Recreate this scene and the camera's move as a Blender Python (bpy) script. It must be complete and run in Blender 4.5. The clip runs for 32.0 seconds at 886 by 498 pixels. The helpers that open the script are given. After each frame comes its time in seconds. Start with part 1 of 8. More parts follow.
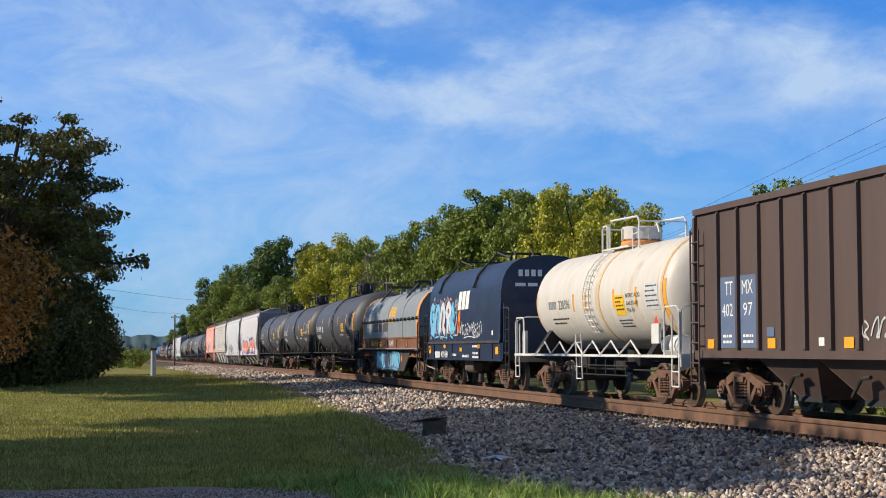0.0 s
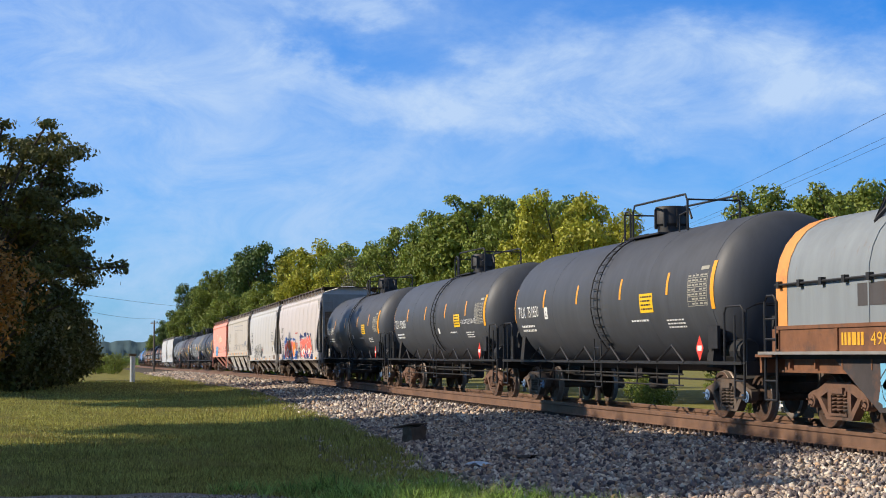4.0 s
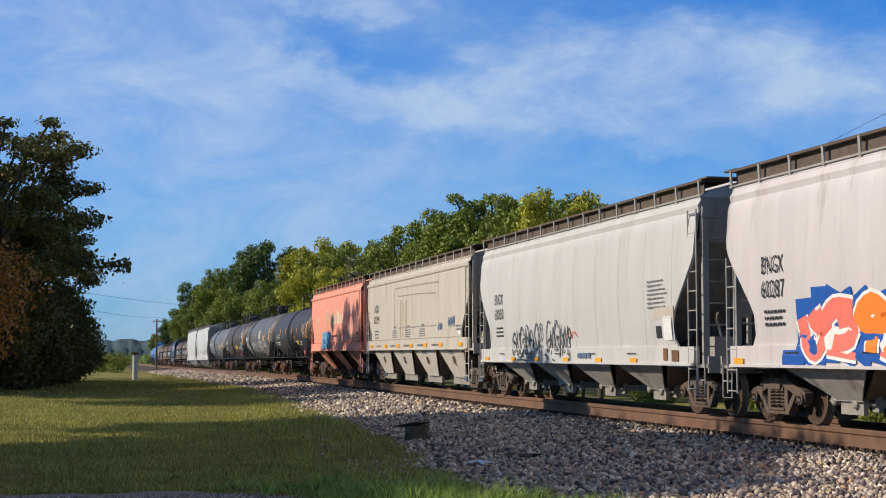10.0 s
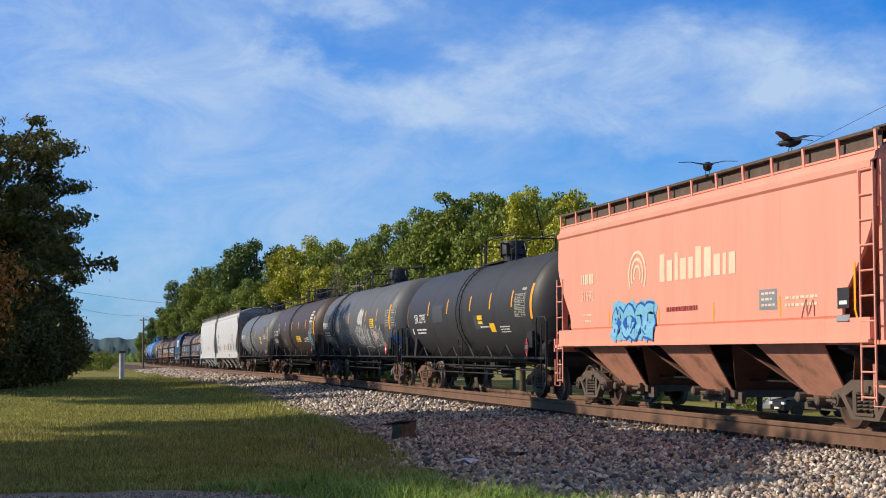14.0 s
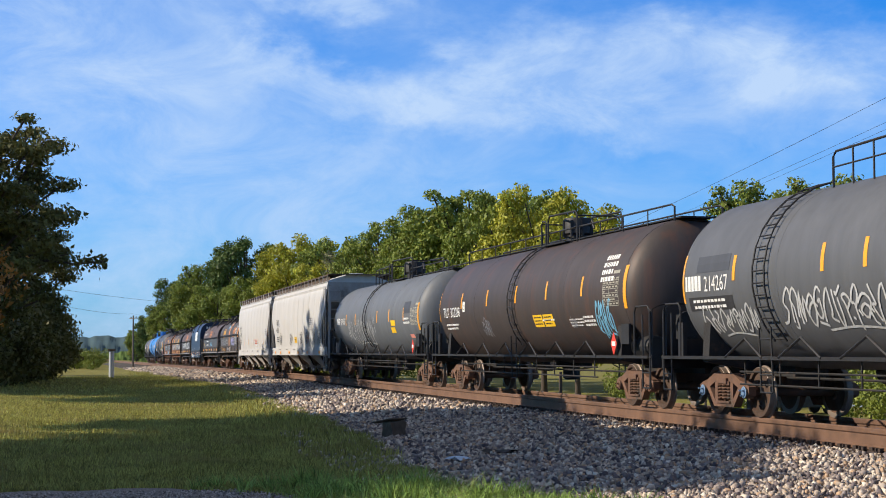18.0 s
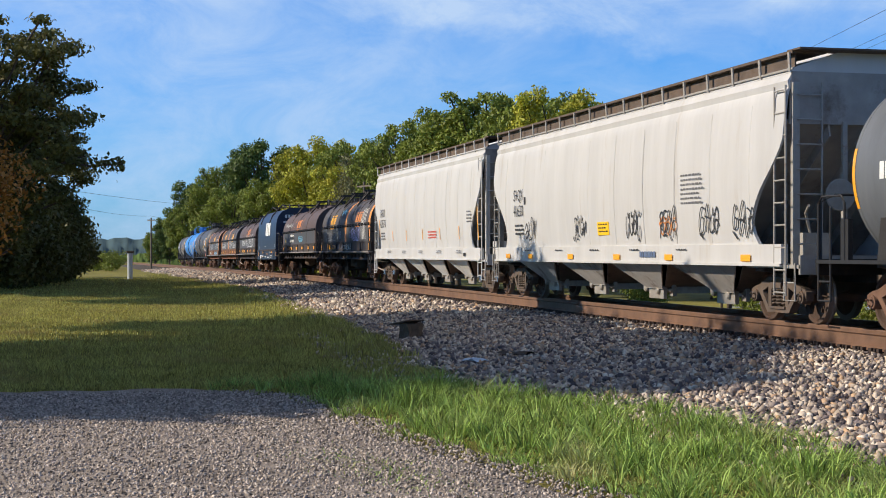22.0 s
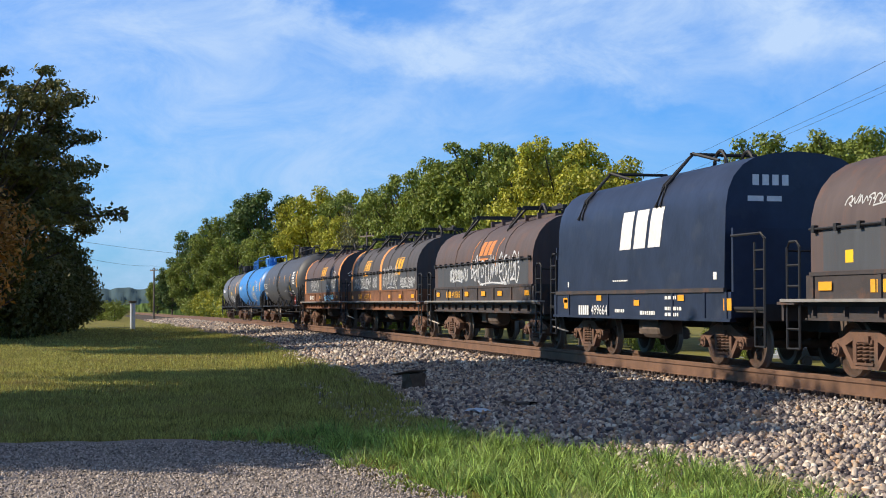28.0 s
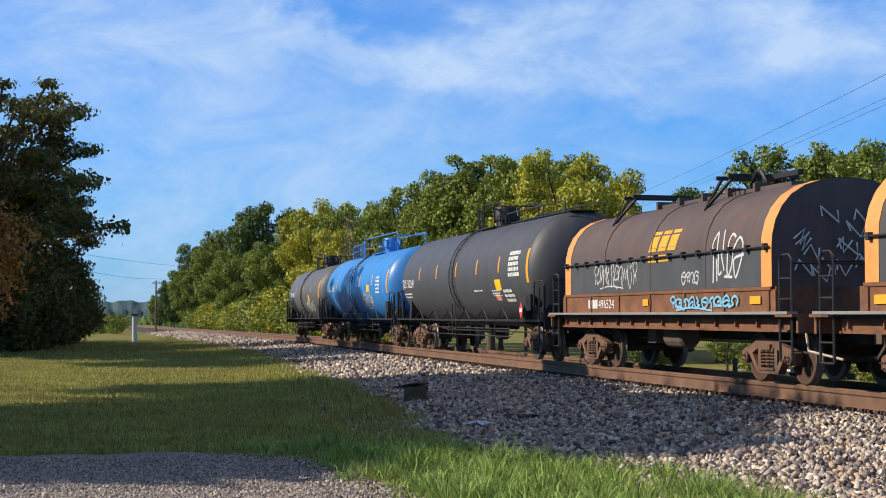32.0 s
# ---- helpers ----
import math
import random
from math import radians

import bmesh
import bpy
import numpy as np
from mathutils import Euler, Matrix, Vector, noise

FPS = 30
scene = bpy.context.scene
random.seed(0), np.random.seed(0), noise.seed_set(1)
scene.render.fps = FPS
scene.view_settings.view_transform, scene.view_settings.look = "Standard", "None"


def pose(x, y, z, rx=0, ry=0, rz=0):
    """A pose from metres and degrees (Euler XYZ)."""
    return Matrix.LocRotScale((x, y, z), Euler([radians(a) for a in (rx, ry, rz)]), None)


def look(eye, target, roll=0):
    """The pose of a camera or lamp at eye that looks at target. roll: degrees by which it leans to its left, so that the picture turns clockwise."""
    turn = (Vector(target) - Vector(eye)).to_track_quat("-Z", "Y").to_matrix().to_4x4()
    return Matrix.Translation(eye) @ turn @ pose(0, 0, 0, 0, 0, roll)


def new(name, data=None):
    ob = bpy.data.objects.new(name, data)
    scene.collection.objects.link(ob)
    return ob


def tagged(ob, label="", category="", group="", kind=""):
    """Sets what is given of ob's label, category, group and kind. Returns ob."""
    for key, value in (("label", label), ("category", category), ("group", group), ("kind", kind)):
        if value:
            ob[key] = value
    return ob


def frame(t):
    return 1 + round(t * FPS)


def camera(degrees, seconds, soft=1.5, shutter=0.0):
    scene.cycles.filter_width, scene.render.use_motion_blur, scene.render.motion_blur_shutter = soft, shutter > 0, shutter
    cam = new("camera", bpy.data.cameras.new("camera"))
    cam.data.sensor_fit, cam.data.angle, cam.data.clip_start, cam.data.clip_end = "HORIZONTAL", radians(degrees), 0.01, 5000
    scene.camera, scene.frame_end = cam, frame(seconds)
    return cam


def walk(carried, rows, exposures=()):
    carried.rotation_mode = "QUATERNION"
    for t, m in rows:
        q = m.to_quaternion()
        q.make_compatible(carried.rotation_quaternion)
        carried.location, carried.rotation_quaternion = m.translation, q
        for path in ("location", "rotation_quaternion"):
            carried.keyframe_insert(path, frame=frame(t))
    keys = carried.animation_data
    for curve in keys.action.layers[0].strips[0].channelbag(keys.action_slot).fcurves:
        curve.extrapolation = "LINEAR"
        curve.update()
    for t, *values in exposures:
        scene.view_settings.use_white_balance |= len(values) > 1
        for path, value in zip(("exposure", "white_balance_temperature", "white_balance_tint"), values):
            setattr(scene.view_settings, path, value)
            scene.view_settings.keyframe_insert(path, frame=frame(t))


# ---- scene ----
# ---- camera: hand-held on one spot, turning a little ----
EYE = (0.0, 0.0, 1.22)
LENS = 32.85
TURNS = [  # seconds, tilt from straight down, heading, lean
    (0, 93.83, 77.26, -0.02),
    (0.5, 93.826, 77.264, 0.029),
    (1, 93.817, 77.273, 0.04),
    (1.5, 93.809, 77.271, 0.021),
    (2, 93.851, 77.271, 0.04),
    (2.5, 94.011, 77.12, 0.021),
    (3, 94.078, 76.83, 0.021),
    (3.5, 94.083, 76.544, 0.006),
    (5.5, 94.021, 76.483, -0.023),
    (6, 94.024, 76.512, -0.031),
    (6.5, 94.014, 76.508, -0.013),
    (7, 94.027, 76.515, -0.041),
    (7.5, 94.016, 76.524, -0.029),
    (8, 94.005, 76.538, -0.029),
    (8.5, 94.002, 76.562, -0.032),
    (9, 94.034, 76.564, -0.083),
    (9.5, 94.006, 76.582, 0.052),
    (10, 94.001, 76.598, 0.019),
    (10.5, 93.981, 76.572, 0.022),
    (11, 93.967, 76.506, 0.0),
    (11.5, 93.962, 76.463, 0.001),
    (12, 93.941, 76.259, 0.002),
    (12.5, 93.966, 76.116, -0.001),
    (13, 93.959, 76.131, -0.01),
    (13.5, 93.943, 76.137, -0.005),
    (14, 93.942, 76.112, -0.01),
    (14.5, 93.947, 76.106, -0.011),
    (16.5, 93.907, 75.946, 0.009),
    (17, 93.872, 75.879, -0.025),
    (17.5, 93.865, 75.774, -0.035),
    (18, 93.858, 75.733, -0.061),
    (18.5, 93.848, 75.66, -0.059),
    (19, 93.844, 75.638, -0.066),
    (19.5, 93.83, 75.635, -0.096),
    (20, 93.75, 75.648, 0.021),
    (20.5, 92.712, 76.049, -0.006),
    (21, 91.424, 76.305, 0.073),
    (21.5, 90.449, 76.362, 0.03),
    (22, 90.145, 76.379, 0.022),
    (22.5, 90.278, 76.374, 0.038),
    (23, 90.492, 76.396, 0.065),
    (23.5, 90.761, 76.392, 0.004),
    (24, 90.979, 76.42, 0.033),
    (24.5, 91.079, 76.427, 0.049),
    (25, 91.279, 76.441, 0.032),
    (25.5, 91.497, 76.457, 0.009),
    (27.5, 92.023, 76.49, 0.006),
    (28, 92.048, 76.485, 0.025),
    (28.5, 92.117, 76.491, 0.014),
    (29, 92.189, 76.496, 0.011),
    (29.5, 92.205, 76.501, 0.009),
    (30, 92.198, 76.522, -0.001),
    (30.5, 92.259, 76.533, 0.007),
    (31, 92.401, 76.527, -0.005),
    (31.5, 92.502, 76.554, -0.021),
    (32, 92.53, 76.559, -0.018),
]


def eye_pose(tilt, heading, lean):
    return Matrix.Translation(EYE) @ pose(0, 0, 0, tilt, 0, heading) @ pose(0, 0, 0, 0, 0, lean)


cam = camera(LENS, 32.0, soft=0.98, shutter=0.0)
LIGHTNESS = [(0, -0.05), (1.3, -0.06), (2.2, 0.04), (7.0, 0.05), (10.3, -0.18), (12, -0.18), (14.5, -0.04), (16.5, 0.1), (20, 0.08), (24, 0.0), (27.5, 0.12), (30, 0.09), (32, 0.08)]   # the camera's own exposure, in stops
walk(cam, [(t, eye_pose(a, h, r)) for t, a, h, r in TURNS], LIGHTNESS)

# ---- light ----
SUN_AZ = math.atan2(-0.975, -0.22)      # direction towards the sun on the ground plan
SUN_EL = radians(31)
world = bpy.data.worlds.new("sky")
scene.world = world
world.use_nodes = True


# cloud banks and clear gaps: sideways and upward place, half length, half depth, tilt in degrees, density
BANKS = [(-0.21, 0.13, 0.23, 0.14, 0, 0.34), (-0.18, 0.185, 0.17, 0.042, -22, 0.17), (-0.27, 0.205, 0.08, 0.020, -14, 0.12), (-0.10, 0.195, 0.07, 0.013, -24, 0.20), (-0.054, 0.228, 0.050, 0.011, -6, 0.55),
         (-0.065, 0.200, 0.050, 0.012, -22, -0.16), (0.012, 0.192, 0.055, 0.013, -8, -0.17), (-0.01, 0.165, 0.07, 0.012, -10, 0.18),
         (0.105, 0.186, 0.085, 0.030, 4, 0.66), (0.035, 0.178, 0.030, 0.018, 20, 0.22), (0.09, 0.150, 0.11, 0.016, -6, 0.30), (0.235, 0.172, 0.075, 0.032, 3, 0.66), (0.19, 0.200, 0.05, 0.012, -12, 0.20),
         (0.16, 0.228, 0.16, 0.013, 0, -0.14), (0.285, 0.212, 0.05, 0.016, 8, -0.21), (0.185, 0.166, 0.035, 0.009, 14, -0.21), (0.115, 0.133, 0.05, 0.007, -8, -0.14), (0.195, 0.142, 0.05, 0.012, 4, -0.16),
         (0.03, 0.145, 0.04, 0.008, 6, -0.10), (0.08, 0.085, 0.22, 0.045, 0, 0.17), (0.0, 0.03, 0.5, 0.05, 0, 0.17)]


def build_sky():
    nt = world.node_tree
    nt.nodes.clear()
    N = nt.nodes.new
    L = nt.links.new
    out = N("ShaderNodeOutputWorld")
    bg = N("ShaderNodeBackground")
    sky = N("ShaderNodeTexSky")
    sky.sky_type = "NISHITA"
    sky.sun_disc = False
    sky.sun_elevation = SUN_EL
    sky.sun_rotation = math.pi / 2 - SUN_AZ
    sky.air_density, sky.dust_density, sky.ozone_density = 1.0, 0.6, 3.0
    co = N("ShaderNodeTexCoord")
    # thin drifting cirrus: broad banks broken up by stretched noise
    mp = N("ShaderNodeMapping")
    mp.inputs["Rotation"].default_value = (radians(8), radians(-26), radians(13.5))
    mp.inputs["Scale"].default_value = (4.6, 6.5, 13.0)
    L(co.outputs["Generated"], mp.inputs["Vector"])
    n1 = N("ShaderNodeTexNoise")
    n1.inputs["Scale"].default_value = 1.9
    n1.inputs["Detail"].default_value = 10
    n1.inputs["Roughness"].default_value = 0.66
    n1.inputs["Distortion"].default_value = 0.5
    L(mp.outputs[0], n1.inputs["Vector"])

    def calc(op, p, q=None):
        m = N("ShaderNodeMath")
        m.operation = op
        for k, w in enumerate((p, q)):
            if w is None:
                continue
            if isinstance(w, (int, float)):
                m.inputs[k].default_value = w
            else:
                L(w, m.inputs[k])
        return m.outputs[0]

    def along(v):
        d = N("ShaderNodeVectorMath")
        d.operation = "DOT_PRODUCT"
        L(co.outputs["Generated"], d.inputs[0])
        d.inputs[1].default_value = v
        return d.outputs["Value"]

    hd = radians(-76.5)
    u = along((math.cos(hd), -math.sin(hd), 0))
    v = along((0, 0, 1))
    n2 = N("ShaderNodeTexNoise")           # frays the edges of the banks
    n2.inputs["Scale"].default_value, n2.inputs["Detail"].default_value, n2.inputs["Roughness"].default_value = 2.6, 7, 0.6
    L(mp.outputs[0], n2.inputs["Vector"])
    bands = N("ShaderNodeSeparateColor")
    L(n2.outputs["Color"], bands.inputs[0])
    u = calc("ADD", u, calc("MULTIPLY", calc("SUBTRACT", bands.outputs[0], 0.5), 0.16))
    height = calc("ADD", v, calc("MULTIPLY", calc("SUBTRACT", bands.outputs[1], 0.5), 0.055))
    total = calc("MULTIPLY", n1.outputs["Fac"], 0.0)
    for cu, cv, ru, rv, turn, w in BANKS:
        c, q = math.cos(radians(turn)), math.sin(radians(turn))
        su, sv = calc("SUBTRACT", u, cu), calc("SUBTRACT", height, cv)
        du = calc("DIVIDE", calc("ADD", calc("MULTIPLY", su, c), calc("MULTIPLY", sv, q)), ru)
        dv = calc("DIVIDE", calc("SUBTRACT", calc("MULTIPLY", sv, c), calc("MULTIPLY", su, q)), rv)
        e = calc("POWER", 2.718, calc("MULTIPLY", calc("ADD", calc("MULTIPLY", du, du), calc("MULTIPLY", dv, dv)), -1.0))
        total = calc("ADD", total, calc("MULTIPLY", e, w))
    # thicker grey cloud overhead, unseen: added to dim the skylight in shaded places
    lid = N("ShaderNodeMapRange")
    lid.inputs["From Min"].default_value, lid.inputs["From Max"].default_value = 0.30, 0.60
    lid.inputs["To Min"].default_value, lid.inputs["To Max"].default_value = 0.0, 0.85
    L(v, lid.inputs["Value"])
    wisp = N("ShaderNodeMapRange")
    wisp.inputs["From Min"].default_value, wisp.inputs["From Max"].default_value = 0.36, 0.66
    wisp.inputs["To Min"].default_value, wisp.inputs["To Max"].default_value = 0.62, 1.30
    L(n1.outputs["Fac"], wisp.inputs["Value"])
    fac = calc("MAXIMUM", calc("MINIMUM", calc("MULTIPLY", calc("ADD", total, 0.16), wisp.outputs[0]), 0.95), 0.0)
    mix = N("ShaderNodeMix")
    mix.data_type = "RGBA"
    tint = N("ShaderNodeMix")
    tint.data_type, tint.blend_type = "RGBA", "MULTIPLY"
    tint.inputs["Factor"].default_value = 1.0
    tint.inputs["B"].default_value = (0.19, 0.88, 1.78, 1)
    L(sky.outputs[0], tint.inputs["A"])
    L(tint.outputs["Result"], mix.inputs["A"])
    mix.inputs["B"].default_value = (5.3, 7.0, 9.6, 1)
    L(fac, mix.inputs["Factor"])
    over = N("ShaderNodeMix")
    over.data_type = "RGBA"
    over.inputs["B"].default_value = (1.95, 2.1, 2.4, 1)
    L(lid.outputs[0], over.inputs["Factor"])
    L(mix.outputs["Result"], over.inputs["A"])
    L(over.outputs["Result"], bg.inputs["Color"])
    bg.inputs["Strength"].default_value = 0.095
    L(bg.outputs[0], out.inputs[0])


build_sky()
sun = new("sun", bpy.data.lights.new("sun", "SUN"))
sun.data.energy, sun.data.angle, sun.data.color = 4.9, radians(0.6), (1.0, 0.87, 0.70)
sun.matrix_world = look((math.cos(SUN_AZ) * 60, math.sin(SUN_AZ) * 60, 60 * math.tan(SUN_EL)), (0, 0, 0))
scene.view_settings.exposure = 0.0

# ---- materials ----
def mat(name, col, rough=0.6, metal=0.0, var=0.18, scale=3.0, bump=0.15, bscale=60.0, stretch=(1, 1, 1), stain=None, amount=0.0, sscale=1.5, detail=6, isl=0.0, rnd=0.0, spec=0.5, trans=0.0):
    """Procedural surface: broad and fine colour variation, optional stain of another colour, bump."""
    m = bpy.data.materials.new(name)
    m.use_nodes = True
    nt = m.node_tree
    N, L = nt.nodes.new, nt.links.new
    b = nt.nodes["Principled BSDF"]
    b.inputs["Roughness"].default_value = rough
    b.inputs["Metallic"].default_value = metal
    b.inputs["Specular IOR Level"].default_value = spec
    co = N("ShaderNodeTexCoord")
    mp = N("ShaderNodeMapping")
    mp.inputs["Scale"].default_value = stretch
    L(co.outputs["Object"], mp.inputs[0])
    n = N("ShaderNodeTexNoise")
    n.inputs["Scale"].default_value, n.inputs["Detail"].default_value, n.inputs["Roughness"].default_value = scale, detail, 0.62
    L(mp.outputs[0], n.inputs["Vector"])
    r = N("ShaderNodeMapRange")
    r.inputs["From Min"].default_value, r.inputs["From Max"].default_value = 0.25, 0.75
    r.inputs["To Min"].default_value, r.inputs["To Max"].default_value = 1 - var, 1 + var
    L(n.outputs["Fac"], r.inputs["Value"])
    val = r.outputs[0]
    if rnd or isl:
        if rnd:
            src = N("ShaderNodeObjectInfo").outputs["Random"]
        else:
            src = N("ShaderNodeNewGeometry").outputs["Random Per Island"]
        r2 = N("ShaderNodeMapRange")
        r2.inputs["To Min"].default_value, r2.inputs["To Max"].default_value = 1 - (rnd or isl), 1 + (rnd or isl)
        L(src, r2.inputs["Value"])
        mu = N("ShaderNodeMath")
        mu.operation = "MULTIPLY"
        L(val, mu.inputs[0])
        L(r2.outputs[0], mu.inputs[1])
        val = mu.outputs[0]
    mixer = N("ShaderNodeMix")
    mixer.data_type, mixer.blend_type = "RGBA", "MULTIPLY"
    mixer.inputs["Factor"].default_value = 1.0
    mixer.inputs["A"].default_value = (*col, 1)
    L(val, mixer.inputs["B"])
    cur = mixer.outputs["Result"]
    if stain:
        s = N("ShaderNodeTexNoise")
        s.inputs["Scale"].default_value, s.inputs["Detail"].default_value, s.inputs["Roughness"].default_value = sscale, 8, 0.68
        L(mp.outputs[0], s.inputs["Vector"])
        k = N("ShaderNodeMapRange")
        k.inputs["From Min"].default_value, k.inputs["From Max"].default_value = 0.66 - 0.32 * amount, 0.84 - 0.32 * amount
        L(s.outputs["Fac"], k.inputs["Value"])
        mx = N("ShaderNodeMix")
        mx.data_type = "RGBA"
        L(k.outputs[0], mx.inputs["Factor"])
        L(cur, mx.inputs["A"])
        mx.inputs["B"].default_value = (*stain, 1)
        cur = mx.outputs["Result"]
    L(cur, b.inputs["Base Color"])
    if bump:
        bn = N("ShaderNodeTexNoise")
        bn.inputs["Scale"].default_value, bn.inputs["Detail"].default_value = bscale, 4
        L(co.outputs["Object"], bn.inputs["Vector"])
        bp = N("ShaderNodeBump")
        bp.inputs["Strength"].default_value, bp.inputs["Distance"].default_value = bump, 0.02
        L(bn.outputs["Fac"], bp.inputs["Height"])
        L(bp.outputs[0], b.inputs["Normal"])
    if trans:
        t = N("ShaderNodeBsdfTranslucent")
        L(cur, t.inputs["Color"])
        ms = N("ShaderNodeMixShader")
        ms.inputs[0].default_value = trans
        L(b.outputs[0], ms.inputs[1])
        L(t.outputs[0], ms.inputs[2])
        L(ms.outputs[0], nt.nodes["Material Output"].inputs[0])
    return m


RUST = (0.16, 0.065, 0.03)
GRIME = (0.07, 0.06, 0.05)
STREAK = (1.6, 1.6, 0.22)
m_grass = mat("lawn_soil", (0.235, 0.215, 0.062), 0.95, var=0.35, scale=0.8, bump=0.6, bscale=30, stain=(0.17, 0.15, 0.055), amount=0.5, sscale=0.45, spec=0.1)
m_blade = mat("grass_blades", (0.365, 0.355, 0.100), 0.7, var=0.35, scale=0.7, bump=0, isl=0.6, stain=(0.33, 0.27, 0.11), amount=0.42, sscale=0.5, spec=0.2, trans=0.26)
m_tall = mat("tall_grass_blades", (0.30, 0.42, 0.105), 0.65, var=0.25, scale=0.9, bump=0, isl=0.65, stain=(0.50, 0.47, 0.22), amount=0.36, sscale=0.8, spec=0.2, trans=0.22)
m_ballast_bed = mat("ballast_bed", (0.10, 0.086, 0.074), 0.95, var=0.5, scale=18, bump=1.0, bscale=22, spec=0.2)
m_stone = mat("ballast_stone", (0.37, 0.30, 0.235), 0.9, var=0.25, scale=14, bump=0.25, bscale=40, isl=0.12, spec=0.25)
m_stone_part = mat("loose_stone", (0.37, 0.30, 0.235), 0.9, var=0.25, scale=14, bump=0.25, bscale=40, rnd=0.12, spec=0.25)


def stone_colours(m):
    """Give each stone its own colour: slate, grey, tan, rusty or pale."""
    nt = m.node_tree
    N, L = nt.nodes.new, nt.links.new
    b = nt.nodes["Principled BSDF"]
    src = [n for n in nt.nodes if n.type in ("OBJECT_INFO", "NEW_GEOMETRY")][0]
    ramp = N("ShaderNodeValToRGB")
    ramp.color_ramp.interpolation = "CONSTANT"
    for k, (p, c) in enumerate(((0.0, (0.13, 0.11, 0.115)), (0.14, (0.23, 0.19, 0.185)), (0.30, (0.35, 0.295, 0.265)), (0.46, (0.46, 0.375, 0.30)), (0.62, (0.58, 0.49, 0.40)), (0.80, (0.50, 0.34, 0.22)), (0.89, (0.74, 0.65, 0.54)))):
        e = ramp.color_ramp.elements[k] if k < 2 else ramp.color_ramp.elements.new(p)
        e.position, e.color = p, (*c, 1)
    L(src.outputs["Random" if src.type == "OBJECT_INFO" else "Random Per Island"], ramp.inputs[0])
    old = b.inputs["Base Color"].links[0].from_node
    L(ramp.outputs[0], old.inputs["A"])
    return m


stone_colours(m_stone)
stone_colours(m_stone_part)
m_gravel = mat("gravel", (0.32, 0.275, 0.24), 0.95, var=0.75, scale=30, bump=1.0, bscale=40, stain=(0.22, 0.19, 0.17), amount=0.5, sscale=0.5, spec=0.2)
m_pebble = mat("pebbles", (0.39, 0.335, 0.29), 0.9, var=0.2, scale=20, bump=0.3, isl=0.7, spec=0.2)
m_rail = mat("rusty_rail", (0.175, 0.094, 0.056), 0.8, var=0.25, scale=2.0, bump=0.3, bscale=40, stain=(0.11, 0.06, 0.04), amount=0.5, sscale=1.2)
m_railtop = mat("worn_rail_head", (0.20, 0.12, 0.085), 0.5, 0.4, var=0.15, scale=4, bump=0.05)
m_tie = mat("tie_wood", (0.06, 0.045, 0.035), 0.9, var=0.4, scale=5, bump=0.6, bscale=30, stretch=(6, 1, 6), rnd=0.25)
m_plate = mat("tie_plate_steel", (0.05, 0.032, 0.024), 0.85, var=0.3, scale=9, bump=0.3)
m_bark = mat("bark", (0.085, 0.065, 0.05), 0.95, var=0.4, scale=6, bump=0.8, bscale=20, stretch=(3, 3, 0.5))
m_leaf = [mat("leaves_" + n, c, 0.55, var=0.42, scale=0.5, bump=0, isl=0.25, spec=0.3, trans=0.16) for n, c in
          (("green", (0.215, 0.260, 0.046)), ("yellow_green", (0.41, 0.40, 0.045)), ("dark_green", (0.108, 0.160, 0.040)), ("olive", (0.125, 0.125, 0.036)), ("grey_green", (0.19, 0.19, 0.09)), ("rusty_brown", (0.46, 0.22, 0.05)))]
m_pole = mat("pole_wood", (0.16, 0.13, 0.10), 0.9, var=0.25, scale=3, bump=0.3, stretch=(3, 3, 0.4))
m_wire = mat("wire", (0.03, 0.03, 0.03), 0.6, bump=0)
m_post = mat("white_post_paint", (0.48, 0.53, 0.60), 0.7, var=0.15, scale=3, bump=0.2, stain=(0.25, 0.2, 0.15), amount=0.3)
m_block = mat("weathered_block", (0.13, 0.095, 0.068), 0.9, var=0.4, scale=5, bump=0.7, bscale=18)
# the hills' base colour is shifted to blue to stand for distance haze
m_hill = mat("hills_with_painted_haze", (0.095, 0.145, 0.16), 1.0, var=0.25, scale=0.02, bump=0, spec=0.0)
m_hill2 = mat("far_tree_belt", (0.10, 0.15, 0.05), 1.0, var=0.4, scale=0.08, bump=0.0, spec=0.0)
m_white_siding = mat("white_siding", (0.62, 0.62, 0.60), 0.7, var=0.05, scale=2, bump=0.1)
m_roof = mat("grey_shingles", (0.16, 0.15, 0.15), 0.9, var=0.2, scale=8, bump=0.4)
m_glass = mat("dark_glass", (0.02, 0.025, 0.03), 0.08, bump=0, var=0.05)
m_suv = mat("dark_suv_paint", (0.012, 0.014, 0.022), 0.18, bump=0, var=0.1)
m_rubber = mat("rubber", (0.02, 0.02, 0.02), 0.8, bump=0.1)
m_chrome = mat("bright_metal", (0.6, 0.6, 0.6), 0.25, 1.0, bump=0, var=0.05)
m_lamp = mat("lamp_glass", (0.75, 0.75, 0.72), 0.1, bump=0, var=0.05)
# rolling stock
m_steel = mat("truck_steel", (0.165, 0.088, 0.056), 0.85, var=0.35, scale=5, bump=0.4, bscale=30, stain=(0.05, 0.042, 0.036), amount=0.45, sscale=2.5)
m_steel_grey = mat("grimy_truck_steel", (0.115, 0.085, 0.066), 0.85, var=0.3, scale=5, bump=0.4, bscale=30, stain=(0.17, 0.10, 0.06), amount=0.35, sscale=3)
m_wheel = mat("wheel_steel", (0.085, 0.052, 0.036), 0.8, 0.2, var=0.3, scale=5, bump=0.3, stain=RUST, amount=0.4)
m_tread = mat("polished_tread", (0.24, 0.19, 0.155), 0.55, 0.35, var=0.1, bump=0)
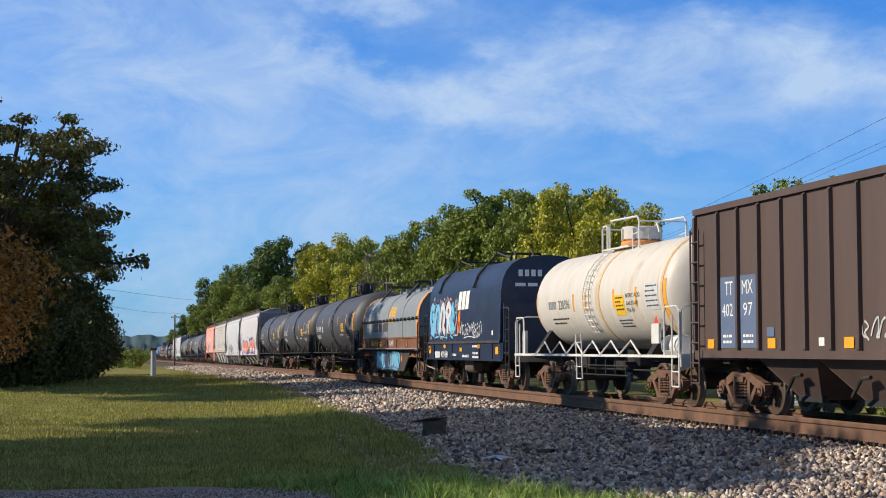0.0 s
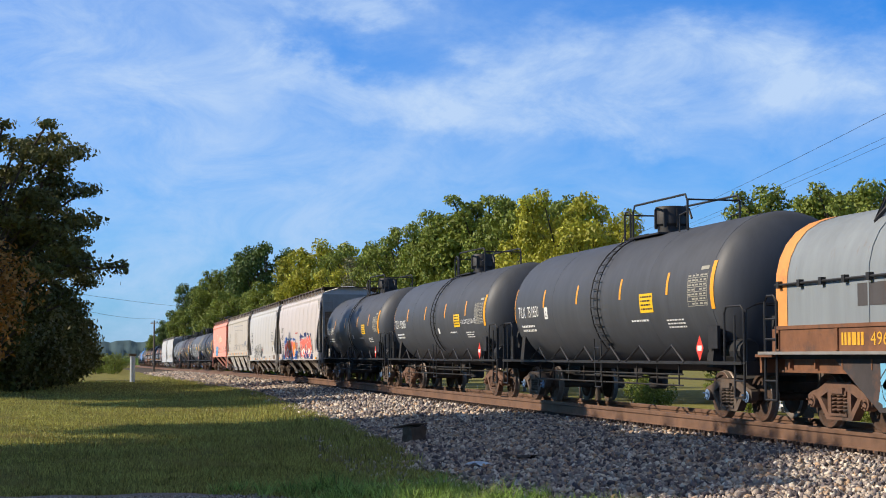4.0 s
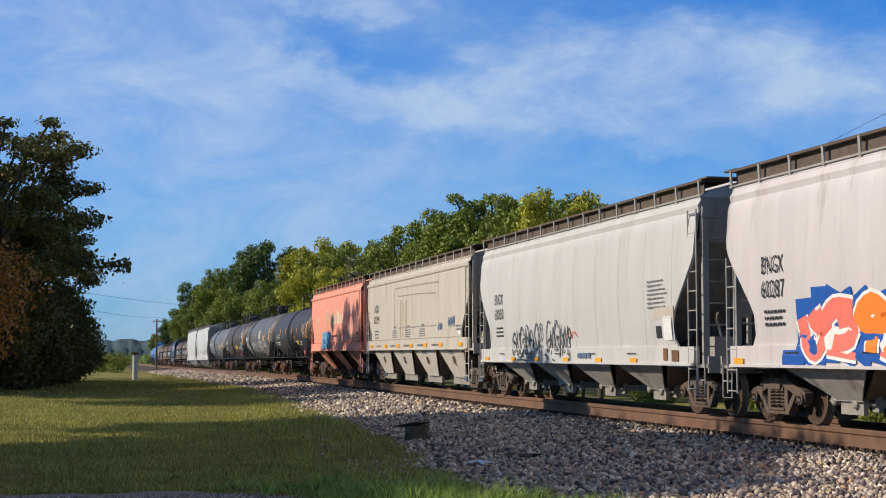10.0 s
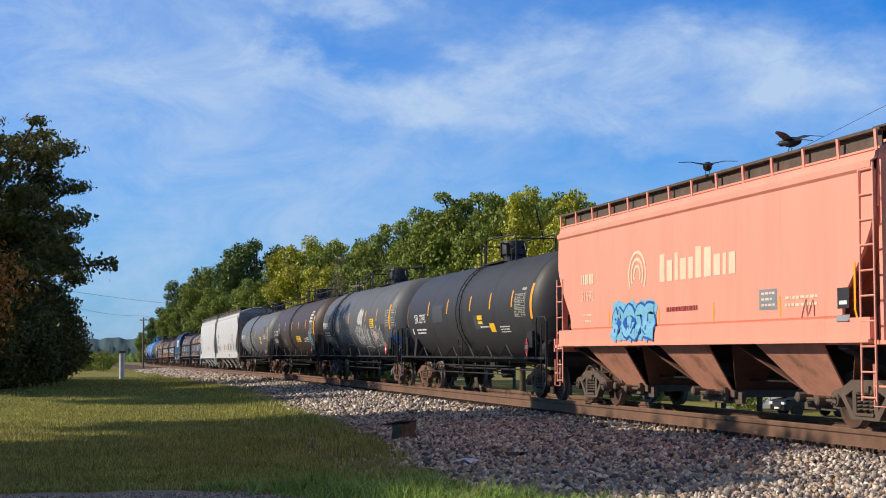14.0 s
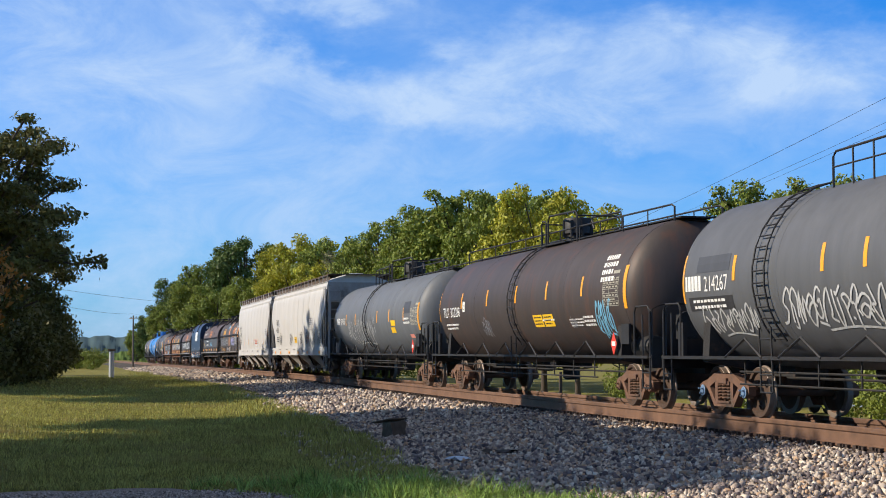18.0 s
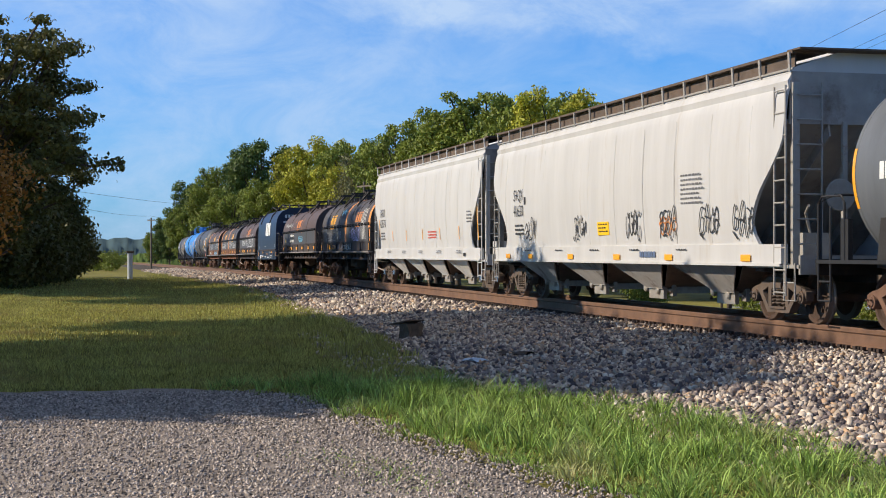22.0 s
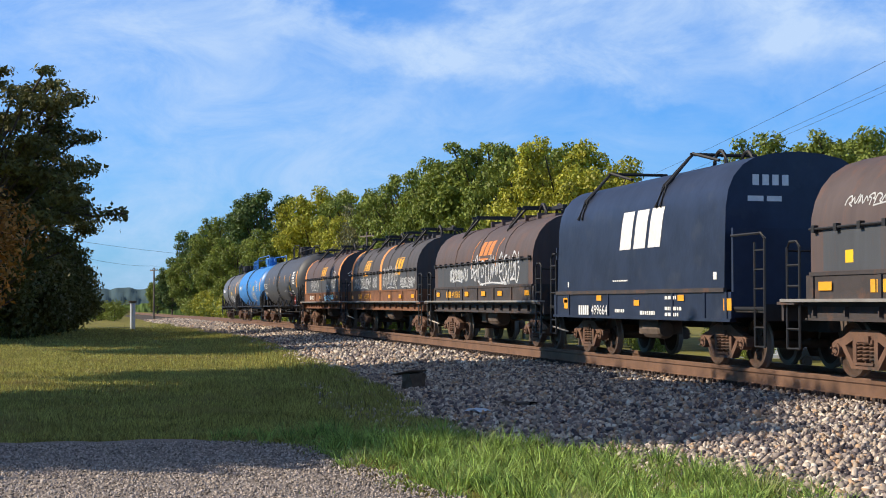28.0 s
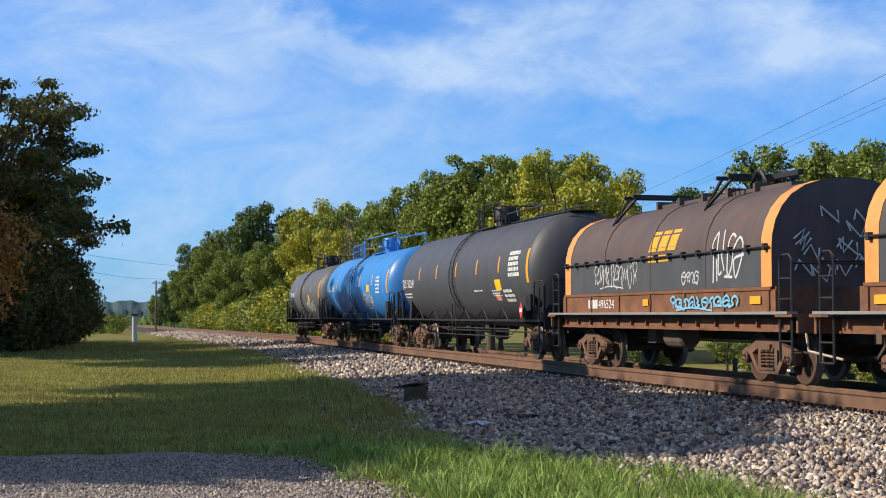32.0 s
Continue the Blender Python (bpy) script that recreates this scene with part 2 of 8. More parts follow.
m_cap = mat("bearing_cap_blue", (0.15, 0.24, 0.38), 0.5, var=0.2, bump=0.1)
m_frame = mat("black_underframe", (0.022, 0.021, 0.021), 0.8, var=0.3, scale=4, bump=0.3, stain=(0.085, 0.05, 0.032), amount=0.32, sscale=2.5)
m_black = mat("black_paint", (0.018, 0.018, 0.020), 0.6, var=0.25, scale=4, bump=0.1, stain=(0.07, 0.045, 0.03), amount=0.2, sscale=3)
m_orange = mat("orange_reflector", (0.95, 0.42, 0.03), 0.4, var=0.06, bump=0)
m_yellow = mat("yellow_sign", (0.95, 0.58, 0.02), 0.45, var=0.06, bump=0)
m_white = mat("white_lettering", (0.80, 0.80, 0.78), 0.6, var=0.12, scale=9, bump=0)
m_ink = mat("dark_lettering", (0.03, 0.03, 0.035), 0.6, var=0.1, bump=0)
m_red = mat("red_lettering", (0.62, 0.09, 0.06), 0.6, var=0.1, bump=0)
m_blue = mat("blue_paint_spray", (0.015, 0.10, 0.42), 0.5, var=0.15, bump=0)
m_navy = mat("navy_paint_spray", (0.012, 0.035, 0.17), 0.5, var=0.15, bump=0)
m_sky = mat("light_blue_spray", (0.20, 0.50, 0.72), 0.5, var=0.15, scale=5, bump=0)
m_coral = mat("coral_red_spray", (0.88, 0.20, 0.15), 0.5, var=0.1, scale=5, bump=0)
m_tang = mat("orange_spray", (0.95, 0.25, 0.035), 0.5, var=0.1, scale=5, bump=0)
m_silver = mat("silver_spray", (0.62, 0.63, 0.64), 0.55, var=0.15, scale=6, bump=0)
m_violet = mat("lavender_spray", (0.42, 0.42, 0.75), 0.55, var=0.1, bump=0)
m_logo = mat("logo_yellow", (0.80, 0.40, 0.03), 0.6, var=0.2, scale=7, bump=0)
m_logo_or = mat("logo_faded_orange", (0.62, 0.22, 0.05), 0.6, var=0.2, scale=7, bump=0)
p_tank = mat("charcoal_tank_paint", (0.066, 0.071, 0.082), 0.55, var=0.22, scale=1.6, bump=0.05, bscale=8, stretch=STREAK, stain=(0.085, 0.07, 0.06), amount=0.15, sscale=1.4)
p_tank_brown = mat("rust_washed_tank_paint", (0.056, 0.044, 0.041), 0.56, var=0.25, scale=1.6, bump=0.05, bscale=8, stretch=STREAK, stain=(0.11, 0.052, 0.034), amount=0.42, sscale=0.9)
p_tank_grey = mat("faded_grey_tank_paint", (0.130, 0.142, 0.158), 0.56, var=0.2, scale=1.6, bump=0.05, bscale=8, stretch=STREAK, stain=(0.16, 0.16, 0.16), amount=0.3, sscale=1.8)
p_tank_black = mat("black_tank_paint", (0.038, 0.038, 0.042), 0.55, var=0.22, scale=1.6, bump=0.05, bscale=8, stretch=STREAK, stain=(0.06, 0.05, 0.045), amount=0.2)
p_cream = mat("cream_white_tank_paint", (0.68, 0.64, 0.57), 0.5, var=0.08, scale=2, bump=0.06, bscale=8, stretch=STREAK, stain=(0.54, 0.42, 0.28), amount=0.36, sscale=1.3)
p_cream_trim = mat("white_trim_paint", (0.74, 0.73, 0.70), 0.55, var=0.1, bump=0.1, stain=RUST, amount=0.15, sscale=4)
p_blue = mat("bright_blue_tank_paint", (0.045, 0.24, 0.62), 0.4, var=0.18, scale=1.6, bump=0.05, stretch=STREAK, stain=(0.13, 0.15, 0.20), amount=0.2)
p_pink = mat("pinkish_grey_hopper_paint", (0.60, 0.56, 0.56), 0.6, var=0.1, scale=1.4, bump=0.08, bscale=6, stretch=STREAK, stain=(0.40, 0.36, 0.34), amount=0.3)
p_white = mat("off_white_hopper_paint", (0.55, 0.545, 0.535), 0.6, var=0.09, scale=1.4, bump=0.08, bscale=6, stretch=STREAK, stain=(0.46, 0.42, 0.37), amount=0.25)
p_tan = mat("weathered_tan_hopper_paint", (0.53, 0.485, 0.42), 0.65, var=0.1, scale=1.4, bump=0.08, bscale=6, stretch=STREAK, stain=(0.36, 0.29, 0.22), amount=0.33)
p_salmon = mat("salmon_orange_hopper_paint", (0.86, 0.36, 0.26), 0.6, var=0.08, scale=1.4, bump=0.06, bscale=6, stretch=STREAK, stain=(0.62, 0.24, 0.15), amount=0.12)
p_salmon_dirty = mat("dirty_salmon_paint", (0.72, 0.33, 0.22), 0.75, var=0.2, scale=3, bump=0.2, stain=(0.22, 0.11, 0.06), amount=0.4)
p_brownhop = mat("dark_brown_hopper_paint", (0.100, 0.067, 0.056), 0.6, var=0.18, scale=1.4, bump=0.08, stretch=STREAK, stain=(0.10, 0.06, 0.045), amount=0.25)
p_navy = mat("navy_hood_paint", (0.026, 0.037, 0.070), 0.42, var=0.3, scale=1.3, bump=0.7, bscale=1.8, stain=(0.045, 0.055, 0.08), amount=0.35, sscale=1.6, spec=0.35)
p_hood = mat("weathered_brown_black_hood", (0.098, 0.072, 0.068), 0.65, var=0.22, scale=1.8, bump=0.1, stretch=STREAK, stain=(0.15, 0.075, 0.05), amount=0.45, sscale=1.6)
p_hood_dark = mat("weathered_charcoal_hood", (0.074, 0.068, 0.069), 0.65, var=0.25, scale=1.8, bump=0.1, stretch=STREAK, stain=(0.11, 0.06, 0.04), amount=0.33, sscale=2.2)
p_hood_grey = mat("faded_grey_hood", (0.24, 0.27, 0.29), 0.6, var=0.15, scale=1.8, bump=0.1, stretch=STREAK, stain=(0.22, 0.13, 0.09), amount=0.15, sscale=3)
p_side_rust = mat("rusty_side_sill", (0.20, 0.085, 0.04), 0.8, var=0.3, scale=3, bump=0.3, stain=(0.08, 0.05, 0.04), amount=0.45, sscale=2)
p_side_dark = mat("dark_side_sill", (0.05, 0.042, 0.042), 0.75, var=0.3, scale=3, bump=0.2, stain=(0.13, 0.065, 0.04), amount=0.4, sscale=2)
p_band = mat("faded_orange_band", (0.80, 0.33, 0.09), 0.65, var=0.12, scale=4, bump=0.1, stain=(0.45, 0.20, 0.09), amount=0.3)
p_slope = mat("dirty_slope_sheet", (0.33, 0.31, 0.29), 0.75, var=0.2, scale=2, bump=0.15, stain=(0.16, 0.13, 0.11), amount=0.4)
p_deck = mat("grating_deck", (0.33, 0.31, 0.29), 0.6, 0.4, var=0.2, bump=0.3, bscale=50)

p_trim_grey = mat("grimy_grey_trim_paint", (0.34, 0.325, 0.30), 0.65, var=0.2, scale=4, bump=0.15, stain=RUST, amount=0.25, sscale=4)
m_cell = mat("faded_stencil_print", (0.40, 0.385, 0.32), 0.65, var=0.2, scale=9, bump=0)
m_chalk = mat("faded_white_spray", (0.52, 0.53, 0.53), 0.65, var=0.25, scale=7, bump=0)
p_lower = mat("blue_grey_lower_panel", (0.070, 0.076, 0.086), 0.6, var=0.22, scale=1.8, bump=0.1, stretch=STREAK, stain=(0.12, 0.075, 0.055), amount=0.25, sscale=2.0)
# ---- mesh helpers ----
def bbox(bm, x0, x1, y0, y1, z0, z1):
    v = [bm.verts.new((x, y, z)) for x in (x0, x1) for y in (y0, y1) for z in (z0, z1)]
    for f in ((0, 1, 3, 2), (4, 6, 7, 5), (0, 4, 5, 1), (2, 3, 7, 6), (0, 2, 6, 4), (1, 5, 7, 3)):
        bm.faces.new([v[i] for i in f])


def tube(bm, pts, r, n=6, caps=True):
    """A round bar along a line of points."""
    pts = [Vector(p) for p in pts]
    rings = []
    for i, p in enumerate(pts):
        a = pts[max(i - 1, 0)]
        b = pts[min(i + 1, len(pts) - 1)]
        d = (b - a).normalized()
        side = d.cross(Vector((0, 0, 1)) if abs(d.z) < 0.9 else Vector((0, 1, 0))).normalized()
        up = side.cross(d)
        rings.append([bm.verts.new(p + r * (math.cos(k * 2 * math.pi / n) * side + math.sin(k * 2 * math.pi / n) * up)) for k in range(n)])
    for a, b in zip(rings, rings[1:]):
        for k in range(n):
            bm.faces.new((a[k], a[(k + 1) % n], b[(k + 1) % n], b[k]))
    if caps:
        bm.faces.new(rings[0])
        bm.faces.new(rings[-1][::-1])


def lathe(bm, prof, n=24, axis="y", at=(0, 0, 0)):
    """Turn a profile of (radius, along) round an axis."""
    rings = []
    for r, a in prof:
        ring = []
        for k in range(n):
            c, s = math.cos(2 * math.pi * k / n) * r, math.sin(2 * math.pi * k / n) * r
            p = (c, a, s) if axis == "y" else ((a, c, s) if axis == "x" else (c, s, a))
            ring.append(bm.verts.new((p[0] + at[0], p[1] + at[1], p[2] + at[2])))
        rings.append(ring)
    for a, b in zip(rings, rings[1:]):
        for k in range(n):
            bm.faces.new((a[k], a[(k + 1) % n], b[(k + 1) % n], b[k]))
    bm.faces.new(rings[0][::-1])
    bm.faces.new(rings[-1])


def prism(bm, poly, y0, y1):
    """Extrude a polygon of (x, z) between two y."""
    a = [bm.verts.new((x, y0, z)) for x, z in poly]
    b = [bm.verts.new((x, y1, z)) for x, z in poly]
    bm.faces.new(a)
    bm.faces.new(b[::-1])
    for i in range(len(poly)):
        j = (i + 1) % len(poly)
        bm.faces.new((a[i], b[i], b[j], a[j]))


def prism_x(bm, poly, x0, x1):
    """Extrude a polygon of (y, z) between two x."""
    a = [bm.verts.new((x0, y, z)) for y, z in poly]
    b = [bm.verts.new((x1, y, z)) for y, z in poly]
    bm.faces.new(a)
    bm.faces.new(b[::-1])
    for i in range(len(poly)):
        j = (i + 1) % len(poly)
        bm.faces.new((a[i], b[i], b[j], a[j]))


def slab(bm, quad, thick):
    """A plate of some thickness from four corners."""
    q = [Vector(p) for p in quad]
    n = (q[1] - q[0]).cross(q[3] - q[0]).normalized() * thick
    a = [bm.verts.new(p) for p in q]
    b = [bm.verts.new(p + n) for p in q]
    bm.faces.new(a)
    bm.faces.new(b[::-1])
    for i in range(4):
        j = (i + 1) % 4
        bm.faces.new((a[i], b[i], b[j], a[j]))


def finish(bm, name, material, smooth=None):
    bmesh.ops.recalc_face_normals(bm, faces=bm.faces)
    me = bpy.data.meshes.new(name)
    bm.to_mesh(me)
    bm.free()
    me.materials.append(material)
    if smooth is not None:
        me.polygons.foreach_set("use_smooth", [True] * len(me.polygons))
        me.set_sharp_from_angle(angle=radians(smooth))
    return me


def part(name, bm, material, parent, label="", smooth=None, at=None):
    """Link a bmesh, or a ready mesh, as one mesh object under a thing or a part."""
    me = bm if isinstance(bm, bpy.types.Mesh) else finish(bm, name, material, smooth)
    ob = new(name, me)
    ob.parent = parent
    if at is not None:
        ob.matrix_basis = at
    if label:
        ob["label"] = label
    return ob


def thing(name, label, category, group="", at=None, mesh=None, kind=""):
    ob = new(name, mesh)
    if at is not None:
        ob.matrix_basis = at
    return tagged(ob, label, category, group, kind)


def B():
    return bmesh.new()


def big_mesh(name, verts, faces, material, smooth=False):
    """A mesh from arrays: verts (n, 3), faces (m, k) of one k."""
    me = bpy.data.meshes.new(name)
    verts = np.asarray(verts, np.float32)
    faces = np.asarray(faces, np.int32)
    k = faces.shape[1]
    me.vertices.add(len(verts))
    me.vertices.foreach_set("co", verts.ravel())
    me.loops.add(faces.size)
    me.loops.foreach_set("vertex_index", faces.ravel())
    me.polygons.add(len(faces))
    me.polygons.foreach_set("loop_start", np.arange(0, faces.size, k, dtype=np.int32))
    me.polygons.foreach_set("loop_total", np.full(len(faces), k, np.int32))
    me.update(calc_edges=True)
    me.materials.append(material)
    if smooth:
        me.polygons.foreach_set("use_smooth", [True] * len(faces))
    return me


rng = np.random.default_rng(7)

# ---- the lie of the land ----
TRACK = 13.1          # centre line of the track, from the camera's spot
DEG = 1.435


def drop(x):
    """The line falls gently away in the distance."""
    s = np.clip(-np.asarray(x, float) - 72, 0, 400)
    return -0.0050 * s * s / (s + 14)


def drift(x):
    s = np.clip(-np.asarray(x, float) - 62, 0, 600)
    return 0.0085 * s * s / (s + 14)


def wob(x, y, f=0.35, a=1.0):
    return a * (np.sin(x * f * 1.7 + y * f * 0.9) * 0.5 + np.sin(x * f * 0.63 - y * f * 2.1 + 1.3) * 0.35 + np.sin(x * f * 3.3 + y * f * 3.9 + 0.4) * 0.15)


TOE_X = [-400, -120, -91, -76, -54, -36, -27, -23, -19.5, -17.5, -15, -11, 0, 60]
TOE_Y = [7.6, 7.4, 7.4, 7.9, 7.2, 6.3, 5.6, 5.4, 5.2, 6.2, 6.8, 6.9, 7.2, 7.4]


def toe(x):
    return np.interp(x, TOE_X, TOE_Y) + wob(x, 0 * x, 1.3, 0.25)


def ballast_z(x, y):
    y = y - drift(x)
    t = toe(x)
    k = np.clip((y - t) / (11.45 - t), 0, 1)
    near = -0.62 + 0.205 * k ** 1.1
    far = np.interp(y, [14.75, 17.6], [-0.43, -0.68])
    return np.where(y < 13.1, near, far) + drop(x) + wob(x, y, 1.1, 0.025) * np.clip(1 - (k > 0.98), 0, 1)


def ground_z(x, y):
    x, y = np.asarray(x, float), np.asarray(y, float)
    base = np.where(y < 13, -0.60, -0.74) + wob(x, y, 0.10, 0.05) + drop(x)
    under = np.clip((y - drift(x) - toe(x) + 0.2) / 1.0, 0, 1) * np.clip((17.9 - y + drift(x)) / 1.0, 0, 1)
    dip = -1.35 * np.clip((y - drift(x) - 22) / 14, 0, 1)
    return base - 0.12 * under + dip


def sheet(name, xs, ys, zf, material, label, category, kind="structure"):
    X, Y = np.meshgrid(xs, ys, indexing="ij")
    Z = zf(X, Y)
    n, k = X.shape
    v = np.stack([X, Y, Z], -1).reshape(-1, 3)
    i = np.arange(n * k).reshape(n, k)
    f = np.stack([i[:-1, :-1], i[1:, :-1], i[1:, 1:], i[:-1, 1:]], -1).reshape(-1, 4)
    return thing(name, label, category, mesh=big_mesh(name, v, f, material, True), kind=kind)


gx = np.concatenate([-np.geomspace(4200, 130, 40), np.linspace(-128, 30, 160), np.geomspace(32, 2000, 20)])
gy = np.concatenate([-np.geomspace(3000, 42, 24), np.linspace(-40, 60, 120), np.geomspace(62, 3000, 26)])
sheet("ground", gx, gy, ground_z, m_grass, "sunlit mown lawn of short yellow-green grass", "lawn")


def build_ballast():
    xs = np.concatenate([np.linspace(-420, -112, 80), np.linspace(-110, 42, 380)])
    fr = np.linspace(0, 1, 46)
    X = np.repeat(xs[:, None], len(fr), 1)
    lo, hi = toe(xs) + drift(xs), 17.6 + drift(xs)
    Y = lo[:, None] + (hi - lo)[:, None] * fr[None]
    Z = ballast_z(X, Y)
    Z[:, 0] -= 0.08
    Z[:, -1] -= 0.1
    n, k = X.shape
    i = np.arange(n * k).reshape(n, k)
    f = np.stack([i[:-1, :-1], i[1:, :-1], i[1:, 1:], i[:-1, 1:]], -1).reshape(-1, 4)
    return thing("ballast", "bank of grey and tan crushed stone under the track", "ballast", mesh=big_mesh("ballast", np.stack([X, Y, Z], -1).reshape(-1, 3), f, m_ballast_bed, True), kind="structure")


ballast = build_ballast()

PAD_X = [-19.9, -18.6, -16.6, -15.5, -14.4, -12.9, -11.7, -6, 0, 30]
PAD_Y = [1.8, 2.7, 2.8, 3.1, 3.15, 3.4, 3.7, 4.3, 4.6, 5.0]


def pad_edge(x):
    return np.interp(x, PAD_X, PAD_Y) + wob(x, 0 * x, 2.3, 0.12)


def build_pad():
    xs = np.concatenate([[-20.1], np.linspace(-20.0, 30, 260)])
    fr = np.concatenate([np.linspace(0, 0.85, 20), np.linspace(0.87, 1, 16)])
    hi = pad_edge(xs)
    Y = -34 + (hi[:, None] + 34) * fr[None]
    X = np.repeat(xs[:, None], len(fr), 1) + np.where(xs < -19, 1, 0)[:, None] * wob(Y * 1.5, Y, 1.7, 0.22)
    Z = ground_z(X, Y) + 0.03
    Z[:, -1] -= 0.05
    Z[0] -= 0.05
    n, k = X.shape
    i = np.arange(n * k).reshape(n, k)
    f = np.stack([i[:-1, :-1], i[1:, :-1], i[1:, 1:], i[:-1, 1:]], -1).reshape(-1, 4)
    thing("gravel_pad", "pale compacted gravel parking strip beside the lawn", "gravel", mesh=big_mesh("gravel_pad", np.stack([X, Y, Z], -1).reshape(-1, 3), f, m_gravel, True), kind="structure")


build_pad()


# ---- stones ----
def rubble():
    """Corners and faces of a rough block, the start of each stone."""
    v = np.array([(x, y, z) for x in (-1, 1) for y in (-1, 1) for z in (-1, 1)], float) * 0.72
    f = np.array([(0, 1, 3), (0, 3, 2), (4, 6, 7), (4, 7, 5), (0, 4, 5), (0, 5, 1), (2, 3, 7), (2, 7, 6), (0, 2, 6), (0, 6, 4), (1, 5, 7), (1, 7, 3)])
    return v, f


ROCK_V, ROCK_F = rubble()


def rocks(pos, size, flat=0.65):
    """Angular stones at the places given."""
    n = len(pos)
    a = rng.normal(size=(n, 4))
    a /= np.linalg.norm(a, axis=1)[:, None]
    w, x, y, z = a.T
    R = np.stack([1 - 2 * (y * y + z * z), 2 * (x * y - z * w), 2 * (x * z + y * w), 2 * (x * y + z * w), 1 - 2 * (x * x + z * z), 2 * (y * z - x * w), 2 * (x * z - y * w), 2 * (y * z + x * w), 1 - 2 * (x * x + y * y)], -1).reshape(n, 3, 3)
    sc = np.stack([rng.uniform(0.95, 1.65, n), rng.uniform(0.65, 1.05, n), rng.uniform(flat - 0.25, flat + 0.12, n)], -1) * size[:, None]
    v = ROCK_V[None] * rng.uniform(0.45, 1.3, (n, len(ROCK_V), 3)) * sc[:, None]
    v = np.einsum("nij,nkj->nki", R, v) + pos[:, None]
    f = ROCK_F[None] + (np.arange(n) * len(ROCK_V))[:, None, None]
    return v.reshape(-1, 3), f.reshape(-1, 3)


def strew(n, x0, x1, lo, hi, smin, smax, power=1.0):
    x = x0 + (x1 - x0) * rng.random(n) ** power
    a, b = lo(x) if callable(lo) else lo, hi(x) if callable(hi) else hi
    y = a + (b - a) * rng.random(n)
    s = rng.uniform(smin, smax, n)
    return x, y, s


def build_stones():
    x1, y1, s1 = strew(60000, -40, -8.5, lambda x: toe(x) - 0.35 * rng.random(len(x)) ** 2, 12.2, 0.022, 0.058)
    x2, y2, s2 = strew(15000, -85, -40, lambda x: toe(x) - 0.3 + drift(x), lambda x: 11.75 + drift(x), 0.045, 0.085)
    x5, y5, s5 = strew(9000, -210, -85, lambda x: toe(x) - 0.3 + drift(x), lambda x: 11.9 + drift(x), 0.07, 0.13)
    x3, y3, s3 = strew(9000, -60, -10, 12.6, 14.6, 0.025, 0.05)
    x4, y4, s4 = strew(2500, -34, -9, lambda x: toe(x) - 1.3, lambda x: toe(x), 0.018, 0.04)
    x = np.concatenate([x1, x2, x3, x4, x5])
    y = np.concatenate([y1, y2, y3, y4, y5])
    s = np.concatenate([s1, s2, s3, s4, s5])
    z = np.maximum(ballast_z(x, y), ground_z(x, y)) + s * rng.uniform(-0.25, 1.0, len(s))
    v, f = rocks(np.stack([x, y, z], -1), s)
    ob = part("stones", big_mesh("stones", v, f, m_stone), m_stone, ballast, "crushed grey, tan and rusty ballast stones")
    ob["kind"] = "stuff"
    # pebbles on the gravel strip
    x, y, s = strew(42000, -19.6, -9, lambda x: -3.5 + 0 * x, lambda x: pad_edge(x) + 0.25, 0.007, 0.020, 1.0)
    z = ground_z(x, y) + 0.032
    v, f = rocks(np.stack([x, y, z], -1), s)
    thing("pebbles", "loose pale pebbles on the gravel strip", "pebbles", mesh=big_mesh("pebbles", v, f, m_pebble), kind="stuff")


build_stones()


# ---- grass ----
def blades(x, y, h, lean, width, material, name, label, a=None):
    n = len(x)
    z = ground_z(x, y) - 0.01
    a = rng.uniform(0, 2 * math.pi, n) if a is None else a
    ca, sa = np.cos(a), np.sin(a)
    l = lean * h * rng.uniform(0.2, 1.3, n)
    w = width * rng.uniform(0.6, 1.3, n)
    b = rng.uniform(0, 2 * math.pi, n)
    base = np.stack([x, y, z], -1)
    side = np.stack([np.cos(b) * w, np.sin(b) * w, 0 * w], -1)
    mid = base + np.stack([ca * l * 0.35, sa * l * 0.35, h * 0.6], -1)
    tip = base + np.stack([ca * l, sa * l, h * np.where(l > 0.8 * h, 0.75, 1.0)], -1)
    v = np.stack([base - side, base + side, mid + side * 0.7, mid - side * 0.7, tip], 1).reshape(-1, 3)
    o = np.arange(n)[:, None] * 5
    f = np.concatenate([o + np.array([0, 1, 2]), o + np.array([0, 2, 3]), o + np.array([3, 2, 4])])
    return thing(name, label, "grass", mesh=big_mesh(name, v, f, material), kind="stuff")


